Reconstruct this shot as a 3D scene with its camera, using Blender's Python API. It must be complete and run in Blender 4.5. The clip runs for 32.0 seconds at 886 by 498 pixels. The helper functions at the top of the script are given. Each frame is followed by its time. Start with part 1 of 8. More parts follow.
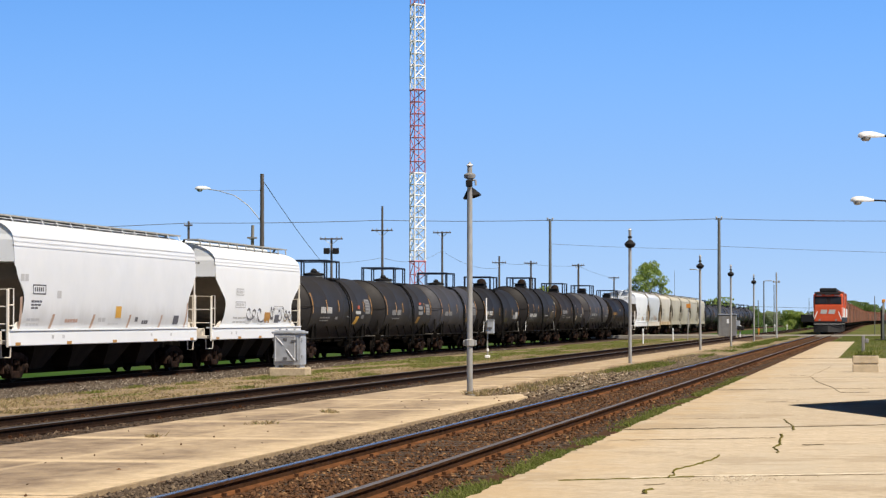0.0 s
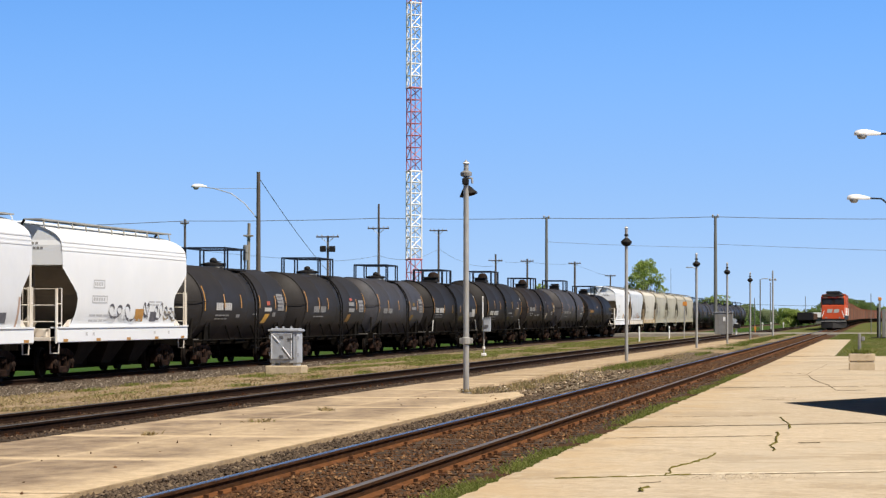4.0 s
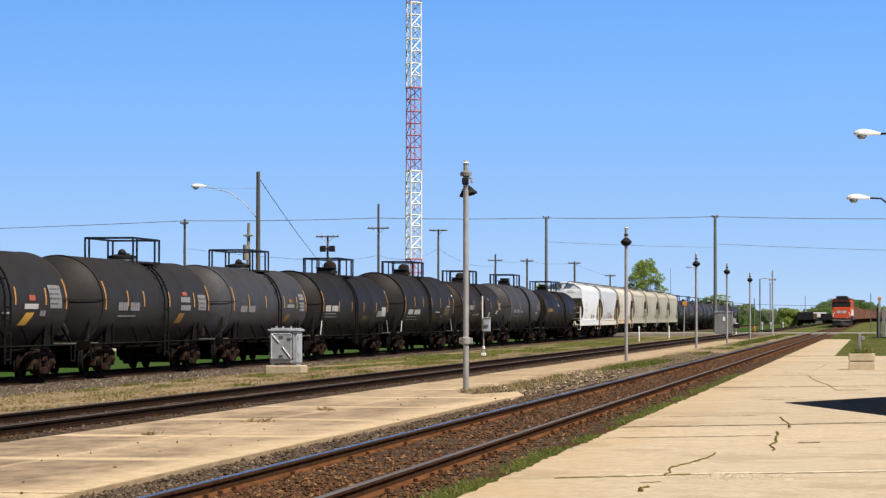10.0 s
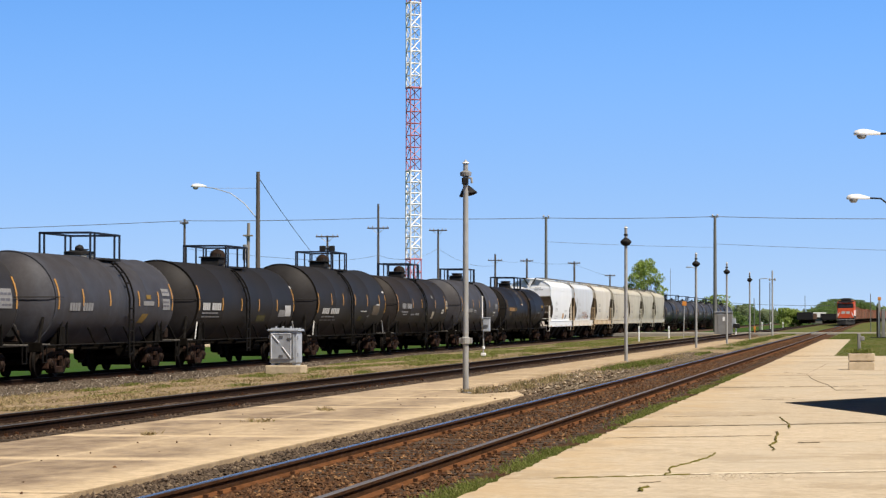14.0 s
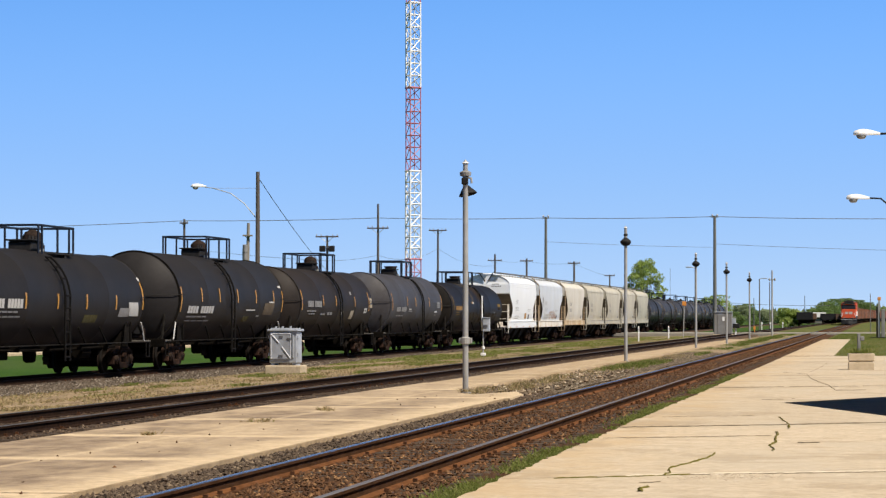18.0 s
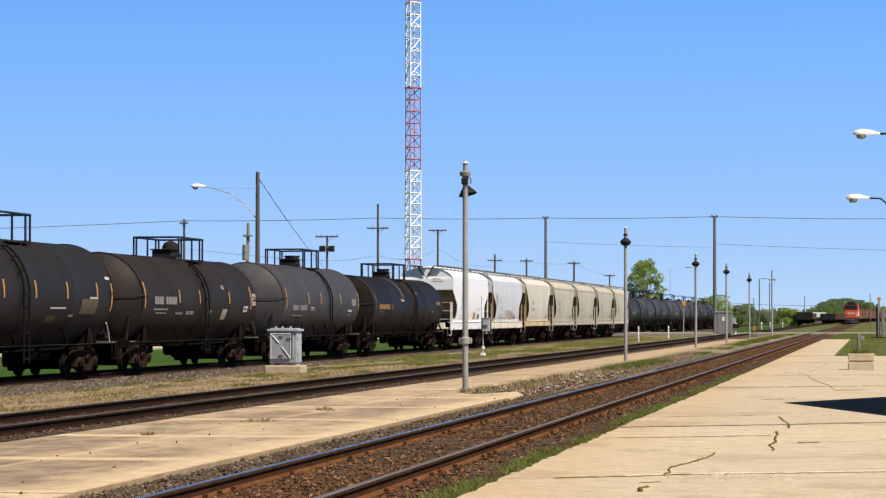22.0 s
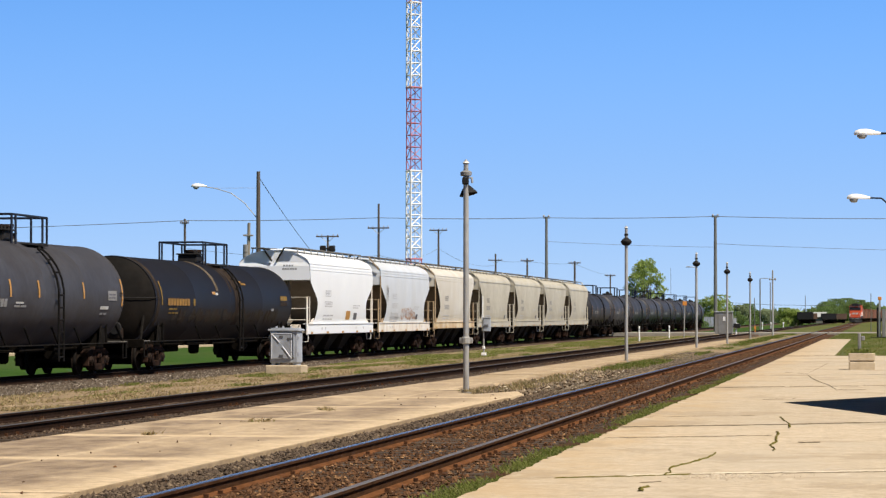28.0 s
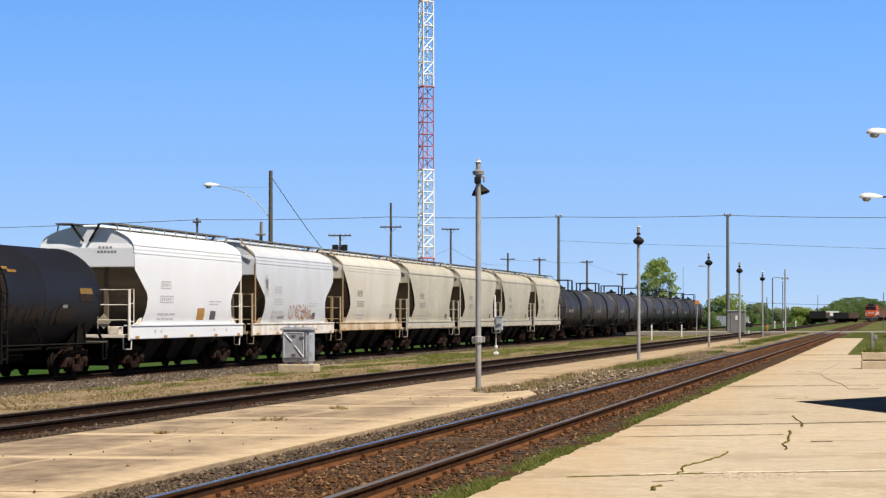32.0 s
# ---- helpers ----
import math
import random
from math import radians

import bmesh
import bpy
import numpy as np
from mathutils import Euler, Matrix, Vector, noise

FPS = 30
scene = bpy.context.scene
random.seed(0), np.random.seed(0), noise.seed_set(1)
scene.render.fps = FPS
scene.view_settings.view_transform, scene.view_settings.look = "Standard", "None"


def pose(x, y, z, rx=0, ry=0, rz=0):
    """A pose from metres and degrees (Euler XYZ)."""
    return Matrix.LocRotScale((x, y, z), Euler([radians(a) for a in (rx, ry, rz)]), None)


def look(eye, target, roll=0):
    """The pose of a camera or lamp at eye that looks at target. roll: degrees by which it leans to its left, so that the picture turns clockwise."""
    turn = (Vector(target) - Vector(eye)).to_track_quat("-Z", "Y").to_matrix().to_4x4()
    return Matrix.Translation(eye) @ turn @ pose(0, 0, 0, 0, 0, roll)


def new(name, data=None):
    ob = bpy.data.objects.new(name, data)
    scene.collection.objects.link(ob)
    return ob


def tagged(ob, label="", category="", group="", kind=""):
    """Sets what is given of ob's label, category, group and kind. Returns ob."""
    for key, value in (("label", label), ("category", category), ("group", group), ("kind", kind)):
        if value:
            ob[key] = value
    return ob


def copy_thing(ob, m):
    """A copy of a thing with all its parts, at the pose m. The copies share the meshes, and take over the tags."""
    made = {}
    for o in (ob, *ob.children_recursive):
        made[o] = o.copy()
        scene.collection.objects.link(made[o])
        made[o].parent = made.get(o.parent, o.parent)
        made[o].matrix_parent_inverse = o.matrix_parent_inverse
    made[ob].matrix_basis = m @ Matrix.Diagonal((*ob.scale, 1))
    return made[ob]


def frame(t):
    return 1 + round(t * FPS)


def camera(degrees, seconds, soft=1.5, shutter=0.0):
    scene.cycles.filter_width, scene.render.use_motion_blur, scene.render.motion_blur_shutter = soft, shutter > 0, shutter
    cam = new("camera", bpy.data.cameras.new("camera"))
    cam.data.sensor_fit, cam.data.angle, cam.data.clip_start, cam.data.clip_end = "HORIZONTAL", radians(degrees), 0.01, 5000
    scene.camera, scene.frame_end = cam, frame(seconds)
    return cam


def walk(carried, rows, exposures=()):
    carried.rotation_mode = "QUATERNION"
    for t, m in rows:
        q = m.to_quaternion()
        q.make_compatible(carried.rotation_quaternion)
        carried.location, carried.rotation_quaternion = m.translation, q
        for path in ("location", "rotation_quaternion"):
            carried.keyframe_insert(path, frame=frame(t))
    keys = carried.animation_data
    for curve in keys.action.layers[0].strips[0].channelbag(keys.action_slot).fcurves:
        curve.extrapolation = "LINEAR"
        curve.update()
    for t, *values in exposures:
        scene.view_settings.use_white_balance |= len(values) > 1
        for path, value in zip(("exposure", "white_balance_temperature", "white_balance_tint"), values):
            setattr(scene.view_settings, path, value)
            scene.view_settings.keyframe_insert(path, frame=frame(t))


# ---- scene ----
cam = camera(17.82, 32.0, soft=1.3)

# ---------------------------------------------------------------- the camera on its stand, a slight drift
EYE_HEIGHT, FOCAL = 1.55, 5000.0


def aim(dx, dy):
    """Pose of the camera with the picture shifted by a small amount to the right and down."""
    pitch = math.atan((120.0 + dy) / FOCAL)
    yaw = math.atan((746.0 + dx) / FOCAL * math.cos(pitch))
    return pose(0, 0, EYE_HEIGHT, 90 + math.degrees(pitch), 0, math.degrees(yaw))


DRIFT = [(0, 7, 4), (0.5, 5, 3), (1, 4, 2.3), (2, 3, 2), (3, 2, 1.5), (3.5, 1, 0.8), (5.5, 0, 0), (8, 0, 0), (10, 0, 0),
         (10.8, -0.6, 1), (12, -1, 0.5), (13.5, -0.4, 0), (16.5, -0.3, 0), (19, -1, 0), (22, -1, 0), (25, -1, 0), (25.5, -0.6, -0.4),
         (27.5, 0.2, -0.7), (28.5, 0.4, 0), (29.5, 1.2, -0.6), (30, 2, -0.4), (30.5, 2.4, 0), (31, 5, -0.5), (31.5, 10, -4.3), (32, 22.5, -2)]
walk(cam, [(t, aim(dx, dy)) for t, dx, dy in DRIFT], exposures=[(0, 0.5), (32, 0.5)])

# ---------------------------------------------------------------- sky and sun
SUN_ELEV = radians(53.5)
SUN_DIR = Vector((0.85, -0.527, 0)).normalized() * math.cos(SUN_ELEV) + Vector((0, 0, math.sin(SUN_ELEV)))
world = bpy.data.worlds.new("sky")
scene.world = world
world.use_nodes = True
wn, wl = world.node_tree.nodes, world.node_tree.links
wn.clear()
w_out = wn.new("ShaderNodeOutputWorld")
w_bg = wn.new("ShaderNodeBackground")
w_sky = wn.new("ShaderNodeTexSky")
w_sky.sky_type, w_sky.sun_disc = "NISHITA", False
w_sky.sun_elevation, w_sky.sun_rotation = SUN_ELEV, math.atan2(SUN_DIR.x, SUN_DIR.y)
w_sky.air_density, w_sky.dust_density, w_sky.ozone_density = 1.0, 0.2, 3.0
w_co = wn.new("ShaderNodeTexCoord")
w_map = wn.new("ShaderNodeMapping")
w_map.inputs["Scale"].default_value = (1, 1, 2.6)
w_map.inputs["Location"].default_value = (0, 0, 0.30)
w_hs = wn.new("ShaderNodeHueSaturation")
w_hs.inputs["Saturation"].default_value = 1.22
w_bg.inputs["Strength"].default_value = 0.106
# a clear sky is darker towards the zenith
w_sep = wn.new("ShaderNodeSeparateXYZ")
w_fall = wn.new("ShaderNodeMapRange")
w_fall.interpolation_type = "SMOOTHSTEP"
for key, value in (("From Min", 0.07), ("From Max", 0.32), ("To Min", 1.9), ("To Max", 0.08)):
    w_fall.inputs[key].default_value = value
wl.new(w_co.outputs["Generated"], w_sep.inputs["Vector"])
wl.new(w_sep.outputs["Z"], w_fall.inputs["Value"])
wl.new(w_fall.outputs["Result"], w_hs.inputs["Value"])
wl.new(w_co.outputs["Generated"], w_map.inputs["Vector"])
wl.new(w_map.outputs["Vector"], w_sky.inputs["Vector"])
wl.new(w_sky.outputs["Color"], w_hs.inputs["Color"])
# a paler, warmer haze towards the horizon
w_haze = wn.new("ShaderNodeMapRange")
w_haze.inputs["From Max"].default_value = 0.11
wl.new(w_sep.outputs["Z"], w_haze.inputs["Value"])
w_mix = wn.new("ShaderNodeMix")
w_mix.data_type = "RGBA"
w_mix.inputs["A"].default_value, w_mix.inputs["B"].default_value = (1.97, 1.115, 0.76, 1), (1.55, 1.36, 1.275, 1)
wl.new(w_haze.outputs["Result"], w_mix.inputs["Factor"])
w_tint = wn.new("ShaderNodeVectorMath")
w_tint.operation = "MULTIPLY"
wl.new(w_mix.outputs["Result"], w_tint.inputs[1])
wl.new(w_hs.outputs["Color"], w_tint.inputs[0])
wl.new(w_tint.outputs["Vector"], w_bg.inputs["Color"])
wl.new(w_bg.outputs["Background"], w_out.inputs["Surface"])

sun = new("sun", bpy.data.lights.new("sun", "SUN"))
sun.data.energy, sun.data.angle, sun.data.color = 5.0, radians(0.53), (1.0, 0.905, 0.785)
sun.matrix_world = look(SUN_DIR * 200, (0, 0, 0))

# ---------------------------------------------------------------- materials


def surf(name, a, b, scale=6.0, rough=0.8, metal=0.0, bump=0.15, bscale=None, stain=None, rnd=0.0, stretch=(1, 1, 1), spec=0.4, fine=None):
    """Two-tone noise surface; stain: (colour, scale, amount, stretch) is a second, larger layer; rnd varies the value from object to object; fine: (scale, amount) adds a small-grained mottle."""
    m = bpy.data.materials.new(name)
    m.use_nodes = True
    n, l = m.node_tree.nodes, m.node_tree.links
    sh = n["Principled BSDF"]
    co = n.new("ShaderNodeTexCoord")
    mp = n.new("ShaderNodeMapping")
    mp.inputs["Scale"].default_value = stretch
    l.new(co.outputs["Object"], mp.inputs["Vector"])
    t1 = n.new("ShaderNodeTexNoise")
    t1.inputs["Scale"].default_value, t1.inputs["Detail"].default_value, t1.inputs["Roughness"].default_value = scale, 6, 0.65
    l.new(mp.outputs["Vector"], t1.inputs["Vector"])
    ramp = n.new("ShaderNodeValToRGB")
    ramp.color_ramp.elements[0].position, ramp.color_ramp.elements[1].position = 0.32, 0.68
    ramp.color_ramp.elements[0].color, ramp.color_ramp.elements[1].color = (*a, 1), (*b, 1)
    l.new(t1.outputs["Fac"], ramp.inputs["Fac"])
    colour = ramp.outputs["Color"]
    if stain:
        sc, ss, amount, st = stain
        mp2 = n.new("ShaderNodeMapping")
        mp2.inputs["Scale"].default_value = st
        l.new(co.outputs["Object"], mp2.inputs["Vector"])
        t2 = n.new("ShaderNodeTexNoise")
        t2.inputs["Scale"].default_value, t2.inputs["Detail"].default_value = ss, 5
        l.new(mp2.outputs["Vector"], t2.inputs["Vector"])
        r2 = n.new("ShaderNodeMapRange")
        r2.inputs["From Min"].default_value, r2.inputs["From Max"].default_value = 0.42, 0.64
        r2.inputs["To Max"].default_value = amount
        l.new(t2.outputs["Fac"], r2.inputs["Value"])
        mx = n.new("ShaderNodeMix")
        mx.data_type = "RGBA"
        l.new(r2.outputs["Result"], mx.inputs["Factor"])
        l.new(colour, mx.inputs["A"])
        mx.inputs["B"].default_value = (*sc, 1)
        colour = mx.outputs["Result"]
    if fine:
        t4 = n.new("ShaderNodeTexNoise")
        t4.inputs["Scale"].default_value, t4.inputs["Detail"].default_value, t4.inputs["Roughness"].default_value = fine[0], 4, 0.7
        l.new(mp.outputs["Vector"], t4.inputs["Vector"])
        r4 = n.new("ShaderNodeMapRange")
        r4.inputs["From Min"].default_value, r4.inputs["From Max"].default_value = 0.3, 0.7
        r4.inputs["To Min"].default_value, r4.inputs["To Max"].default_value = 1 - fine[1], 1 + fine[1] * 0.6
        l.new(t4.outputs["Fac"], r4.inputs["Value"])
        h4 = n.new("ShaderNodeHueSaturation")
        l.new(r4.outputs["Result"], h4.inputs["Value"])
        l.new(colour, h4.inputs["Color"])
        colour = h4.outputs["Color"]
    if rnd:
        oi = n.new("ShaderNodeObjectInfo")
        rr = n.new("ShaderNodeMapRange")
        rr.inputs["To Min"].default_value, rr.inputs["To Max"].default_value = 1 - rnd, 1 + rnd
        l.new(oi.outputs["Random"], rr.inputs["Value"])
        hs = n.new("ShaderNodeHueSaturation")
        l.new(rr.outputs["Result"], hs.inputs["Value"])
        l.new(colour, hs.inputs["Color"])
        colour = hs.outputs["Color"]
    l.new(colour, sh.inputs["Base Color"])
    sh.inputs["Roughness"].default_value, sh.inputs["Metallic"].default_value = rough, metal
    sh.inputs["Specular IOR Level"].default_value = spec
    if bump:
        t3 = n.new("ShaderNodeTexNoise")
        t3.inputs["Scale"].default_value, t3.inputs["Detail"].default_value = bscale or scale * 4, 5
        l.new(mp.outputs["Vector"], t3.inputs["Vector"])
        bp = n.new("ShaderNodeBump")
        bp.inputs["Strength"].default_value, bp.inputs["Distance"].default_value = bump, 0.03
        l.new(t3.outputs["Fac"], bp.inputs["Height"])
        l.new(bp.outputs["Normal"], sh.inputs["Normal"])
    return m


def island(name, cols, rough=0.85, spec=0.3, trans=0.0):
    """A colour of its own for each loose piece of a joined mesh."""
    m = bpy.data.materials.new(name)
    m.use_nodes = True
    n, l = m.node_tree.nodes, m.node_tree.links
    sh = n["Principled BSDF"]
    g = n.new("ShaderNodeNewGeometry")
    ramp = n.new("ShaderNodeValToRGB")
    e = ramp.color_ramp.elements
    while len(e) < len(cols):
        e.new(0.5)
    for i, c in enumerate(cols):
        e[i].position, e[i].color = i / (len(cols) - 1), (*c, 1)
    l.new(g.outputs["Random Per Island"], ramp.inputs["Fac"])
    l.new(ramp.outputs["Color"], sh.inputs["Base Color"])
    sh.inputs["Roughness"].default_value = rough
    sh.inputs["Specular IOR Level"].default_value = spec
    if trans:
        tr = n.new("ShaderNodeBsdfTranslucent")
        l.new(ramp.outputs["Color"], tr.inputs["Color"])
        mx = n.new("ShaderNodeMixShader")
        mx.inputs[0].default_value = trans
        l.new(sh.outputs[0], mx.inputs[1])
        l.new(tr.outputs[0], mx.inputs[2])
        l.new(mx.outputs[0], n["Material Output"].inputs["Surface"])
    return m


M = {}
M["ground"] = surf("ground_turf", (0.020, 0.056, 0.006), (0.042, 0.088, 0.011), 0.9, 0.95, bump=0.6, bscale=9,
                   stain=((0.072, 0.084, 0.028), 0.12, 0.5, (1, 0.35, 1)), spec=0.1)
M["lawn"] = surf("mown_lawn_turf", (0.056, 0.08, 0.0128), (0.1, 0.12, 0.0272), 0.9, 0.95, bump=0.6, bscale=9, stain=((0.16, 0.14, 0.06), 0.22, 0.75, (1, 0.25, 1)), spec=0.1, fine=(2.4, 0.4))
M["ballast"] = surf("ballast_bed", (0.0343, 0.0236, 0.0169), (0.1061, 0.0778, 0.0544), 22, 0.95, bump=1.0, bscale=26,
                    stain=((0.104, 0.06, 0.036), 0.8, 0.7, (1, 0.3, 1)), spec=0.15)
M["ballast_rust"] = surf("brake_dust_ballast", (0.0275, 0.0159, 0.0080), (0.0900, 0.0515, 0.0260), 22, 0.95, bump=1.0, bscale=26,
                         stain=((0.08, 0.04, 0.0224), 0.8, 0.8, (1, 0.3, 1)), spec=0.15)
M["stone"] = island("ballast_stone", [(0.0232, 0.0108, 0.0047), (0.1061, 0.0475, 0.0181), (0.0525, 0.0248, 0.0104), (0.1488, 0.0691, 0.0276), (0.0378, 0.0173, 0.0076), (0.0903, 0.0410, 0.0171), (0.2550, 0.1447, 0.0665)])
M["stone_tan"] = island("tan_crushed_stone", [(0.048, 0.036, 0.0256), (0.192, 0.14, 0.092), (0.096, 0.0704, 0.048), (0.272, 0.204, 0.136), (0.072, 0.0528, 0.036), (0.224, 0.168, 0.112), (0.128, 0.096, 0.064), (0.464, 0.376, 0.272)])
M["crumb"] = island("pale_concrete_crumb", [(0.336, 0.272, 0.2), (0.496, 0.424, 0.32), (0.592, 0.52, 0.4), (0.4, 0.328, 0.24)])
M["stone_mid"] = island("brown_grey_stone", [(0.023, 0.016, 0.011), (0.090, 0.063, 0.043), (0.048, 0.033, 0.022), (0.120, 0.086, 0.057), (0.063, 0.044, 0.030), (0.20, 0.15, 0.10)])
M["stone_brown"] = island("dark_brown_stone", [(0.016, 0.010, 0.0065), (0.058, 0.037, 0.023), (0.030, 0.019, 0.012), (0.078, 0.050, 0.031), (0.042, 0.027, 0.017), (0.066, 0.042, 0.026), (0.17, 0.125, 0.085)])
M["stone_rubble"] = island("brown_grey_rubble", [(0.031, 0.024, 0.017), (0.120, 0.092, 0.063), (0.062, 0.048, 0.034), (0.175, 0.137, 0.096), (0.080, 0.062, 0.043), (0.140, 0.108, 0.074), (0.33, 0.27, 0.195)])
M["stone_grey"] = island("grey_stone", [(0.028, 0.021, 0.015), (0.095, 0.074, 0.053), (0.052, 0.039, 0.028), (0.150, 0.120, 0.087), (0.075, 0.056, 0.040), (0.125, 0.096, 0.068), (0.038, 0.028, 0.019), (0.068, 0.051, 0.036), (0.34, 0.30, 0.25)])
M["kerb"] = surf("kerb_concrete", (0.264, 0.192, 0.112), (0.376, 0.28, 0.168), 2.5, 0.9, bump=0.3, bscale=30, spec=0.2, stain=((0.288, 0.224, 0.152), 0.6, 0.6, (1, 0.5, 1)), fine=(8.0, 0.3))


class Nodes:
    """Small tools to layer wear on a finished two-tone surface."""

    def __init__(self, m):
        self.n, self.l = m.node_tree.nodes, m.node_tree.links
        self.sh = self.n["Principled BSDF"]
        self.co = self.n.new("ShaderNodeTexCoord")
        sep = self.n.new("ShaderNodeSeparateXYZ")
        self.l.new(self.co.outputs["Object"], sep.inputs["Vector"])
        self.X, self.Y, self.Z = sep.outputs["X"], sep.outputs["Y"], sep.outputs["Z"]

    def calc(self, op, a, b=0.0):
        k = self.n.new("ShaderNodeMath")
        k.operation = op
        for i, v in enumerate((a, b)):
            if isinstance(v, (int, float)):
                k.inputs[i].default_value = v
            else:
                self.l.new(v, k.inputs[i])
        return k.outputs[0]

    def ease(self, v, lo, hi, top=1.0):
        k = self.n.new("ShaderNodeMapRange")
        k.interpolation_type = "SMOOTHSTEP"
        k.inputs["From Min"].default_value, k.inputs["From Max"].default_value, k.inputs["To Max"].default_value = lo, hi, top
        self.l.new(v, k.inputs["Value"])
        return k.outputs["Result"]

    def cloud(self, scale, st=(1, 1, 1), detail=5):
        mp = self.n.new("ShaderNodeMapping")
        mp.inputs["Scale"].default_value = st
        self.l.new(self.co.outputs["Object"], mp.inputs["Vector"])
        k = self.n.new("ShaderNodeTexNoise")
        k.inputs["Scale"].default_value, k.inputs["Detail"].default_value, k.inputs["Roughness"].default_value = scale, detail, 0.62
        self.l.new(mp.outputs["Vector"], k.inputs["Vector"])
        return k.outputs["Fac"]

    def layer(self, mask, colour):
        mx = self.n.new("ShaderNodeMix")
        mx.data_type = "RGBA"
        self.l.new(mask, mx.inputs["Factor"])
        self.l.new(self.sh.inputs["Base Color"].links[0].from_socket, mx.inputs["A"])
        mx.inputs["B"].default_value = (*colour, 1)
        self.l.new(mx.outputs["Result"], self.sh.inputs["Base Color"])


def soiled_concrete():
    """Island platform: pale concrete, grey-brown with trodden-in dirt save along the joints and the kerb."""
    m = surf("soiled_platform_concrete", (0.464, 0.3584, 0.2304), (0.616, 0.488, 0.3296), 1.3, 0.92, bump=0.4, bscale=20, spec=0.2, rnd=0.04, fine=(7.0, 0.28))
    k = Nodes(m)
    calc, ease, cloud = k.calc, k.ease, k.cloud
    wander = calc("MULTIPLY", calc("SUBTRACT", cloud(0.9, (1, 0.6, 1)), 0.5), 1.6)
    # joints across every 5.95 m and one seam along
    joint = calc("PINGPONG", calc("ADD", calc("ADD", k.Y, calc("MULTIPLY", wander, 0.35)), -30.1 + 59.5), 2.975)
    along = calc("ABSOLUTE", calc("ADD", calc("ADD", k.X, calc("MULTIPLY", wander, 0.12)), 8.85))
    kerb = calc("SUBTRACT", calc("ADD", calc("MULTIPLY", k.Y, 0.0042), -6.92), calc("ADD", k.X, calc("MULTIPLY", wander, 0.25)))
    mask = calc("MULTIPLY", calc("MULTIPLY", ease(joint, 0.06, 0.55), ease(kerb, 0.05, 0.95)), calc("ADD", 0.5, calc("MULTIPLY", 0.5, ease(along, 0.01, 0.10))))
    patch = calc("MULTIPLY", ease(cloud(0.55, (1.2, 0.40, 1)), 0.36, 0.60), calc("SUBTRACT", 1.0, ease(k.Y, 42.0, 62.0, 0.55)))
    mask = calc("MULTIPLY", mask, calc("ADD", calc("MULTIPLY", patch, 0.62), 0.38))
    speck = ease(cloud(2.6, (1, 0.5, 1), 7), 0.35, 0.7)
    k.layer(calc("MULTIPLY", mask, calc("ADD", calc("MULTIPLY", speck, 0.4), 0.6)), (0.164, 0.12, 0.0864))
    # tan grit blown over the far end
    k.layer(calc("MULTIPLY", ease(k.Y, 62.0, 74.0), ease(cloud(1.8, (1, 0.3, 1)), 0.40, 0.62, 0.7)), (0.352, 0.264, 0.156))
    return m


def sunlit_concrete():
    """Main platform: pale concrete, ochre towards the track edge, greyer inwards, with faint tide marks."""
    m = surf("platform_concrete", (0.428, 0.348, 0.2464), (0.532, 0.448, 0.3344), 2.2, 0.9, bump=0.35, bscale=22, rnd=0.05, spec=0.2, fine=(9.0, 0.24))
    k = Nodes(m)
    calc, ease, cloud = k.calc, k.ease, k.cloud
    inward = calc("SUBTRACT", k.X, calc("ADD", calc("MULTIPLY", k.Y, 0.0042), -3.58))
    wander = calc("MULTIPLY", calc("SUBTRACT", cloud(0.6, (1, 0.5, 1)), 0.5), 2.4)
    near = calc("SUBTRACT", 1.0, ease(calc("ADD", inward, wander), 0.15, 1.5))
    k.layer(calc("MULTIPLY", near, ease(cloud(1.4, (1, 0.5, 1)), 0.30, 0.60, 0.62)), (0.444, 0.32, 0.18))
    k.layer(calc("MULTIPLY", ease(inward, 0.6, 2.4), ease(cloud(0.5, (1, 0.45, 1)), 0.42, 0.66, 0.6)), (0.448, 0.388, 0.3))
    k.layer(ease(cloud(0.33, (1.3, 0.9, 1), 8), 0.54, 0.60, 0.42), (0.304, 0.24, 0.164))
    k.layer(ease(cloud(1.1, (0.5, 1.4, 1), 8), 0.56, 0.66, 0.38), (0.32, 0.252, 0.172))
    k.layer(ease(cloud(3.2, (1, 0.35, 1), 8), 0.60, 0.72, 0.5), (0.64, 0.56, 0.432))
    return m


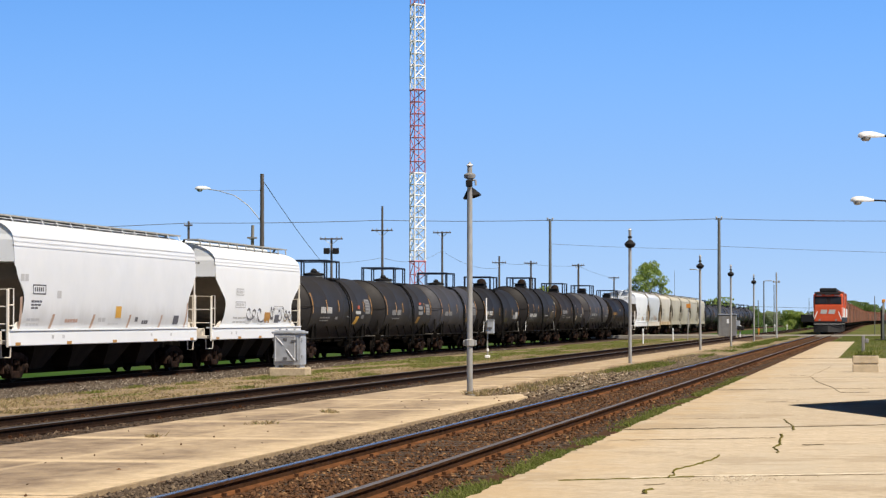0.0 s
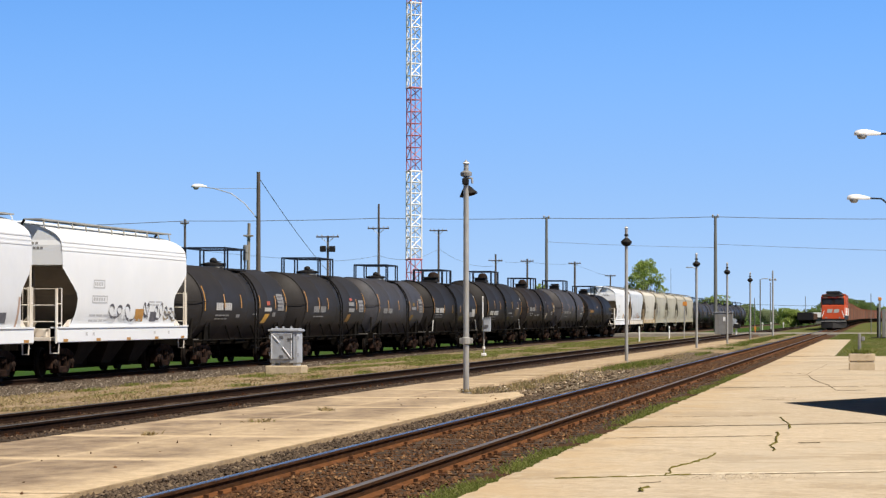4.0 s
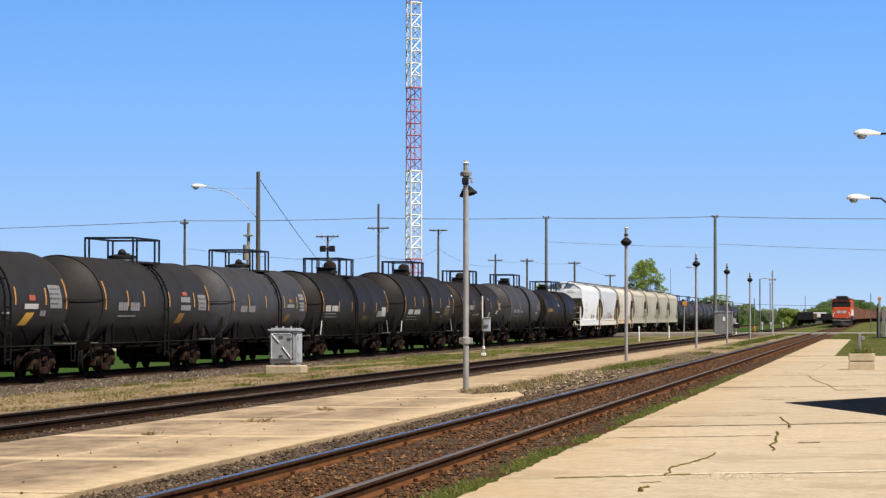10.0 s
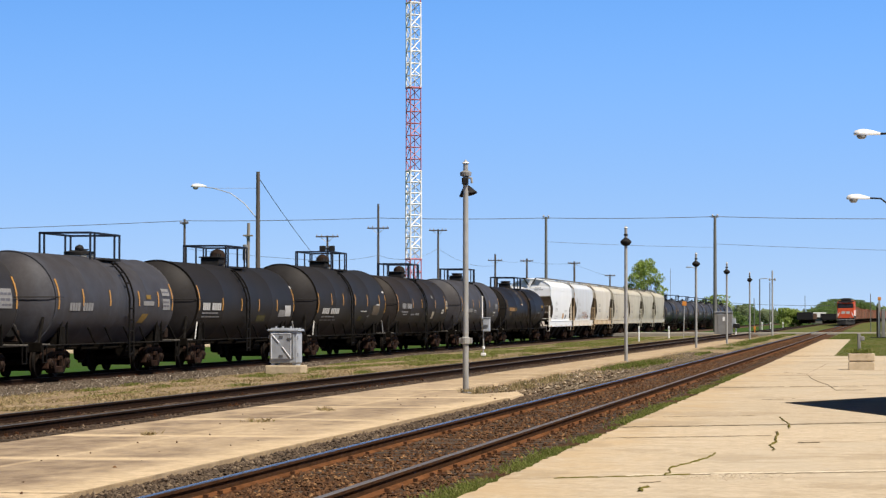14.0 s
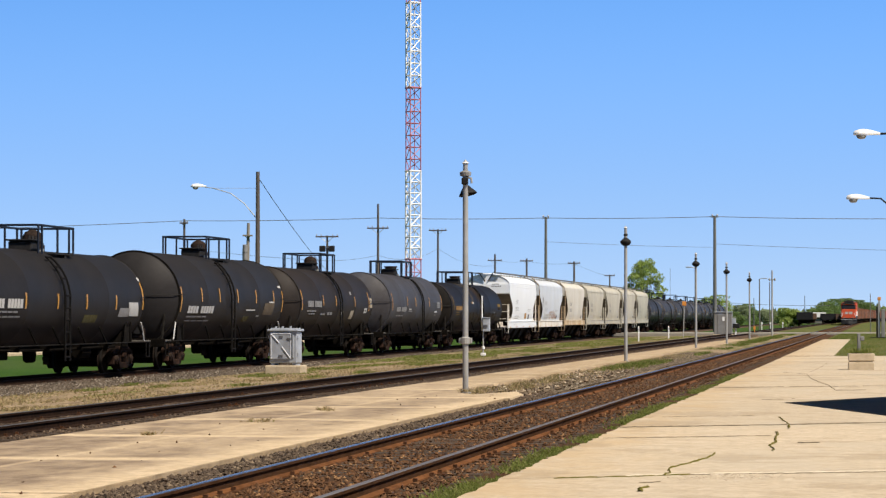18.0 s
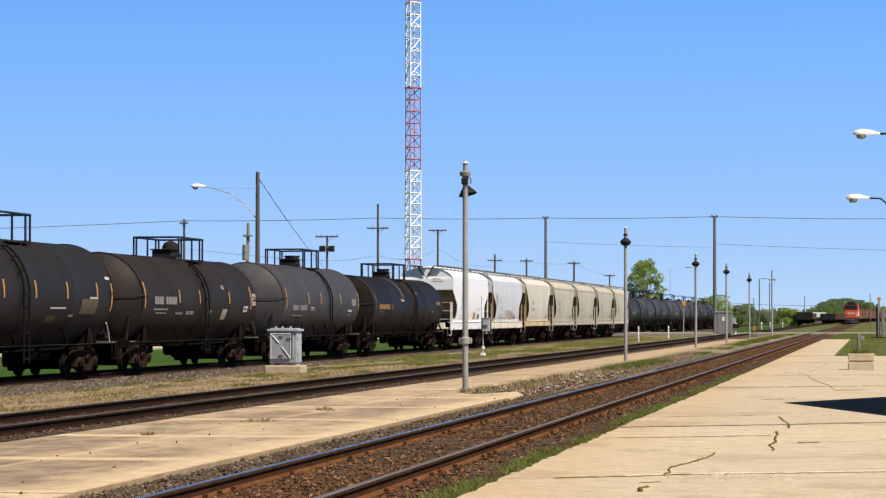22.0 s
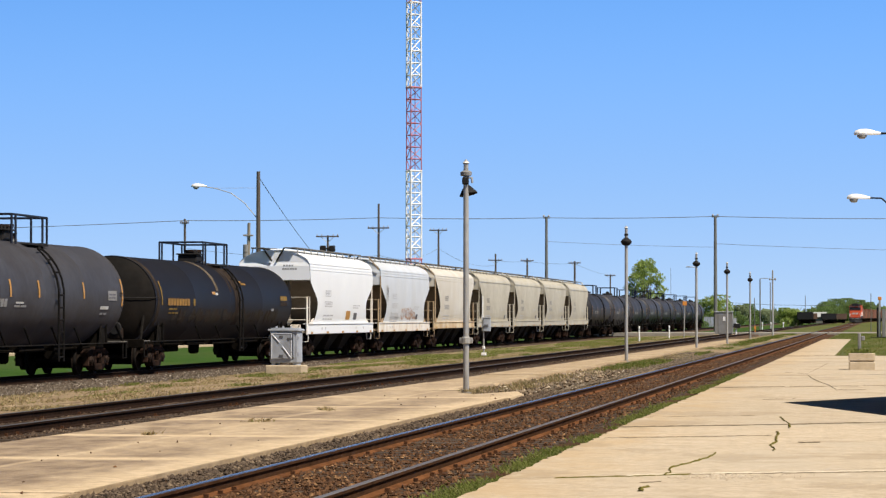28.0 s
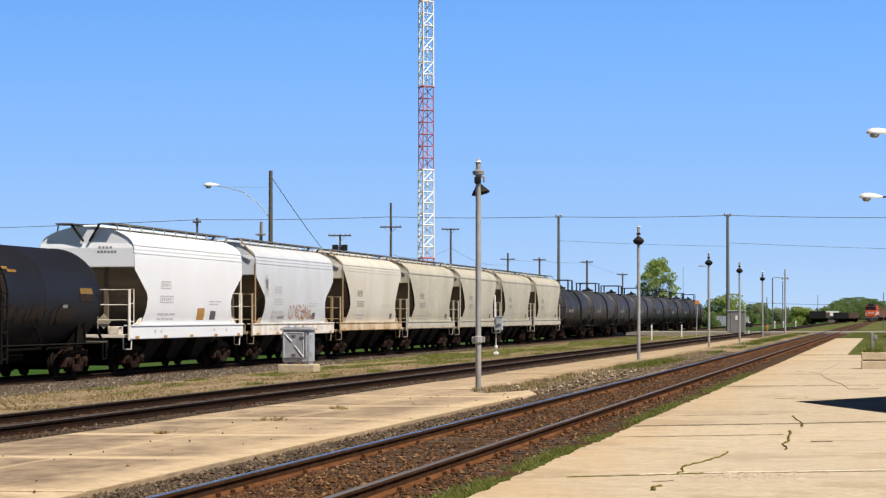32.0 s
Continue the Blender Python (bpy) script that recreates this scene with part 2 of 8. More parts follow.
M["concrete"] = sunlit_concrete()
def dry_verge():
    """Straw and bare soil with soft green patches, greener away from the station."""
    m = surf("dry_verge", (0.36, 0.275, 0.175), (0.20, 0.145, 0.09), 2.4, 0.95, bump=0.8, bscale=14, spec=0.1, fine=(9.0, 0.55))
    k = Nodes(m)
    calc, ease, cloud = k.calc, k.ease, k.cloud
    far = calc("ADD", ease(k.Y, 90.0, 150.0, 0.17), cloud(0.55, (1, 0.22, 1)))
    k.layer(calc("MULTIPLY", ease(far, 0.57, 0.70, 0.8), ease(cloud(4.0, (1, 0.5, 1), 7), 0.36, 0.58)), (0.088, 0.108, 0.026))
    k.layer(ease(cloud(1.5, (1, 0.3, 1), 7), 0.54, 0.64, 0.75), (0.125, 0.088, 0.055))
    k.layer(ease(cloud(3.1, (1, 0.35, 1), 8), 0.58, 0.68, 0.7), (0.40, 0.31, 0.19))
    k.layer(ease(cloud(5.5, (1, 0.4, 1), 7), 0.66, 0.72, 0.7), (0.50, 0.43, 0.33))
    return m


M["dirt"] = dry_verge()
M["concrete_old"] = soiled_concrete()
M["chipped"] = surf("chipped_pale_concrete", (0.528, 0.456, 0.344), (0.64, 0.568, 0.44), 9, 0.9, bump=0.5, bscale=40)
M["crack"] = surf("crack_moss", (0.068, 0.068, 0.0112), (0.152, 0.124, 0.032), 6, 0.95, bump=0.4, spec=0.1)
M["joint"] = surf("joint_dirt", (0.096, 0.076, 0.048), (0.192, 0.152, 0.096), 5, 0.95, bump=0.3, spec=0.1)
M["rail_head"] = surf("polished_rail_head", (0.26, 0.258, 0.275), (0.36, 0.355, 0.375), 3, 0.27, 0.85, bump=0.02, stretch=(1, 0.05, 1))
M["rail_side"] = surf("rusty_rail_web", (0.0096, 0.0056, 0.004), (0.0272, 0.0144, 0.0088), 9, 0.9, 0.0, bump=0.3, spec=0.05)
M["rail_brown"] = surf("brown_rail_web", (0.0312, 0.0150, 0.0070), (0.0728, 0.0340, 0.0158), 9, 0.9, 0.0, bump=0.3, spec=0.06, stretch=(1, 0.4, 1))
M["rail_rust"] = surf("orange_rust_rail_web", (0.0648, 0.0270, 0.0106), (0.1674, 0.0700, 0.0273), 5, 0.9, 0.0, bump=0.3, spec=0.08, stretch=(1, 0.4, 1))
M["rail_dull"] = surf("dull_rail_head", (0.1498, 0.1296, 0.1152), (0.2131, 0.1901, 0.1728), 3, 0.45, 0.4, bump=0.03, stretch=(1, 0.05, 1))
M["rail_dark"] = surf("dark_rusty_rail_head", (0.016, 0.0096, 0.0064), (0.032, 0.02, 0.0136), 4, 0.75, 0.0, bump=0.1, stretch=(1, 0.1, 1))
M["rail_mid"] = surf("dull_grey_rail_head", (0.068, 0.064, 0.0624), (0.12, 0.116, 0.112), 3, 0.5, 0.5, bump=0.04, stretch=(1, 0.05, 1))
M["sleeper"] = surf("weathered_sleeper", (0.028, 0.0184, 0.0128), (0.08, 0.056, 0.0384), 7, 0.95, bump=0.5, stretch=(0.3, 3, 1), rnd=0.3)
M["plate"] = surf("rusted_plate", (0.036, 0.0176, 0.0096), (0.096, 0.0432, 0.0208), 12, 0.9, 0.0, bump=0.3, spec=0.1)
M["asphalt"] = surf("road_asphalt", (0.20, 0.183, 0.155), (0.28, 0.256, 0.218), 3, 0.9, bump=0.2)
M["grass_fresh"] = island("fresh_grass_blade", [(0.08, 0.12, 0.0176), (0.12, 0.16, 0.028), (0.168, 0.2, 0.04), (0.096, 0.136, 0.0208), (0.24, 0.224, 0.08)], trans=0.45)
M["grass"] = island("grass_blade", [(0.11, 0.15, 0.025), (0.165, 0.20, 0.042), (0.23, 0.245, 0.066), (0.125, 0.17, 0.028), (0.29, 0.26, 0.115)], trans=0.5)
M["straw"] = island("dry_grass", [(0.304, 0.232, 0.12), (0.416, 0.328, 0.184), (0.24, 0.176, 0.088), (0.192, 0.2, 0.064)], trans=0.4)
M["leaf"] = island("leaf", [(0.20, 0.29, 0.055), (0.31, 0.40, 0.10), (0.40, 0.48, 0.15), (0.25, 0.34, 0.075)], rough=0.7, trans=0.5)
M["leaf_dull"] = island("distant_leaf", [(0.140, 0.215, 0.066), (0.165, 0.245, 0.080), (0.190, 0.270, 0.096), (0.150, 0.228, 0.072)], rough=0.9, trans=0.5)
# Distance haze mixed into this leaf colour, so it is paler and greyer.
M["leaf_pale"] = island("hazy_leaf", [(0.215, 0.265, 0.140), (0.240, 0.290, 0.160), (0.200, 0.250, 0.130), (0.255, 0.300, 0.175)], rough=0.9, trans=0.5)
M["bark"] = surf("bark", (0.072, 0.056, 0.04), (0.144, 0.12, 0.088), 8, 0.95, bump=0.6)
M["pole_wood"] = surf("weathered_pole_wood", (0.064, 0.0544, 0.0464), (0.12, 0.104, 0.092), 6, 0.9, bump=0.4, stretch=(3, 3, 0.2))
M["pole_pale"] = surf("pale_pole_wood", (0.176, 0.16, 0.128), (0.256, 0.232, 0.192), 6, 0.9, bump=0.3, stretch=(3, 3, 0.2))
M["pole_grey"] = surf("grey_weathered_pole", (0.105, 0.110, 0.104), (0.165, 0.168, 0.158), 5, 0.85, bump=0.3, stretch=(3, 3, 0.2))
M["galv"] = surf("galvanised_steel", (0.32, 0.32, 0.312), (0.416, 0.416, 0.4), 5, 0.5, 0.25, bump=0.06, stain=((0.2, 0.168, 0.128), 1.5, 0.5, (2, 2, 0.3)))
M["paint_grey"] = surf("grey_cabinet_paint", (0.30, 0.33, 0.375), (0.37, 0.40, 0.445), 4, 0.5, bump=0.05, stain=((0.20, 0.20, 0.20), 3, 0.5, (1, 1, 0.4)))
# Lighter than the cabinet paint; for the door edges and brace.
M["strap"] = surf("pale_edge_paint", (0.52, 0.54, 0.57), (0.62, 0.64, 0.67), 5, 0.5, bump=0.04)
M["latch_steel"] = surf("dark_grey_latch_steel", (0.07, 0.072, 0.08), (0.12, 0.122, 0.13), 9, 0.6, bump=0.05)
M["cabinet_dark"] = surf("dull_grey_sheet", (0.176, 0.176, 0.176), (0.232, 0.232, 0.232), 2, 0.6, bump=0.05, stain=((0.144, 0.128, 0.104), 1.2, 0.5, (1, 1, 0.3)))
M["dark_iron"] = surf("dark_iron", (0.0108, 0.0108, 0.0117), (0.0252, 0.0234, 0.0225), 8, 0.7, 0.0, bump=0.1, spec=0.12)
M["grimy_iron"] = surf("oily_black_iron", (0.0055, 0.0052, 0.0052), (0.013, 0.012, 0.0115), 8, 0.8, 0.0, bump=0.1, spec=0.05)
M["rail_navy"] = surf("navy_handrail_paint", (0.0064, 0.0104, 0.0208), (0.0128, 0.0192, 0.0352), 8, 0.6, bump=0.05, spec=0.2)
M["white_paint"] = surf("white_paint", (0.72, 0.72, 0.71), (0.80, 0.80, 0.79), 3, 0.5, bump=0.04)
M["red_paint"] = surf("faded_red_paint", (0.38, 0.105, 0.12), (0.46, 0.15, 0.155), 3, 0.55, bump=0.04)
M["orange"] = surf("orange_sign_face", (0.56, 0.208, 0.032), (0.64, 0.264, 0.048), 5, 0.6, bump=0)
M["cable"] = surf("black_cable", (0.08, 0.088, 0.096), (0.128, 0.136, 0.144), 2, 0.6, bump=0)
M["black"] = surf("black_shadowed_paint", (0.0108, 0.0108, 0.0117), (0.0234, 0.0234, 0.0252), 4, 0.6, bump=0.05, spec=0.15)
# Underbody colours kept very dark: the shade beneath the cars is mixed in.
M["underframe"] = surf("grimy_shaded_underframe", (0.0032, 0.0028, 0.0024), (0.0088, 0.0072, 0.0056), 5, 0.95, bump=0.2, spec=0.03)
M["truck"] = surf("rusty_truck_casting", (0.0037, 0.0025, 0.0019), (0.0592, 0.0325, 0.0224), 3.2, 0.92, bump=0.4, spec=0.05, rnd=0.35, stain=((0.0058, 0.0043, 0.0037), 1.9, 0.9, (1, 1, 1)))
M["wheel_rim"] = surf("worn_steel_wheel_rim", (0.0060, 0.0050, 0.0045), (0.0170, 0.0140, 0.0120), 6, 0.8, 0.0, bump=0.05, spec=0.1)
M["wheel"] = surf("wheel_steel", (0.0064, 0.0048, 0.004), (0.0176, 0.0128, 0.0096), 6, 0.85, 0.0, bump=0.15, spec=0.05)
M["tank_black"] = surf("black_tank_paint", (0.0119, 0.0111, 0.0115), (0.0164, 0.0152, 0.0156), 0.9, 0.6, bump=0.04, bscale=1.6,
                       stain=((0.0180, 0.0156, 0.0148), 0.55, 0.5, (1, 0.8, 0.35)), rnd=0.2, spec=0.15, fine=(3.0, 0.20))
# Paler and bluer than tank_black; for the distant tail cars.
M["tank_far"] = surf("bluish_black_tank_paint", (0.026, 0.026, 0.031), (0.042, 0.042, 0.049), 1.0, 0.55, bump=0.03, stain=((0.034, 0.031, 0.031), 0.5, 0.6, (1, 1.2, 0.3)), rnd=0.3, spec=0.2)
M["tank_grey"] = surf("sunbleached_tank_paint", (0.0415, 0.0420, 0.0493), (0.0560, 0.0565, 0.0654), 1.0, 0.6, bump=0.03,
                      stain=((0.0363, 0.0321, 0.0326), 0.8, 0.75, (1, 0.8, 0.4)), fine=(3.5, 0.22), spec=0.21)
M["tank_navy"] = surf("dark_blue_tank_paint", (0.0081, 0.0084, 0.0126), (0.0108, 0.0113, 0.0162), 0.9, 0.58, bump=0.03, bscale=1.6,
                      stain=((0.0130, 0.0122, 0.0139), 0.5, 0.5, (1, 0.8, 0.4)), spec=0.15, fine=(3.0, 0.2))
M["tank_mid"] = surf("dusty_charcoal_tank_paint", (0.0234, 0.0221, 0.0225), (0.0307, 0.0287, 0.0287), 0.9, 0.6, bump=0.04, bscale=1.6,
                     stain=((0.0213, 0.0184, 0.0172), 0.5, 0.6, (1, 0.8, 0.4)), spec=0.17, fine=(3.0, 0.2))
M["tank_brown"] = surf("oily_brown_black_tank", (0.0140, 0.0117, 0.0109), (0.0200, 0.0163, 0.0146), 1.0, 0.6, bump=0.04, bscale=1.6,
                       stain=((0.0281, 0.0217, 0.0179), 0.5, 0.6, (1, 0.8, 0.35)), spec=0.14, fine=(3.0, 0.22))
# Dark brown-black, duller than the shells; eighth car's heads and jacket rings.
M["head_dark"] = surf("dark_brown_tank_head", (0.0085, 0.0080, 0.0076), (0.0140, 0.0130, 0.0120), 1.1, 0.75, bump=0.04, bscale=2.0,
                       stain=((0.0220, 0.0170, 0.0130), 0.9, 0.5, (1, 1, 0.6)), rnd=0.15, spec=0.03, fine=(3.0, 0.22))
M["drip"] = surf("dried_oil_drip", (0.016, 0.0132, 0.0105), (0.030, 0.0245, 0.0175), 4, 0.6, bump=0, spec=0.10)
M["tank_rust"] = surf("oil_stained_band", (0.020, 0.0145, 0.0105), (0.042, 0.029, 0.020), 2.0, 0.8, bump=0.05, spec=0.11)
M["hop_white"] = surf("white_hopper_paint", (0.70, 0.73, 0.76), (0.745, 0.77, 0.795), 0.8, 0.5, bump=0.03,
                      stain=((0.66, 0.675, 0.685), 0.4, 0.3, (1, 0.8, 0.4)))

def sooty_white():
    """White paint with soot thrown up from the sill in cloudy patches."""
    m = surf("sooty_white_hopper_paint", (0.60, 0.63, 0.67), (0.66, 0.685, 0.72), 0.8, 0.5, bump=0.03, stain=((0.66, 0.675, 0.685), 0.4, 0.3, (1, 0.8, 0.4)))
    k = Nodes(m)
    calc, ease, cloud = k.calc, k.ease, k.cloud
    low = calc("SUBTRACT", 1.0, ease(calc("ADD", k.Z, calc("MULTIPLY", calc("SUBTRACT", cloud(0.9, (1, 1, 0.5)), 0.5), 1.4)), 1.45, 2.35))
    k.layer(calc("MULTIPLY", low, 0.55), (0.39, 0.39, 0.39))
    return m


M["hop_white_sooty"] = sooty_white()
M["hop_grey"] = surf("light_grey_hopper_paint", (0.513, 0.549, 0.594), (0.576, 0.6075, 0.648), 0.8, 0.5, bump=0.03,
                     stain=((0.46, 0.46, 0.45), 0.6, 0.4, (1, 1.0, 0.5)))
M["hop_tan"] = surf("tan_hopper_paint", (0.4371, 0.4107, 0.3348), (0.4976, 0.4718, 0.3924), 0.7, 0.6, bump=0.03,
                    stain=((0.3348, 0.2960, 0.2250), 0.45, 0.45, (1, 0.7, 0.6)), rnd=0.06, fine=(2.5, 0.14))
M["hop_beige"] = surf("cream_hopper_paint", (0.53, 0.505, 0.45), (0.59, 0.57, 0.515), 0.7, 0.6, bump=0.03,
                      stain=((0.45, 0.40, 0.31), 0.5, 0.45, (1, 0.8, 0.6)))
M["slope"] = surf("brown_slope_sheet", (0.088, 0.068, 0.048), (0.128, 0.1, 0.072), 1.2, 0.8, bump=0.08)
M["rusty_white"] = surf("rust_stained_white", (0.72, 0.705, 0.665), (0.68, 0.64, 0.56), 2.0, 0.6, bump=0.05, stain=((0.46, 0.33, 0.20), 1.4, 0.45, (1, 1, 0.4)))
M["roof_walk"] = surf("weathered_grating", (0.24, 0.24, 0.224), (0.352, 0.344, 0.32), 3, 0.8, bump=0.1)
M["roof_walk_dark"] = surf("dark_weathered_grating", (0.08, 0.076, 0.068), (0.144, 0.132, 0.116), 3, 0.8, bump=0.1)
M["rust_sill"] = surf("rust_streaked_cream_sill", (0.60, 0.52, 0.38), (0.56, 0.43, 0.25), 1.4, 0.7, bump=0.05, stain=((0.36, 0.21, 0.09), 1.0, 0.7, (1, 1, 0.5)))
M["rust_trim"] = surf("rusted_cream_trim", (0.40, 0.32, 0.21), (0.27, 0.185, 0.10), 2.2, 0.75, bump=0.08, stain=((0.20, 0.115, 0.055), 1.3, 0.7, (1, 1, 0.6)))
M["reflect"] = surf("amber_reflective_tape", (0.36, 0.178, 0.029), (0.43, 0.225, 0.042), 8, 0.5, bump=0)
M["letter"] = surf("white_stencil", (0.352, 0.352, 0.344), (0.48, 0.48, 0.464), 14, 0.7, bump=0)
M["letter_dim"] = surf("faded_stencil", (0.16, 0.16, 0.16), (0.24, 0.24, 0.24), 10, 0.7, bump=0)
M["placard"] = surf("weathered_cream_placard", (0.24, 0.208, 0.152), (0.384, 0.336, 0.256), 9, 0.7, bump=0)
M["side_rail"] = surf("dusty_side_rail", (0.0072, 0.0066, 0.0060), (0.0204, 0.0186, 0.0168), 3, 0.9, bump=0.1, spec=0.05)
M["olive"] = surf("oily_olive_stain", (0.06, 0.0544, 0.024), (0.112, 0.1, 0.048), 5, 0.8, bump=0, spec=0.05)
M["tan_panel"] = surf("dirty_tan_paint", (0.0744, 0.0595, 0.0422), (0.1290, 0.1042, 0.0769), 3, 0.8, bump=0, spec=0.05)
M["gold"] = surf("gold_lettering_paint", (0.16, 0.082, 0.012), (0.30, 0.16, 0.022), 5, 0.6, bump=0)
M["gold_dim"] = surf("faded_gold_paint", (0.136, 0.088, 0.028), (0.224, 0.144, 0.04), 7, 0.7, bump=0, spec=0.1)
M["yellow"] = surf("yellow_placard_paint", (0.50, 0.27, 0.032), (0.58, 0.33, 0.05), 7, 0.6, bump=0)
M["valve_rust"] = surf("dark_rusty_valve_body", (0.012, 0.009, 0.008), (0.038, 0.025, 0.019), 9, 0.85, bump=0.2, spec=0.06)
M["worn_step"] = surf("worn_dusty_step_steel", (0.06, 0.056, 0.05), (0.16, 0.15, 0.135), 6, 0.75, bump=0.1, spec=0.1)
M["brace_dust"] = surf("dusty_black_brace", (0.005, 0.0046, 0.0042), (0.015, 0.0135, 0.012), 5, 0.9, bump=0.1, spec=0.03)
# Bay brown taken almost to black, so the underside shade is in it.
M["bay"] = surf("grimy_shaded_bay_sheet", (0.006, 0.005, 0.004), (0.018, 0.0145, 0.011), 1.5, 0.9, bump=0.1, spec=0.08)
M["rust_line"] = surf("rust_streaked_rib", (0.416, 0.32, 0.264), (0.336, 0.208, 0.144), 3, 0.7, bump=0)
M["mark"] = surf("grey_stencil", (0.4, 0.408, 0.424), (0.464, 0.472, 0.488), 10, 0.7, bump=0)
M["ink"] = surf("dark_stencil", (0.064, 0.064, 0.08), (0.112, 0.112, 0.128), 10, 0.7, bump=0)
M["spray"] = surf("rust_red_spray", (0.368, 0.224, 0.176), (0.448, 0.32, 0.264), 4, 0.7, bump=0)
M["loco_red"] = surf("bright_red_orange_paint", (0.52, 0.068, 0.018), (0.58, 0.088, 0.026), 2, 0.45, bump=0.02)
M["sign_red"] = surf("small_orange_red_placard", (0.3300, 0.0660, 0.0300), (0.3720, 0.0900, 0.0420), 6, 0.6, bump=0)
M["loco_side"] = surf("brownish_red_hood_paint", (0.272, 0.048, 0.024), (0.336, 0.072, 0.036), 1.5, 0.55, bump=0.03, stain=((0.096, 0.04, 0.028), 0.8, 0.7, (1, 1, 0.3)))
M["boxcar"] = surf("oxide_red_car_paint", (0.20, 0.075, 0.042), (0.28, 0.115, 0.065), 1.2, 0.7, bump=0.04, stain=((0.17, 0.085, 0.055), 0.6, 0.7, (1, 1, 0.3)), rnd=0.2)
M["boxcar_brown"] = surf("brown_car_paint", (0.1040, 0.0624, 0.0416), (0.1520, 0.0920, 0.0640), 1.2, 0.75, bump=0.04, rnd=0.2)
M["glass"] = surf("dark_window_glass", (0.012, 0.014, 0.017), (0.024, 0.027, 0.03), 2, 0.25, bump=0, spec=0.25)
M["lens"] = surf("lamp_lens", (0.2, 0.2, 0.192), (0.272, 0.264, 0.248), 6, 0.2, bump=0)
M["shed_roof"] = surf("pale_metal_roof", (0.32, 0.336, 0.336), (0.384, 0.4, 0.4), 0.5, 0.5, bump=0.03)
M["shed_wall"] = surf("dull_siding", (0.1296, 0.1224, 0.1080), (0.1584, 0.1512, 0.1332), 0.5, 0.7, bump=0.05)
M["brick"] = surf("station_wall", (0.24, 0.136, 0.096), (0.304, 0.176, 0.128), 2.0, 0.85, bump=0.2)
M["soil"] = surf("planter_soil", (0.04, 0.032, 0.0224), (0.08, 0.064, 0.044), 8, 0.95, bump=0.5)
M["plinth"] = surf("cabinet_plinth_concrete", (0.384, 0.316, 0.216), (0.48, 0.396, 0.276), 4, 0.9, bump=0.3, bscale=30, fine=(12.0, 0.3))
M["planter"] = surf("planter_concrete", (0.437, 0.3562, 0.2422), (0.532, 0.437, 0.3087), 5, 0.9, bump=0.3, bscale=40)

# ---------------------------------------------------------------- mesh helpers


def part(name, bm, material, parent=None, label="", smooth=False):
    """Links a bmesh as one mesh object under a thing or a part."""
    me = bpy.data.meshes.new(name)
    bm.to_mesh(me)
    bm.free()
    me.materials.append(M[material] if isinstance(material, str) else material)
    if smooth:
        me.polygons.foreach_set("use_smooth", [True] * len(me.polygons))
        me.set_sharp_from_angle(angle=radians(35))
    ob = new(name, me)
    if parent is not None:
        ob.parent = parent
    if label:
        ob["label"] = label
    return ob


def share(name, ob, parent, m):
    """Another object on the mesh of ob, at the pose m under parent."""
    o = new(name, ob.data)
    o.parent = parent
    o.matrix_basis = m
    return o


def thing(name, m, label, category, group="", kind=""):
    ob = new(name)
    ob.empty_display_size = 0.3
    ob.matrix_basis = m
    return tagged(ob, label, category, group, kind)


def bx(bm, x0, x1, y0, y1, z0, z1, bev=0.0):
    r = bmesh.ops.create_cube(bm, size=1, matrix=Matrix.LocRotScale(((x0 + x1) / 2, (y0 + y1) / 2, (z0 + z1) / 2), None, (abs(x1 - x0), abs(y1 - y0), abs(z1 - z0))))
    if bev:
        es = {e for v in r["verts"] for e in v.link_edges}
        bmesh.ops.bevel(bm, geom=list(es), offset=bev, segments=1, affect="EDGES")
    return bm


def rod(bm, p, q, r0, r1=None, seg=8, caps=True):
    """A round bar from p to q."""
    p, q = Vector(p), Vector(q)
    d = q - p
    m = Matrix.Translation((p + q) / 2) @ d.to_track_quat("Z", "Y").to_matrix().to_4x4()
    bmesh.ops.create_cone(bm, cap_ends=caps, segments=seg, radius1=r0, radius2=r0 if r1 is None else r1, depth=d.length, matrix=m)
    return bm


def path_rod(bm, pts, r, seg=6):
    """One bent bar through the points."""
    pts = [Vector(p) for p in pts]
    rings = []
    for i, p in enumerate(pts):
        d = (pts[min(i + 1, len(pts) - 1)] - pts[max(i - 1, 0)]).normalized()
        q = d.to_track_quat("Z", "Y")
        rings.append([bm.verts.new(p + q @ Vector((r * math.cos(6.2832 * k / seg), r * math.sin(6.2832 * k / seg), 0))) for k in range(seg)])
    for ra, rb in zip(rings, rings[1:]):
        # join each ring to the next from its nearest vertex, so that the tube does not twist
        o = min(range(seg), key=lambda k: (rb[k].co - ra[0].co).length)
        for k in range(seg):
            bm.faces.new((ra[k], ra[(k + 1) % seg], rb[(k + 1 + o) % seg], rb[(k + o) % seg]))
        rb[:] = rb[o:] + rb[:o]
    bm.faces.new(rings[0][::-1])
    bm.faces.new(rings[-1])
    return bm


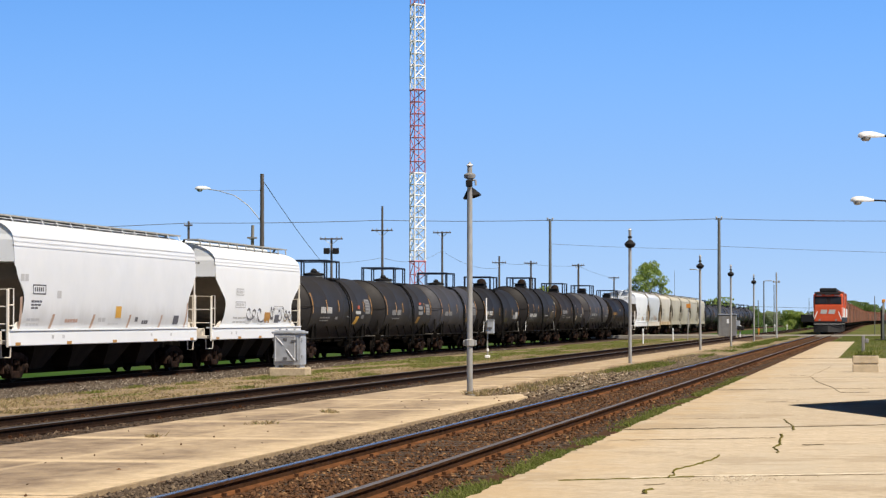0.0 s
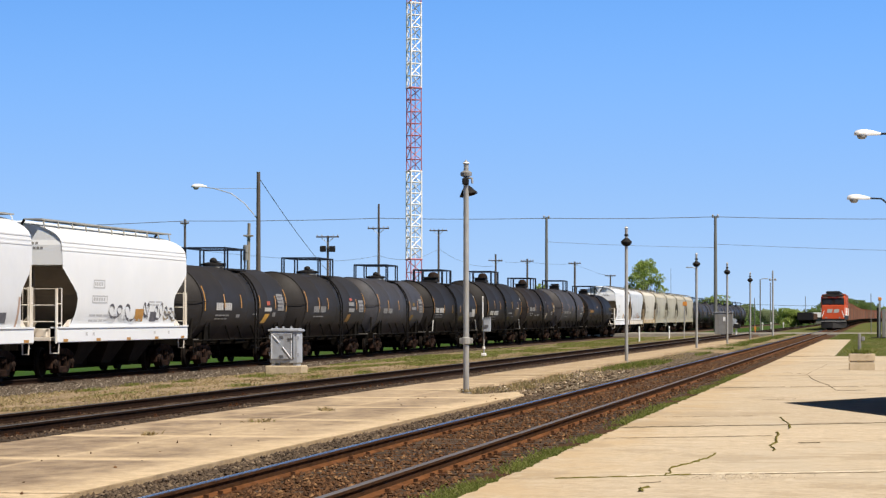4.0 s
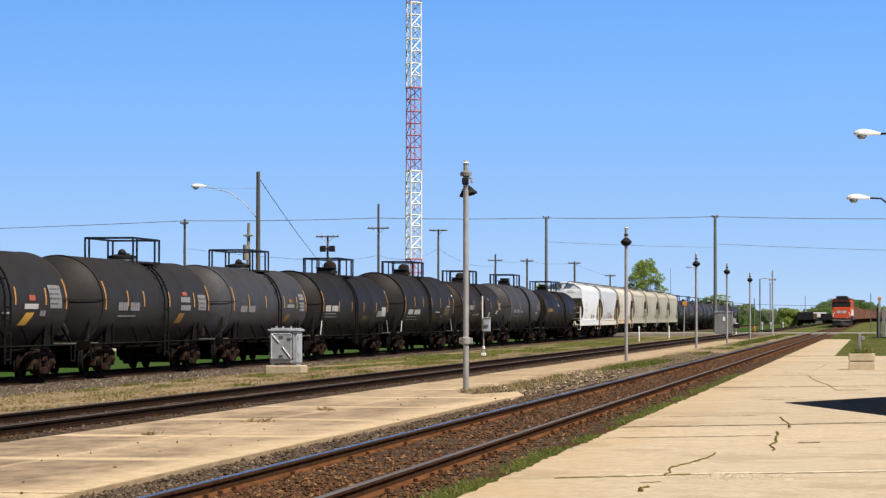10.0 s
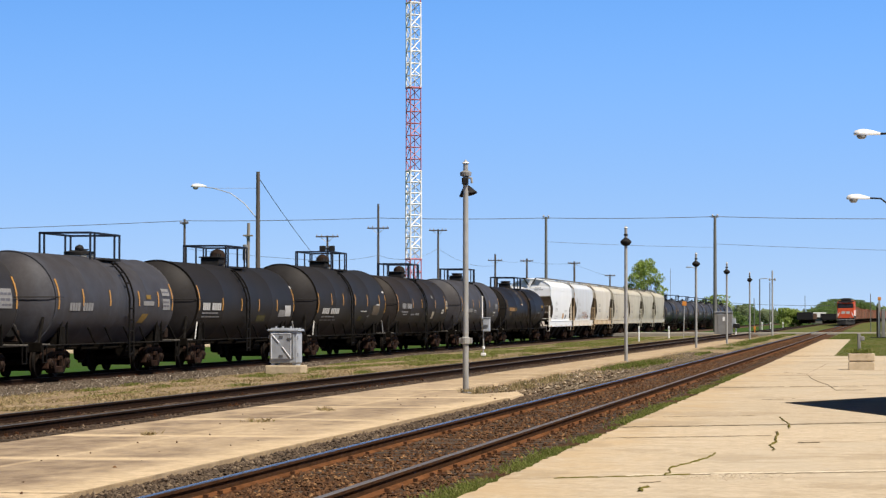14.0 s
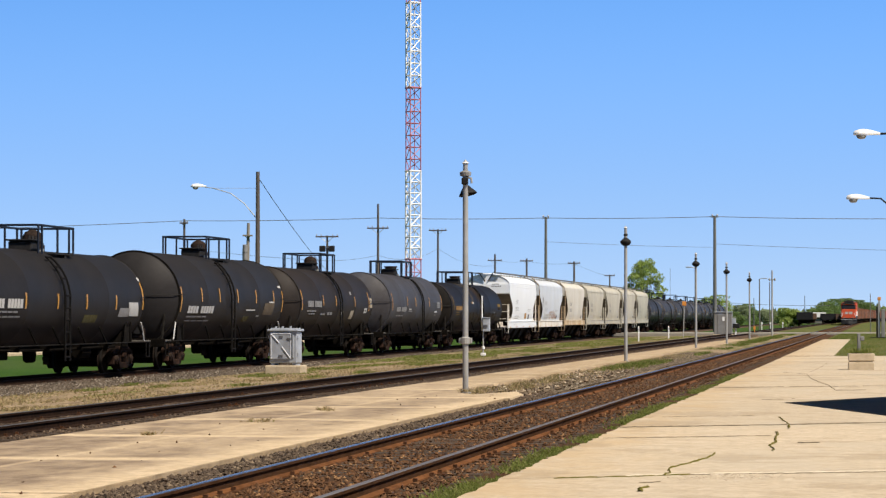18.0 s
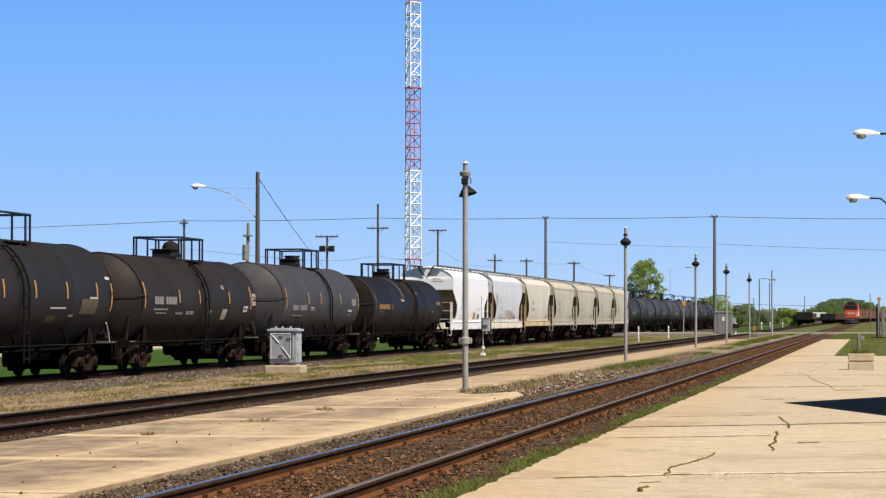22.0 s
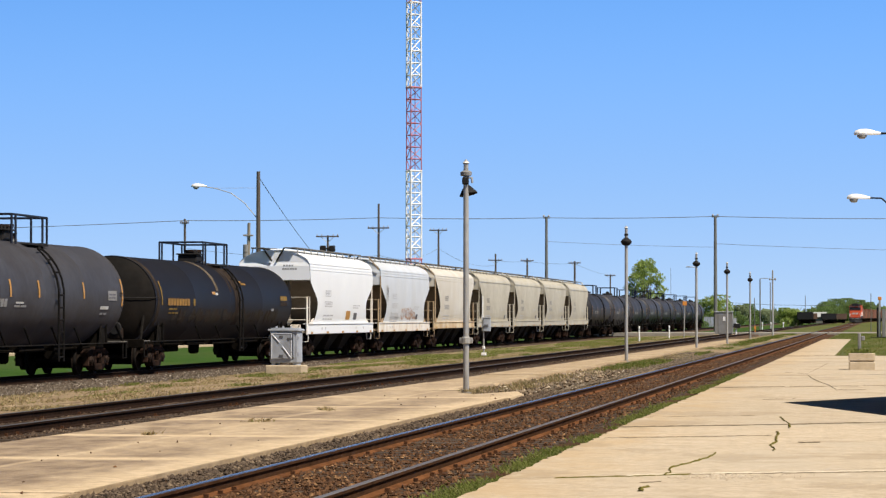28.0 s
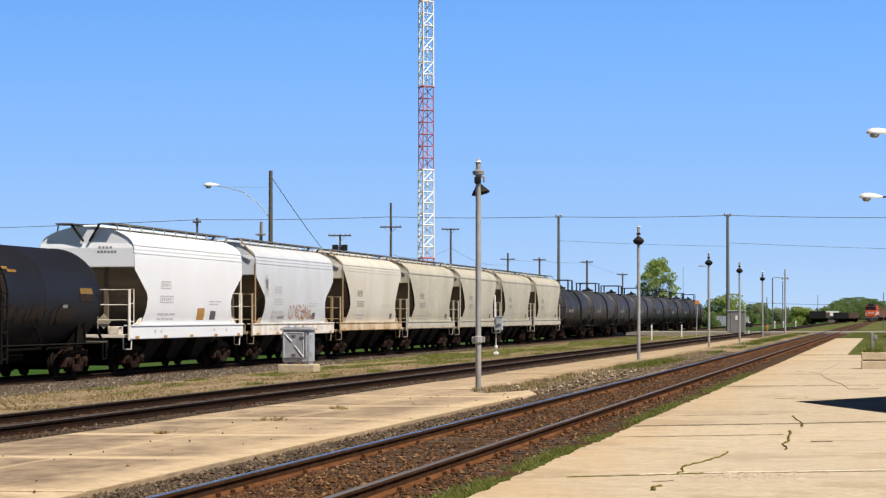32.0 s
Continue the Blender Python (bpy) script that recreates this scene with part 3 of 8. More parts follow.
def lathe(bm, prof, axis="z", centre=(0, 0, 0), seg=24):
    """prof: (along, radius) pairs, turned about an axis through centre."""
    c = Vector(centre)
    rings = []
    for h, r in prof:
        ring = []
        for i in range(seg):
            a = 2 * math.pi * i / seg
            u, v = r * math.cos(a), r * math.sin(a)
            ring.append(bm.verts.new(c + (Vector((u, v, h)) if axis == "z" else Vector((u, h, v)) if axis == "y" else Vector((h, u, v)))))
        rings.append(ring)
    for ra, rb in zip(rings, rings[1:]):
        for i in range(seg):
            bm.faces.new((ra[i], ra[(i + 1) % seg], rb[(i + 1) % seg], rb[i]))
    bm.faces.new(rings[0])
    bm.faces.new(rings[-1])
    bmesh.ops.recalc_face_normals(bm, faces=bm.faces)
    return bm


def sweep(bm, prof, spine):
    """Extrudes a closed profile of (sideways, up) along points of the plan (x, y)."""
    rings = []
    for i, (x, y) in enumerate(spine):
        a, b = spine[max(i - 1, 0)], spine[min(i + 1, len(spine) - 1)]
        d = Vector((b[0] - a[0], b[1] - a[1], 0)).normalized()
        n = Vector((d.y, -d.x, 0))
        rings.append([bm.verts.new(Vector((x, y, 0)) + n * u + Vector((0, 0, v))) for u, v in prof])
    k = len(prof)
    for ra, rb in zip(rings, rings[1:]):
        for i in range(k):
            bm.faces.new((ra[i], ra[(i + 1) % k], rb[(i + 1) % k], rb[i]))
    bm.faces.new(rings[0])
    bm.faces.new(rings[-1])
    bmesh.ops.recalc_face_normals(bm, faces=bm.faces)
    return bm


def slab(bm, corners, z0, z1):
    """A flat prism on a convex or simple outline of (x, y) corners."""
    lo = [bm.verts.new((x, y, z0)) for x, y in corners]
    hi = [bm.verts.new((x, y, z1)) for x, y in corners]
    n = len(corners)
    for i in range(n):
        bm.faces.new((lo[i], lo[(i + 1) % n], hi[(i + 1) % n], hi[i]))
    bm.faces.new(hi)
    bm.faces.new(lo[::-1])
    bmesh.ops.recalc_face_normals(bm, faces=bm.faces)
    return bm


def soup(name, verts, faces, material, label="", category="", kind="stuff", parent=None):
    """Many small pieces joined into one mesh."""
    me = bpy.data.meshes.new(name)
    me.from_pydata(verts, [], faces)
    me.materials.append(M[material])
    ob = new(name, me)
    if parent is not None:
        ob.parent = parent
    return tagged(ob, label, category, "", kind)


def BM():
    return bmesh.new()

# ---------------------------------------------------------------- the plan: three tracks that run away from the camera


def near_x(y):
    return -5.5 + 0.0042 * y + (6e-5 * (y - 700) ** 2 if y > 700 else 0.0)


def mid_x(y):
    return -13.1 + 0.0055 * y


FAR_X, FAR_Z = -24.8, -0.25
LINE_YS = [-40, 0, 30, 60, 100, 150, 200, 270, 350, 450, 600, 700, 760, 820, 900, 1000, 1100, 1200, 1350, 1500]

# ground: one sheet to the horizon, finer near the tracks
bm = BM()
gx = [-2500, -900, -300, -120, -60, -30, -26, 0, 30, 80, 300, 900, 2500]
gy = [-600, -100, 0, 40, 80, 120, 180, 260, 400, 700, 1200, 2200, 4500]
grid = [[bm.verts.new((x, y, -0.52)) for x in gx] for y in gy]
for j in range(len(gy) - 1):
    for i in range(len(gx) - 1):
        bm.faces.new((grid[j][i], grid[j][i + 1], grid[j + 1][i + 1], grid[j + 1][i]))
ground = tagged(part("ground", bm, "ground"), "green turf with straw-coloured dry patches", "ground", kind="structure")


def strip(name, left, right, y0, y1, z_left, z_right, material, label, category, thick=0.3, steps=40, wob=0.0):
    """A ground strip between two lines of the plan; its edges wander by wob."""
    b = BM()
    rows = []
    for i in range(steps + 1):
        y = y0 + (y1 - y0) * (i / steps) ** 1.5
        wl_ = wob * noise.noise((y * 0.35, 3.1, 0))
        wr_ = wob * noise.noise((y * 0.35, 9.7, 0))
        xl, xr = left(y) + wl_, right(y) + wr_
        rows.append([b.verts.new((xl, y, z_left - thick)), b.verts.new((xl, y, z_left)), b.verts.new((xr, y, z_right)), b.verts.new((xr, y, z_right - thick))])
    for ra, rb in zip(rows, rows[1:]):
        for k in range(3):
            b.faces.new((ra[k], ra[k + 1], rb[k + 1], rb[k]))
    b.faces.new(rows[0])
    b.faces.new(rows[-1][::-1])
    bmesh.ops.recalc_face_normals(b, faces=b.faces)
    return tagged(part(name, b, material), label, category, kind="structure")


verge_left = lambda y: -20.4 - 1.7 * min(1.0, max(0.0, (y - 85) / 45))
strip("gravel_shoulder", lambda y: FAR_X + 2.3, lambda y: -19.6, 10, 250, -0.43, -0.39, "ballast", "grey gravel shoulder of the freight track", "gravel", wob=0.5)
strip("verge_between_tracks", verge_left, lambda y: mid_x(y) - 1.6, 10, 280, -0.375, -0.20, "dirt", "dry grass verge between two tracks", "verge", wob=0.3)
strip("verge_by_platform", lambda y: -10.2 + 0.008 * y, lambda y: near_x(y) - 1.5, 53, 272, -0.035, -0.12, "dirt", "weedy gravel verge beside the main track", "verge", wob=0.2)
strip("platform_side_soil", lambda y: near_x(y) + 1.5, lambda y: near_x(y) + 1.95, -20, 199, -0.20, -0.13, "ballast", "brown soil between ballast and platform", "soil")
strip("verge_far", lambda y: mid_x(y) + 1.4, lambda y: near_x(y) - 1.5, 292, 1200, -0.16, -0.16, "lawn", "grass between the distant tracks", "verge")
strip("lawn", lambda y: near_x(y) + 2.0, lambda y: 60, 198, 272, -0.06, -0.06, "lawn", "mown lawn at the end of the platform", "lawn")
strip("lawn_beside_planter", lambda y: -1.22 + 0.003 * (y - 112), lambda y: 60, 112, 198, -0.03, -0.03, "lawn", "mown lawn edged by concrete", "lawn")
strip("lawn_far", lambda y: near_x(y) + 1.6, lambda y: near_x(y) + 80, 292, 1300, -0.16, -0.3, "lawn", "dry grass beside the distant line", "verge")
strip("road", lambda y: -90, lambda y: 90, 272, 292, -0.035, -0.035, "asphalt", "grey asphalt road over the level crossing", "road", steps=2)
strip("far_lane", lambda y: -48.2, lambda y: -44.4, 40, 262, -0.42, -0.42, "plinth", "pale gravel lane behind the freight train", "lane", steps=30, wob=0.3)


def ballast(name, line, z, material, half, label):
    b = BM()
    prof = [(-half - 0.55, z - 0.55), (-half, z - 0.17), (-0.55, z - 0.155), (0.55, z - 0.155), (half, z - 0.17), (half + 0.55, z - 0.55)]
    sweep(b, prof, [(line(y), y) for y in LINE_YS])
    return tagged(part(name, b, material), label, "ballast", kind="structure")


ballast("ballast_near", near_x, 0.0, "ballast_rust", 1.5, "rust-brown stone ballast of the main track")
ballast("ballast_middle", mid_x, 0.0, "ballast", 1.45, "dark stone ballast of the second track")
ballast("ballast_far", lambda y: FAR_X, FAR_Z, "ballast", 2.1, "grey-brown stone ballast of the freight track")

RAIL = [(-0.07, -0.15), (-0.07, -0.138), (-0.012, -0.12), (-0.012, -0.045), (-0.036, -0.034), (-0.036, -0.006), (0.036, -0.006), (0.036, -0.034),
        (0.012, -0.045), (0.012, -0.12), (0.07, -0.138), (0.07, -0.15)]
FOOT = [(-0.074, -0.153), (-0.074, -0.136), (-0.016, -0.114), (0.016, -0.114), (0.074, -0.136), (0.074, -0.153)]
HEAD = [(-0.036, -0.006), (-0.028, 0.0), (0.028, 0.0), (0.036, -0.006)]


def track(name, line, z, label, sleeper_span, plate_span, heads=("rail_dark", "rail_dark"), web="rail_side", foot="rail_side", bare=0.5):
    t = thing(name, pose(0, 0, z), label, "railway track", kind="structure")
    for side, shine in zip((-0.753, 0.753), heads):
        spine = [(line(y) + side, y) for y in LINE_YS]
        r = part("rail", sweep(BM(), RAIL, spine), web, t, "rust-brown steel rail")
        part("rail_head", sweep(BM(), HEAD, spine), shine, r, "running surface of the rail")
        part("rail_foot", sweep(BM(), FOOT, spine), foot, r, "rusty rail foot")
    b = BM()
    bx(b, -1.3, 1.3, -0.115, 0.115, -0.32, -0.146, 0.012)
    proto = None
    y = sleeper_span[0]
    rng = random.Random(5)
    while y < sleeper_span[1]:
        m = pose(line(y) + rng.uniform(-0.03, 0.03), y, rng.uniform(-0.015, 0.006), 0, 0, rng.uniform(-1.2, 1.2))
        if proto is None:
            proto = part("sleeper", b, "sleeper", t)
            proto.matrix_basis = m
        else:
            share("sleeper", proto, t, m)
        y += 0.56
    # tie plates and spikes
    vs, fs = [], []
    y = plate_span[0]

    def lump(cx, cy, cz, hx, hy, hz):
        k = len(vs)
        for sx in (-1, 1):
            for sy in (-1, 1):
                for sz in (-1, 1):
                    vs.append((cx + sx * hx, cy + sy * hy, cz + sz * hz))
        for f in ((0, 1, 3, 2), (4, 6, 7, 5), (0, 4, 5, 1), (2, 3, 7, 6), (0, 2, 6, 4), (1, 5, 7, 3)):
            fs.append(tuple(k + i for i in f))

    while y < plate_span[1]:
        for side in (-0.753, 0.753):
            cx = line(y) + side
            if rng.random() > bare:
                continue
            lump(cx, y, -0.146, 0.16, 0.09, 0.010)
            for o in (-0.085, 0.085):
                lump(cx + o, y + (0.05 if o > 0 else -0.05), -0.122, 0.022, 0.02, 0.022)
        y += 0.56 + rng.uniform(-0.03, 0.03)
    soup("tie_plates", vs, fs, "plate", "", "", "stuff", t)
    return t


track("track_near", near_x, 0.0, "main railway track with one rail polished blue-white", (-10, 120), (20, 110), ("rail_head", "rail_dull"), "rail_brown", "rail_rust", 0.35)
track("track_middle", mid_x, 0.0, "second railway track with dark rails", (36, 100), (36, 90), ("rail_mid", "rail_mid"), bare=0.12)
track("track_far", lambda y: FAR_X, FAR_Z, "railway track under the freight train", (72, 110), (72, 110))

# ---------------------------------------------------------------- platforms
right_edge = lambda y: near_x(y) + 1.92
pl = thing("platform_right", pose(0, 0, 0), "sunlit cracked concrete station platform", "platform", kind="structure")
# slabs between skewed joints
JY = [-8, 3, 14.5, 26.9, 33.2, 39.7, 50.5, 62, 74, 86, 98, 111]
skew = 0.66
for a, b_ in zip(JY, JY[1:]):
    xs = [None, 0.9, 14.0]
    for i in range(2):
        g = 0.012
        def corner(x, y, dy):
            xx = right_edge(y) if x is None else x
            return (xx + (g if x is not None and dy else 0), y + skew * (min(xx, 2) + 3.4) + dy)
        x0, x1 = xs[i], xs[i + 1]
        p = [corner(x0, a, g), corner(x1, a, g), corner(x1, b_, -g), corner(x0, b_, -g)]
        if i:
            p = [(x + (0.015 if k in (0, 3) else 0), y) for k, (x, y) in enumerate(p)]
        else:
            chip = random.Random(int(a) + 40)
            (xa, ya), (xb, yb) = p[3], p[0]
            p += [(xa + (xb - xa) * k_ / 34 + chip.uniform(-0.02, 0.05), ya + (yb - ya) * k_ / 34) for k_ in range(1, 34)]
        part("slab", slab(BM(), p, -0.35, random.Random(int(a * 7) + i).uniform(-0.006, 0.003)), "concrete", pl)
# the narrow walkway beyond, beside the lawn
yy = 113.0
for k in range(8):
    y1 = yy + 10.5
    if y1 > 199:
        y1 = 199
    part("slab", slab(BM(), [(right_edge(yy) - 0.05, yy), (-1.22 + 0.003 * (yy - 112), yy), (-1.22 + 0.003 * (y1 - 112), y1 - 0.04), (right_edge(y1), y1 - 0.04)], -0.35, -0.004), "concrete", pl)
    yy = y1
part("joint_filling", slab(BM(), [(right_edge(-5) + 0.05, -8), (13.9, -8), (13.9, 112), (right_edge(112) + 0.05, 112)], -0.36, -0.028), "joint", pl, "dirt in the joints")


def crack(pts, width, parent):
    """A wandering crack filled with moss."""
    b = BM()
    rng = random.Random(len(pts))
    fine = []
    for (xa, ya), (xb, yb) in zip(pts, pts[1:]):
        n = max(2, int(math.hypot(xb - xa, yb - ya) / 0.12))
        for i in range(n):
            f = i / n
            fine.append((xa + (xb - xa) * f + rng.uniform(-0.015, 0.015), ya + (yb - ya) * f + rng.uniform(-0.05, 0.05)))
    prev = None
    for x, y in fine:
        w = width * rng.uniform(0.4, 1.5)
        cur = [b.verts.new((x - w, y, 0.001)), b.verts.new((x, y, 0.010 + 0.012 * rng.random())), b.verts.new((x + w, y, 0.001))]
        if prev:
            for k in range(2):
                b.faces.new((prev[k], prev[k + 1], cur[k + 1], cur[k]))
        prev = cur
    bmesh.ops.recalc_face_normals(b, faces=b.faces)
    return part("mossy_crack", b, "crack", parent, "moss grown in a crack")


crack([(-1.93, 27.6), (-1.92, 28.3), (-1.97, 28.9), (-1.90, 29.6), (-1.80, 30.3), (-1.72, 31.0), (-1.67, 31.9), (-1.70, 32.4)], 0.013, pl)
crack([(-1.04, 32.8), (-1.06, 33.5), (-1.13, 34.3), (-1.09, 35.2), (-1.12, 36.2), (-1.13, 37.3), (-1.15, 38.0), (-1.19, 38.3)], 0.013, pl)
crack([(-1.04, 39.6), (-1.08, 41.0), (-1.21, 42.6), (-1.30, 44.0)], 0.011, pl)
crack([(-1.97, 25.1), (-2.0, 25.6), (-1.94, 25.9)], 0.022, pl)


def seam(pts, width, material="joint", parent=None, gap=0.0, seed=1, height=0.010):
    """A joint or fine crack across the platform, with a ragged dirty edge."""
    rng_ = random.Random(seed)
    b = BM()
    prev = None
    for (xa, ya), (xb, yb) in zip(pts, pts[1:]):
        n = max(3, int(math.hypot(xb - xa, (yb - ya) * 0.4) / 0.06))
        for i in range(n + 1):
            f = i / n
            if rng_.random() < gap:
                prev = None
                continue
            x, y = xa + (xb - xa) * f, ya + (yb - ya) * f + rng_.uniform(-0.04, 0.04)
            w = width * rng_.uniform(0.3, 1.4)
            cur = [b.verts.new((x, y - w, 0.0005)), b.verts.new((x, y, height * rng_.uniform(0.4, 1))), b.verts.new((x, y + w, 0.0005))]
            if prev:
                for k in range(2):
                    b.faces.new((prev[k], prev[k + 1], cur[k + 1], cur[k]))
            prev = cur
    bmesh.ops.recalc_face_normals(b, faces=b.faces)
    return part("dirty_joint", b, material, parent, "dirt-filled joint")


seam([(-3.45, 39.65), (-2.4, 40.25), (-1.2, 40.9), (0.5, 42.2), (2, 43.1)], 0.075, "joint", pl, 0.0, 3, 0.010)
seam([(-2.95, 27.05), (-2.2, 27.5), (-1.7, 27.85)], 0.045, "crack", pl, 0.0, 4, 0.012)
seam([(-1.7, 27.85), (-1.3, 28.0), (0.6, 28.8)], 0.022, "joint", pl, 0.02, 5, 0.008)
seam([(-2.3, 27.62), (-1.7, 28.02), (-0.9, 28.36), (0.6, 29.0)], 0.055, "chipped", pl, 0.04, 15, 0.010)
seam([(-2.2, 26.3), (-1.9, 26.6)], 0.05, "joint", pl, 0.35, 6, 0.008)
seam([(-3.3, 36.1), (-2.4, 36.5), (-1.2, 37.2)], 0.035, "joint", pl, 0.01, 7, 0.007)
seam([(-3.4, 43.6), (-2.6, 44.1), (-1.7, 44.5)], 0.04, "joint", pl, 0.02, 8, 0.008)
seam([(-0.95, 35.0), (-0.55, 35.3)], 0.09, "joint", pl, 0.1, 9, 0.010)
seam([(-2.22, 79.0), (-1.85, 78.2), (-1.55, 76.9), (-1.42, 74.0), (-1.31, 71.3), (-1.05, 67.6), (-0.8, 64.6), (-0.6, 60.3), (0.02, 60.7)], 0.13, "joint", pl, 0.04, 10, 0.012)
seam([(-1.55, 76.9), (-1.50, 80.2), (-1.42, 83.5), (-1.30, 89.0), (-1.23, 94.4)], 0.14, "joint", pl, 0.05, 11, 0.012)
seam([(-2.0, 53.0), (-1.3, 54.0)], 0.06, "joint", pl, 0.2, 12, 0.008)
seam([(-3.3, 62.0), (-2.0, 63.0), (0.8, 64.5)], 0.06, "joint", pl, 0.01, 13, 0.008)
seam([(-3.1, 112.4), (-1.2, 112.8), (1.5, 113.2)], 0.5, "joint", pl, 0.1, 14, 0.016)
# the island platform between the two tracks, broken off at its far end
far_edge = lambda y: -10.8 + 0.008 * y
near_edge = lambda y: near_x(y) - 1.42
pi = thing("platform_island", pose(0, 0, 0), "old stained concrete island platform with broken edge", "platform", kind="structure")
IY = [-10, 6.25, 12.2, 18.2, 24.15, 30.1, 36.05, 42.0, 47.95, 53.6]
for a, b_ in zip(IY, IY[1:]):
    zt = random.Random(int(a)).uniform(-0.008, 0.004)
    part("slab", slab(BM(), [(far_edge(a), a + 0.012), (near_edge(a) - 0.08, a + 0.012), (near_edge(b_) - 0.08, b_ - 0.012), (far_edge(b_), b_ - 0.012)], -0.4, zt), "concrete_old", pi)
    chip = random.Random(int(a) + 70)
    lip = [(near_edge(a + (b_ - a) * k_ / 22) + chip.uniform(-0.045, 0.006), a + 0.02 + (b_ - a - 0.04) * k_ / 22) for k_ in range(23)]
    part("kerb", slab(BM(), [(near_edge(a) - 0.072, a + 0.01)] + lip + [(near_edge(b_) - 0.072, b_ - 0.01)], -0.4, zt + 0.004), "kerb", pi, "chipped kerb stone")
def ragged(pts, y_lo):
    """Breaks the edges beyond y_lo into short uneven pieces."""
    r_ = random.Random(31)
    out = []
    for (xa, ya), (xb, yb) in zip(pts, pts[1:] + pts[:1]):
        out.append((xa, ya))
        n = int(math.hypot(xb - xa, yb - ya) / 0.22)
        if min(ya, yb) > y_lo and n < 40:
            for k_ in range(1, n):
                f = k_ / n
                out.append((xa + (xb - xa) * f + r_.uniform(-0.06, 0.06), ya + (yb - ya) * f + r_.uniform(-0.09, 0.09)))
    return out


rag = [(far_edge(53.6), 53.62), (near_edge(53.6), 53.62), (near_edge(57) - 0.1, 56.5), (near_edge(57) - 0.5, 58.6), (-7.4, 57.4), (-7.8, 56.2), (-8.2, 57.2), (-8.55, 60), (-8.5, 66), (far_edge(66), 66)]
part("slab", slab(BM(), ragged(rag, 54.0), -0.4, -0.004), "concrete_old", pi, "slab with a broken edge")
yy = 66.02
rng = random.Random(9)
xl0 = -8.5
while yy < 196:
    y1 = min(yy + rng.uniform(7, 12), 197)
    xl1 = -8.55 + rng.uniform(-0.18, 0.18) + 0.003 * (y1 - 60)
    part("slab", slab(BM(), [(far_edge(yy), yy), (xl0, yy)] + [(xl0 + (xl1 - xl0) * f_ / 16 + rng.uniform(-0.17, 0.10), yy + (y1 - yy) * f_ / 16) for f_ in range(1, 16)] + [(xl1, y1 - 0.03), (far_edge(y1), y1 - 0.03)], -0.4, rng.uniform(-0.02, 0.0)), "concrete_old", pi)
    yy, xl0 = y1, xl1
# ---------------------------------------------------------------- loose stones and grass


def stones(name, n, place, size, material, label, seed):
    r = np.random.default_rng(seed)
    base = np.array([(1, 0, 0), (-1, 0, 0), (0, 1, 0), (0, -1, 0), (0, 0, 1), (0, 0, -1)], float)
    tri = np.array([(0, 2, 4), (2, 1, 4), (1, 3, 4), (3, 0, 4), (2, 0, 5), (1, 2, 5), (3, 1, 5), (0, 3, 5)])
    P = place(r, n)
    n = len(P)
    V = base[None] * (size * r.uniform(0.5, 1.35, (n, 1, 1))) * r.uniform(0.65, 1.3, (n, 6, 1))
    V[:, :, 2] *= 0.75
    V += r.normal(0, size * 0.18, V.shape)
    a = r.uniform(0, 6.28, n)
    c, s = np.cos(a)[:, None], np.sin(a)[:, None]
    X, Y = V[:, :, 0] * c - V[:, :, 1] * s, V[:, :, 0] * s + V[:, :, 1] * c
    V = np.stack([X, Y, V[:, :, 2]], 2) + P[:, None, :]
    Fc = tri[None] + (np.arange(n) * 6)[:, None, None]
    return soup(name, V.reshape(-1, 3).tolist(), Fc.reshape(-1, 3).tolist(), material, label, "stones")


def falling(r, n, y0, y1, power=2.0):
    """Distances, denser near y0."""
    return y0 + (y1 - y0) * r.uniform(0, 1, n) ** power


def bed(line, z, half):
    def place(r, n):
        y0 = 21 if z == 0 and line is near_x else 38 if z == 0 else 70
        y = np.where(r.uniform(0, 1, n) < 0.10, r.uniform(y0 - 32, y0, n), falling(r, n, y0, 210 if z == 0 else 190, 2.2))
        u = r.uniform(-half, half + (0.22 if line is near_x else 0.0), n)
        keep = np.abs(np.abs(u) - 0.753) > 0.09
        if line is near_x:
            over = (np.abs((y + 10) % 0.56 - 0.28) > 0.165) & (np.abs(u) < 1.3)
            bare_ = np.array([noise.noise((v * 0.11, 4.2, 0)) for v in y]) + 0.42
            keep &= ~(over & (r.uniform(0, 1, n) < np.clip(bare_ * 1.6, 0.1, 0.97)))
        x = np.array([line(v) for v in y]) + u
        zz = z - (0.138 if line is near_x else 0.145) - np.clip(np.abs(u) - (half - 0.55), 0, 1) * 0.62 - r.uniform(0, 0.02, n)
        return np.stack([x, y, zz], 1)[keep]
    return place


stones("ballast_stones_near", 62000, bed(near_x, 0.0, 1.75), 0.026, "stone", "rust-brown loose ballast stones", 1)
stones("ballast_stones_middle", 24000, bed(mid_x, 0.0, 1.75), 0.029, "stone_brown", "dark loose ballast stones", 2)
stones("ballast_stones_far", 18000, bed(lambda y: FAR_X, FAR_Z, 2.75), 0.033, "stone_grey", "grey loose ballast stones", 3)


def rubble(r, n):
    y = falling(r, n, 54.5, 130, 1.8)
    x = np.array([near_x(v) for v in y]) - 1.45 - r.uniform(0, 1, n) ** 1.3 * 1.6
    off = np.array([near_x(v) for v in y]) - 1.45 - x
    return np.stack([x, y, -0.115 + 0.03 * off], 1)


def gravel(r, n):
    y = falling(r, n, 66, 150, 1.5)
    return np.stack([r.uniform(-22.6, -19.4, n), y, np.full(n, -0.40)], 1)


stones("gravel_stones", 17000, gravel, 0.041, "stone_grey", "loose grey gravel with pale stones", 7)


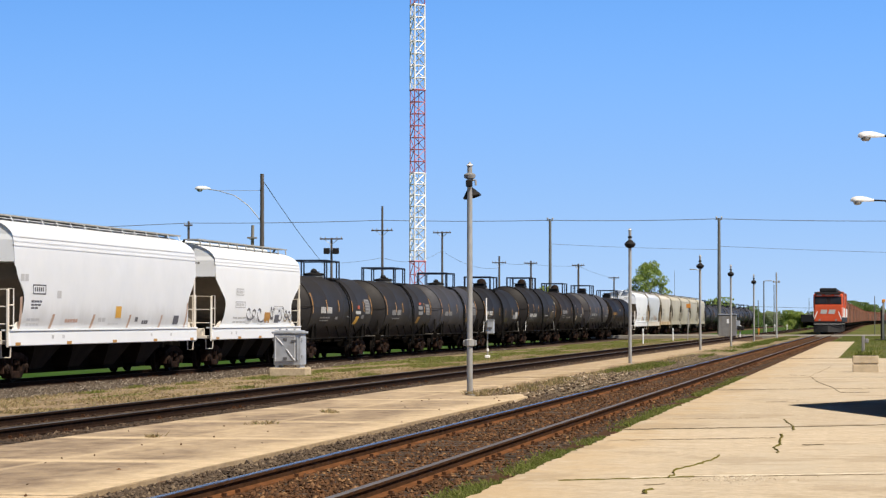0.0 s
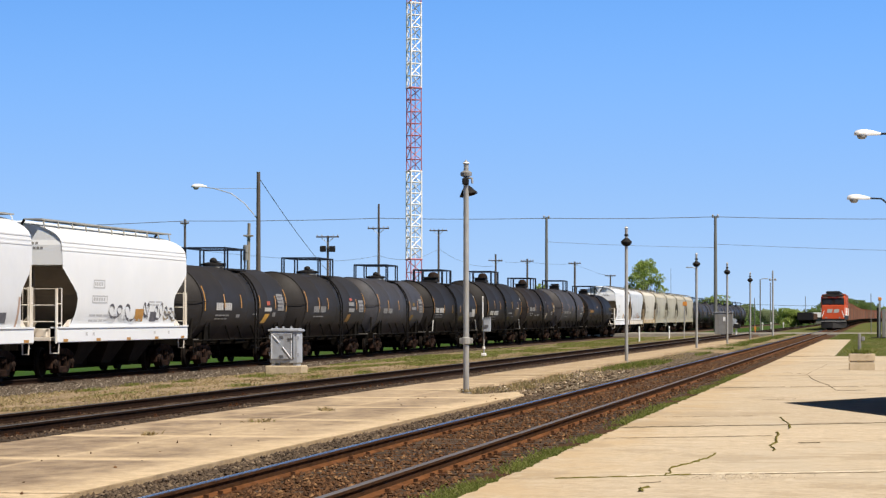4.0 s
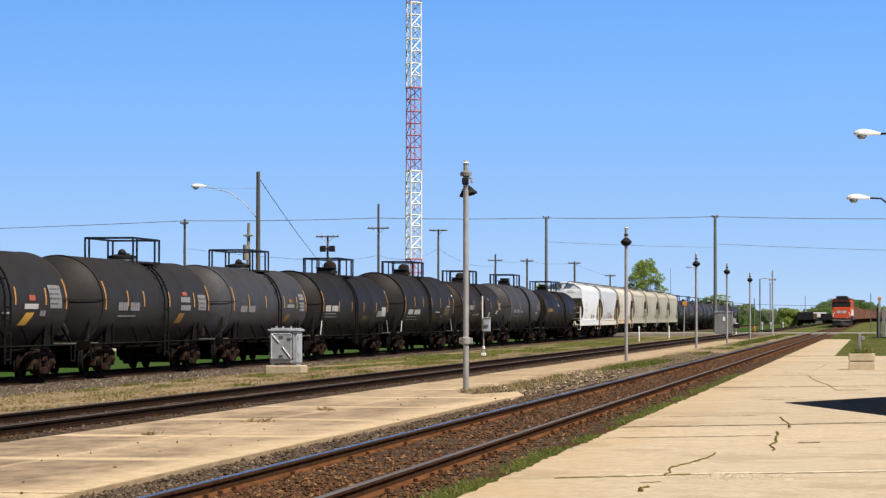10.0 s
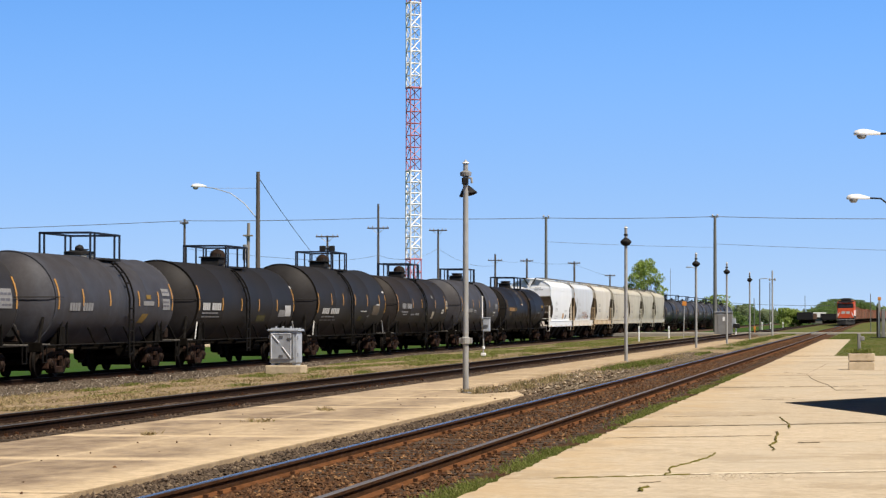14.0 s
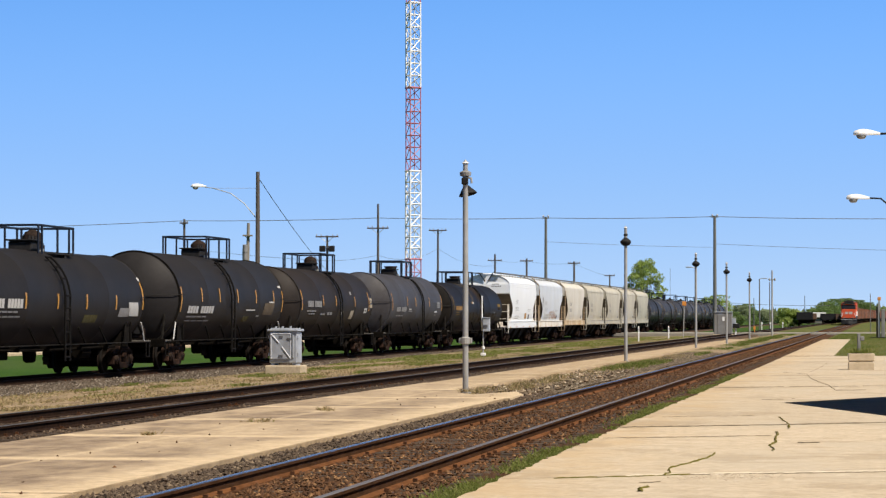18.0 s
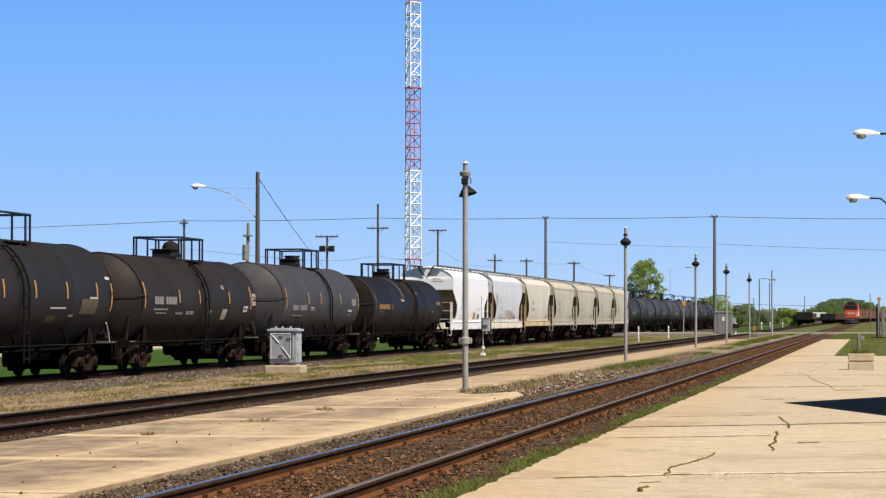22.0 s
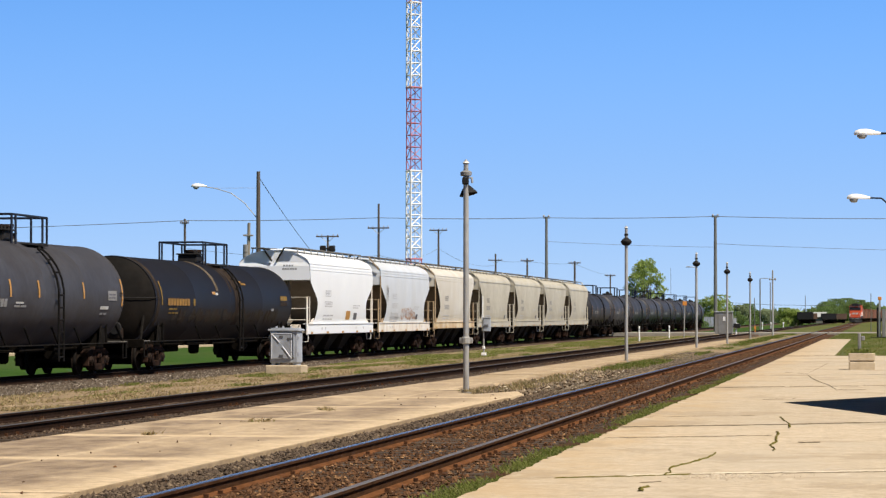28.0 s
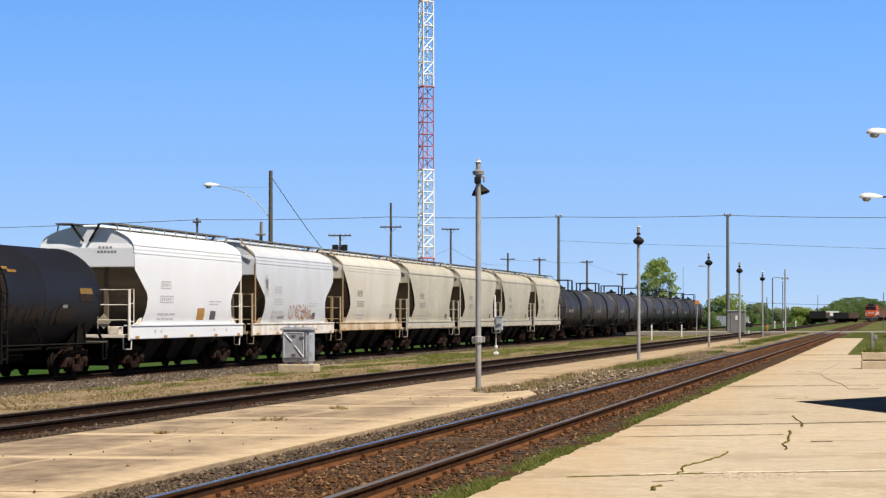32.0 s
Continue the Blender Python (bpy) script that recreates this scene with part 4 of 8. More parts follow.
def verge_bits(r, n):
    y = falling(r, n, 52, 150, 1.4)
    f = r.uniform(0, 1, n)
    x = -20.3 * (1 - f) + (np.array([mid_x(v) for v in y]) - 1.7) * f
    return np.stack([x, y, -0.405 + 0.20 * f], 1)


stones("verge_stones", 6500, verge_bits, 0.030, "stone_tan", "scattered pale stones on the dry verge", 8)
stones("rubble", 15000, rubble, 0.028, "stone_rubble", "crushed stone and broken concrete beside the platform end", 4)


def fragments(r, n):
    y = falling(r, n, 54.5, 84, 1.3)
    x = -8.35 + r.uniform(0, 1, n) ** 1.2 * (np.array([near_x(v) for v in y]) - 1.5 + 8.35)
    return np.stack([x, y, np.full(n, -0.060)], 1)


stones("pale_fragments", 130, fragments, 0.028, "crumb", "pale concrete fragments beside the platform end", 22)
stones("concrete_fragments", 300, fragments, 0.062, "stone_tan", "broken pale concrete fragments beside the platform end", 9)


def shoulder(r, n):
    y = falling(r, n, 21, 60, 1.6)
    x = np.array([near_edge(v) for v in y]) + r.uniform(0.015, 0.55, n)
    u = x - np.array([near_edge(v) for v in y])
    return np.stack([x, y, -0.036 - 0.24 * u + r.uniform(-0.02, 0.010, n)], 1)


def soil_bits(r, n):
    y = falling(r, n, 20, 130, 1.9)
    u = r.uniform(1.35, 1.97, n)
    return np.stack([np.array([near_x(v) for v in y]) + u, y, -0.205 + 0.155 * (u - 1.5) + r.uniform(0, 0.012, n)], 1)


stones("soil_stones", 16000, soil_bits, 0.024, "stone", "rust-brown stones on the soil beside the platform", 21)
strip("shoulder", lambda y: near_edge(y) - 0.06, lambda y: near_edge(y) + 0.5, 8, 60, -0.034, -0.185, "ballast", "gravel shoulder along the platform kerb", "gravel")
stones("shoulder_stones", 13000, shoulder, 0.026, "stone_mid", "small brown-grey stones along the platform kerb", 5)


def platform_bits(r, n):
    y = falling(r, n, 22, 60, 1.4)
    x = np.array([far_edge(v) for v in y]) + r.uniform(0.05, 1, n) * 3.6
    keep = x < np.array([near_edge(v) for v in y]) - 0.1
    return np.stack([x, y, np.full(n, 0.006)], 1)[keep]


def crumbs(r, n):
    x = r.normal(-1.25, 0.30, n)
    return np.stack([x, 27.6 + 0.5 * (x + 1.7) + r.normal(-0.25, 0.28, n), np.full(n, 0.002)], 1)


stones("concrete_crumbs", 340, crumbs, 0.008, "crumb", "crumbled concrete beside the platform joint", 10)
stones("platform_pebbles", 48, platform_bits, 0.016, "stone", "scattered pebbles on the platform", 6)


def blades(name, n, place, height, material, label, seed, lean=0.5, width=0.012):
    r = np.random.default_rng(seed)
    P = place(r, n)
    n = len(P)
    h = height * r.uniform(0.35, 1.25, n)
    a = r.uniform(0, 6.28, n)
    w = width * r.uniform(0.6, 1.5, n)
    d = np.stack([np.cos(a), np.sin(a), np.zeros(n)], 1)
    tip = np.stack([r.normal(0, lean, n) * h, r.normal(0, lean, n) * h, h], 1)
    V = np.stack([P - d * w[:, None], P + d * w[:, None], P + tip], 1)
    Fc = np.arange(n * 3).reshape(-1, 3)
    return soup(name, V.reshape(-1, 3).tolist(), Fc.tolist(), material, label, "grass")


def tufts(r, n, centres, spread):
    c = np.array(centres)
    k = r.integers(0, len(c), n)
    p = c[k] + np.concatenate([r.normal(0, 1, (n, 2)) * np.array(spread), np.zeros((n, 1))], 1)
    return p


def edge_grass(r, n):
    y = falling(r, n, 23, 82, 1.5)
    dens = np.array([1.2 * noise.noise((v * 0.33, 0.5, 2)) + 0.5 * noise.noise((v * 1.3, 1.5, 2)) for v in y]) + 0.52
    x = np.array([right_edge(v) for v in y]) - 0.02 - np.abs(r.normal(0, 0.19, n))
    k = r.uniform(0, 0.5, n) < dens
    return np.stack([x, y, np.full(n, -0.12)], 1)[k]


blades("edge_grass", 70000, edge_grass, 0.055, "grass", "green grass growing along the platform edge", 11, lean=0.8, width=0.010)


def verge_grass(r, n):
    y = falling(r, n, 60, 260, 1.4)
    f = r.uniform(0, 1, n)
    x = np.array([verge_left(v) for v in y]) * (1 - f) + (np.array([mid_x(v) for v in y]) - 1.8) * f
    d = np.array([noise.noise((a * 0.6, b * 0.07, 7)) for a, b in zip(x, y)])
    band = 0.34 * np.exp(-((f - 0.42) / 0.24) ** 2) * np.clip((y - 84) / 30, 0, 1) - 0.25 * np.clip((f - 0.72) / 0.2, 0, 1)
    k = d + band + 0.0085 * np.minimum(y - 114, 12) > r.uniform(0.10, 0.30, n)
    return np.stack([x, y, -0.385 + 0.185 * f], 1)[k]


blades("verge_grass", 85000, verge_grass, 0.045, "grass", "patchy green grass on the verge", 12, width=0.030, lean=1.2)


def verge_tufts(r, n):
    """Clumps of fresh grass on the verge and round the cabinet's base."""
    q = random.Random(31)
    cs = [(-19.35, 90.35, -0.36), (-18.75, 90.2, -0.35), (-18.2, 90.3, -0.34), (-18.05, 91.4, -0.34), (-19.5, 91.0, -0.37)]
    for _ in range(26):
        y = 70 + 96 * q.random() ** 1.1
        f = q.random()
        cs.append((verge_left(y) * (1 - f) + (mid_x(y) - 1.75) * f, y, -0.38 + 0.18 * f))
    return tufts(r, n, cs, (0.11, 0.50))


blades("verge_tufts", 6500, verge_tufts, 0.085, "grass", "clumps of fresh grass on the dry verge", 19, lean=0.7, width=0.016)


def verge_straw(r, n):
    y = falling(r, n, 52, 220, 1.3)
    f = r.uniform(0, 1, n)
    x = -20.6 * (1 - f) + (np.array([mid_x(v) for v in y]) - 1.7) * f
    k = np.array([noise.noise((a * 0.9, b * 0.22, 2)) for a, b in zip(x, y)]) > r.uniform(-0.35, 0.25, n)
    x, y, f = x[k], y[k], f[k]
    return np.stack([x, y, -0.385 + 0.185 * f], 1)


blades("verge_straw", 60000, verge_straw, 0.055, "straw", "dry straw-coloured grass on the verge", 13, width=0.016, lean=1.3)


def end_weeds(r, n):
    y = falling(r, n, 56, 120, 1.3)
    f = np.abs(r.normal(0, 0.55, n))
    x = -8.35 + f + 0.004 * (y - 56)
    k = x < np.array([near_x(v) for v in y]) - 1.7
    return np.stack([x, y, np.full(n, -0.06)], 1)[k]


blades("dry_weeds", 3600, end_weeds, 0.045, "straw", "dry weeds on the broken platform edge", 14, lean=0.7)


def green_patches(r, n):
    y = falling(r, n, 84, 265, 1.2)
    f = r.uniform(0, 1, n)
    x = -8.3 + 0.004 * (y - 60) + f * (np.array([near_x(v) for v in y]) - 1.9 + 8.3 - 0.004 * (y - 60))
    d = np.array([noise.noise((a * 0.6, b * 0.06, 4)) for a, b in zip(x, y)]) + 0.002 * (y - 140)
    k = d > r.uniform(0.0, 0.4, n)
    return np.stack([x, y, np.full(n, -0.12)], 1)[k]


blades("green_patches", 30000, green_patches, 0.13, "grass_fresh", "green weeds beside the main track", 15, width=0.02)


def lawn_grass(r, n):
    y = falling(r, n, 112.3, 270, 1.3)
    x = np.where(y < 198, -1.15 + 0.003 * (y - 112), np.array([near_x(v) + 2.2 for v in y])) + r.uniform(0, 1, n) * 4.5
    return np.stack([x, y, np.full(n, -0.04)], 1)


blades("lawn_grass", 30000, lawn_grass, 0.035, "grass", "short mown lawn grass", 16, width=0.02)


def slab_weeds(r, n):
    return tufts(r, n, [(-8.92, 46.2, 0.0), (-8.75, 40.9, 0.0), (-8.96, 41.0, 0.0), (-8.35, 58.9, 0.0), (-8.1, 58.7, -0.1), (-9.3, 36.2, 0), (-8.2, 58.3, 0.0), (-8.05, 58.0, 0.0), (-8.75, 46.0, 0.0), (-7.9, 57.6, 0.0)], (0.05, 0.16))


def dry_clumps(r, n):
    return tufts(r, n, [(-7.95, 66.5, -0.06), (-7.75, 70.0, -0.06), (-8.0, 74.0, -0.06), (-7.6, 63.5, -0.06), (-8.15, 60.5, -0.06)], (0.10, 0.7))


blades("dry_clumps", 1700, dry_clumps, 0.11, "straw", "standing clumps of dry weeds beside the platform end", 18, lean=0.4)
blades("platform_weeds", 420, slab_weeds, 0.06, "straw", "small dry tufts in platform joints", 17, lean=0.8)

# ---------------------------------------------------------------- railway cars
# Each car stands with its middle over the origin, the track along y, the rail tops at z = 0; the side towards the platform is +x.
AXLES = []
PROTO = {}


def prism(bm, outline, x0, x1, bev=0.0):
    """Extrudes a (y, z) outline along x."""
    a = [bm.verts.new((x0, y, z)) for y, z in outline]
    b = [bm.verts.new((x1, y, z)) for y, z in outline]
    n = len(outline)
    made = [bm.faces.new(a[::-1]), bm.faces.new(b)]
    for i in range(n):
        made.append(bm.faces.new((a[i], a[(i + 1) % n], b[(i + 1) % n], b[i])))
    bmesh.ops.recalc_face_normals(bm, faces=made)
    if bev:
        bmesh.ops.bevel(bm, geom=list({e for f in made for e in f.edges}), offset=bev, segments=1, affect="EDGES")
    return bm


def truck(parent, y, spin):
    """A two-axle freight truck: cast side frames with a spring window, bolster, springs, brake beams, wheelsets."""
    if "frame" not in PROTO:
        b = BM()
        # upper chord, tension member, columns and pedestal jaws of the casting
        prism(b, [(-1.20, 0.56), (-1.22, 0.70), (-0.92, 0.79), (-0.46, 0.87), (0.46, 0.87), (0.92, 0.79), (1.22, 0.70), (1.20, 0.56), (0.72, 0.60), (0.40, 0.68), (-0.40, 0.68), (-0.72, 0.60)], -0.12, 0.13, 0.022)
        prism(b, [(-0.80, 0.44), (-0.64, 0.60), (-0.40, 0.34), (0.40, 0.34), (0.64, 0.60), (0.80, 0.44), (0.47, 0.14), (-0.47, 0.14)], -0.13, 0.17, 0.022)
        for s in (-1, 1):
            bx(b, -0.11, 0.14, s * 0.34 - 0.07, s * 0.34 + 0.07, 0.30, 0.72, 0.02)
            bx(b, -0.10, 0.13, s * 0.90 - 0.24, s * 0.90 - 0.14, 0.27, 0.66, 0.02)
            bx(b, -0.10, 0.13, s * 0.90 + 0.14, s * 0.90 + 0.26, 0.27, 0.68, 0.02)
        sf = part("side_frame", b, "truck", parent, "rust-brown cast side frame")
        q = BM()
        lathe(q, [(0.0, 0.130), (0.15, 0.130), (0.165, 0.115), (0.19, 0.11), (0.20, 0.06), (0.22, 0.055), (0.225, 0.01)], "x", (0, 0, 0), 14)
        for k_ in range(3):
            a_ = k_ * 2.094 + 0.4
            rod(q, (0.17, 0.085 * math.cos(a_), 0.085 * math.sin(a_)), (0.21, 0.085 * math.cos(a_), 0.085 * math.sin(a_)), 0.020, seg=6)
        bc = part("bearing_cap", q, "valve_rust", parent)
        w = BM()
        for s in (-1, 1):
            lathe(w, [(s * 0.68, 0.05), (s * 0.68, 0.485), (s * 0.715, 0.465), (s * 0.72, 0.40), (s * 0.74, 0.38), (s * 0.745, 0.46), (s * 0.81, 0.455), (s * 0.81, 0.40), (s * 0.77, 0.37), (s * 0.77, 0.15), (s * 0.84, 0.12), (s * 0.84, 0.02)], "x", seg=20)
        rod(w, (-1.0, 0, 0), (1.0, 0, 0), 0.08, 0.08, 8)
        ws = part("wheelset", w, "wheel", parent, "", True)
        ws.data.materials.append(M["wheel_rim"])
        for pg in ws.data.polygons:
            if math.hypot(pg.center.y, pg.center.z) > 0.415 and abs(pg.center.x) > 0.76:
                pg.material_index = 1
        k = BM()
        bx(k, -1.22, 1.22, -0.20, 0.20, 0.53, 0.69, 0.03)
        bx(k, -0.80, 0.80, -0.26, 0.26, 0.36, 0.80, 0.03)
        for u in (-0.48, 0.48):
            bx(k, -0.80, 0.80, u - 0.09, u + 0.09, 0.20, 0.56, 0.02)
        bx(k, -0.62, 0.62, -0.5, 0.5, 0.30, 0.50, 0.02)
        rod(k, (0, 0, 0.7), (0, 0, 0.95), 0.24, 0.24, 10)
        bo = part("bolster", k, "underframe", parent)
        e_ = BM()
        bx(e_, 0.02, 0.17, -0.20, 0.20, 0.50, 0.67, 0.03)
        bx(e_, 0.16, 0.20, -0.09, 0.09, 0.54, 0.63, 0.01)
        be = part("bolster_end", e_, "truck", parent)
        g = BM()
        lathe(g, [(0.32 + 0.013 * k_, 0.066 if k_ % 2 else 0.048) for k_ in range(15)], "z", (0, 0, 0), 8)
        sp = part("spring", g, "truck", parent)
        PROTO.update(frame=sf.data, wheel=ws.data, bolster=bo.data, spring=sp.data, cap=bc.data, bolster_end=be.data)
        for o in (sf, ws, bo, sp, bc, be):
            bpy.data.objects.remove(o)
    t = new("truck", PROTO["bolster"])
    t.parent = parent
    t.location = (0, y, 0)

    def sub(name, key, m, label=""):
        o = new(name, PROTO[key])
        o.parent = t
        o.matrix_basis = m
        return tagged(o, label)

    for s in (-1, 1):
        turn = 0 if s > 0 else 180
        sub("side_frame", "frame", pose(s * 1.04, 0, 0, 0, 0, turn), "rust-brown cast side frame")
        if spin:
            sub("bolster_end", "bolster_end", pose(s * 1.06, 0, 0, 0, 0, turn))
            for u in (-0.90, 0.90):
                sub("bearing_cap", "cap", pose(s * 1.03, u, 0.46, 0, 0, turn), "rusty roller bearing cap")
            for u in (-0.14, 0.0, 0.14):
                sub("spring", "spring", pose(s * 1.08, u, 0))
        w = sub("wheelset", "wheel", pose(0, s * 0.9, 0.46))
        if spin:
            AXLES.append((w, s * 0.9))
    return t


def coupler(parent, y, s):
    b = BM()
    bx(b, -0.09, 0.09, y, y + s * 0.55, 0.78, 0.98, 0.02)
    bx(b, -0.16, 0.16, y + s * 0.5, y + s * 0.78, 0.72, 1.04, 0.04)
    rod(b, (0.1, y, 0.72), (0.14, y + s * 0.7, 0.35), 0.03, 0.03, 6)
    return part("coupler", b, "underframe", parent)


def ladder(parent, x, y, z0, z1, w, material, name="ladder", step=0.42):
    """Upright ladder: one bent stile and a rung for each step."""
    o = part(name, path_rod(BM(), [(x, y - w / 2, z0), (x, y - w / 2, z1), (x, y + w / 2, z1), (x, y + w / 2, z0)], 0.019, 5), material, parent)
    n = max(2, int((z1 - z0) / step))
    key = ("rung", w, material)
    for i in range(n):
        m = pose(x, y, z0 + (z1 - z0) * (i + 0.2) / n)
        if key not in PROTO:
            r_ = part("rung", rod(BM(), (0, -w / 2, 0), (0, w / 2, 0), 0.020, seg=5), material, o)
            PROTO[key] = r_.data
        else:
            r_ = new("rung", PROTO[key])
            r_.parent = o
        r_.matrix_basis = m
    return o


def bars(parent, x, y0, y1, z, h, n, material, gap_after=None, fill=0.86, name="stencil"):
    """Writing as a row of plain bars, one for each sign, between y0 and y1."""
    b = BM()
    slots = n + (1 if gap_after else 0)
    pitch = (y1 - y0) / slots
    for i in range(slots):
        if gap_after and i == gap_after:
            continue
        ya = y0 + pitch * i
        yb = ya + pitch * fill
        b.faces.new([b.verts.new(p) for p in ((x(z), ya, z), (x(z), yb, z), (x(z + h), yb, z + h), (x(z + h), ya, z + h))])
    return tagged(part(name, b, material, parent), kind="stuff")


def boxed(parent, x, y0, y1, z0, z1, material):
    """A stencilled panel: a thin border round two lines of bars."""
    b = BM()
    t = 0.035
    for ya, yb, za, zb in ((y0, y1, z0, z0 + t), (y0, y1, z1 - t, z1), (y0, y0 + 2 * t, z0, z1), (y1 - 2 * t, y1, z0, z1)):
        b.faces.new([b.verts.new(p) for p in ((x(za), ya, za), (x(za), yb, za), (x(zb), yb, zb), (x(zb), ya, zb))])
    tagged(part("stencil_border", b, material, parent), kind="stuff")
    bars(parent, x, y0 + 0.16, y1 - 0.16, z0 + (z1 - z0) * 0.30, (z1 - z0) * 0.42, 5, material, fill=0.62)


def shell_plate(parent, x, y0, y1, z0, z1, material, label, lean=0.0, name="placard"):
    """A thin plate that follows the shell; lean shifts its top along the car."""
    b = BM()
    rows = []
    for k in range(5):
        f = k / 4
        z = z0 + (z1 - z0) * f
        rows.append([b.verts.new((x(z) + 0.004, yy_ + lean * f, z)) for yy_ in (y0, y1)])
    for ra, rb in zip(rows, rows[1:]):
        b.faces.new((ra[0], ra[1], rb[1], rb[0]))
    return part(name, b, material, parent, label)


def scribble(parent, x, y0, y1, z0, z1, turns, width, material, seed):
    """A sprayed line that loops along the side."""
    r = random.Random(seed)
    b = BM()
    prev = None
    n = turns * 14
    zc, hz = (z0 + z1) / 2, (z1 - z0) / 2
    for i in range(n):
        f = i / n
        a = 2 * math.pi * turns * f
        big = 0.55 + 0.45 * noise.noise((seed, f * turns * 0.8, 0.3))
        yy_ = y0 + (y1 - y0) * f + 0.55 * (y1 - y0) / turns * math.cos(a)
        z = zc + hz * big * math.sin(a * (1.0 if r.random() < 0.97 else 1.02)) + hz * 0.3 * noise.noise((seed + 3, f * 5, 0))
        if int(f * turns * 3) % 7 == 5:
            prev = None
            continue
        w = width * (0.6 + 0.5 * abs(math.sin(a)))
        cur = [b.verts.new((x(z + d) + 0.004, yy_ + d * 0.9, z + d)) for d in (-w, w)]
        if prev:
            b.faces.new((prev[0], cur[0], cur[1], prev[1]))
        prev = cur
    return tagged(part("spray_scrawl", b, material, parent, "sprayed scrawl"), kind="stuff")


PLATE_WORDS = {"reflect": "amber reflective plate", "placard": "weathered cream placard", "letter": "white data panel", "letter_dim": "faded data panel", "sign_red": "small orange-red placard",
               "olive": "oil-stained olive patch", "tan_panel": "dirty tan panel", "gold": "gold painted panel", "tank_rust": "browned stripe", "yellow": "yellow placard"}


def tank_car(label, half, r, paint, top, spec, spin=True):
    """half: from the middle to a head seam; r: the tank's radius; spec: what its side carries, with places along the car in metres."""
    c = thing("tank_car", pose(0, 0, 0), label, "tank car", "freight train cars")
    zc = top - r
    hatch, L, lad, dome = spec.get("hatch", 0.7), spec.get("rail", 1.75), spec.get("ladder", 1.1), spec.get("dome", False)
    shell = [(-half, r), (-half + 0.01, r + 0.014), (-half + 0.07, r + 0.014), (-half + 0.08, r)]
    for f in (-0.5, 0.0, 0.5):
        shell += [(half * f - 0.03, r), (half * f, r + 0.005), (half * f + 0.03, r)]
    shell += [(half - 0.08, r), (half - 0.07, r + 0.014), (half - 0.01, r + 0.014), (half, r)]
    part("tank", lathe(BM(), shell, "y", (0, 0, zc), 48), paint, c, "", True)
    deep = 0.64
    head = lambda d: 0.978 * r * max(0.0, 1 - (d / deep) ** 1.25) ** 0.58
    for s in (-1, 1):
        pr = [(s * (half + deep * f), max(head(deep * f), 0.01)) for f in (0.0, 0.06, 0.14, 0.25, 0.38, 0.52, 0.66, 0.80, 0.91, 0.98, 1.0)]
        part("tank_head", lathe(BM(), pr, "y", (0, 0, zc), 48), "head_dark" if spec.get("dark_head") else paint, c, "dished tank head", True)
        lip = 0.030 if spec.get("jacket") else 0.004
        part("head_ring", lathe(BM(), [(s * half, 0.96 * r), (s * (half + 0.012), r + lip), (s * (half - 0.05), r + lip), (s * (half - 0.06), r)], "y", (0, 0, zc), 48), "head_dark" if spec.get("jacket") else paint, c)
    surf_x = lambda z: math.sqrt(max(r * r - (z - zc) ** 2, 0.01)) + 0.012
    # hoops of spilled oil and rust that ran down from the hatch
    for y, w, z0, mat_ in spec.get("runs", ()):
        b = BM()
        prev = None
        a0 = math.asin(max(-1, min(1, (z0 - zc) / r)))
        for k in range(25):
            a = math.pi / 2 - (math.pi / 2 - a0) * k / 24
            ww = w * (1.0 - 0.45 * k / 24) * (0.8 + 0.4 * noise.noise((y, k * 0.5, 1)))
            cur = [b.verts.new(((r + 0.008) * math.cos(a), y + q * ww / 2, zc + (r + 0.008) * math.sin(a))) for q in (-1, 1)]
            if prev:
                b.faces.new((prev[0], prev[1], cur[1], cur[0]))
            prev = cur
        part("oil_run", b, mat_, c, "stain that ran down the shell", True)
    if "drips" in spec:
        y0, y1, z0, z1 = spec["drips"]
        rd = random.Random(5)
        for mat_ in ("drip", "tank_rust"):
            b = BM()
            for k in range(70):
                y, w, zt_, zb_ = rd.uniform(y0, y1), rd.uniform(0.08, 0.30), rd.uniform(z0 + 0.25, z1), rd.uniform(z0, z0 + 0.3)
                pts = [(zt_ + (zb_ - zt_) * q / 5, (0.5, 0.9, 1.0, 0.85, 0.6, 0.2)[q]) for q in range(6)]
                rows = [[b.verts.new((surf_x(z) + 0.003, y + q * w * f, z)) for q in (-1, 1)] for z, f in pts]
                for ra, rb in zip(rows, rows[1:]):
                    b.faces.new((ra[0], ra[1], rb[1], rb[0]))
            tagged(part("drip_stain", b, mat_, c, "dried drips along the side", True), kind="stuff")
    # amber tape: tall stripes at the head seams, short ones between
    hi = spec.get("tall", (2.02, 2.92))
    lo = spec.get("short_z", (2.14, 2.64))
    ends = spec.get("tall_y", (-half + 0.28, half - 0.14))
    for y in ends:
        shell_plate(c, surf_x, y - 0.075, y + 0.075, *hi, spec.get("tape", "reflect"), "tall amber reflective stripe", name="reflector")
    for y in spec.get("short", ()):
        shell_plate(c, surf_x, y - 0.075, y + 0.075, *lo, spec.get("tape", "reflect"), "short amber reflective stripe", name="reflector")
    for mat_, y0, y1, z0, z1, lean in spec.get("plates", ()):
        shell_plate(c, surf_x, y0, y1, z0, z1, mat_, PLATE_WORDS[mat_], lean)
    for mat_, y0, y1, z, h_, n, gap in spec.get("writing", ()):
        bars(c, lambda z_: surf_x(z_) + 0.006, y0, y1, z, h_, n, mat_, gap)
    # manway, valves and the railed platform on top
    zt = top
    b = BM()
    if dome:
        bx(b, -0.36, 0.36, hatch - 1.02, hatch - 0.10, zt - 0.08, zt + 0.26, 0.04)
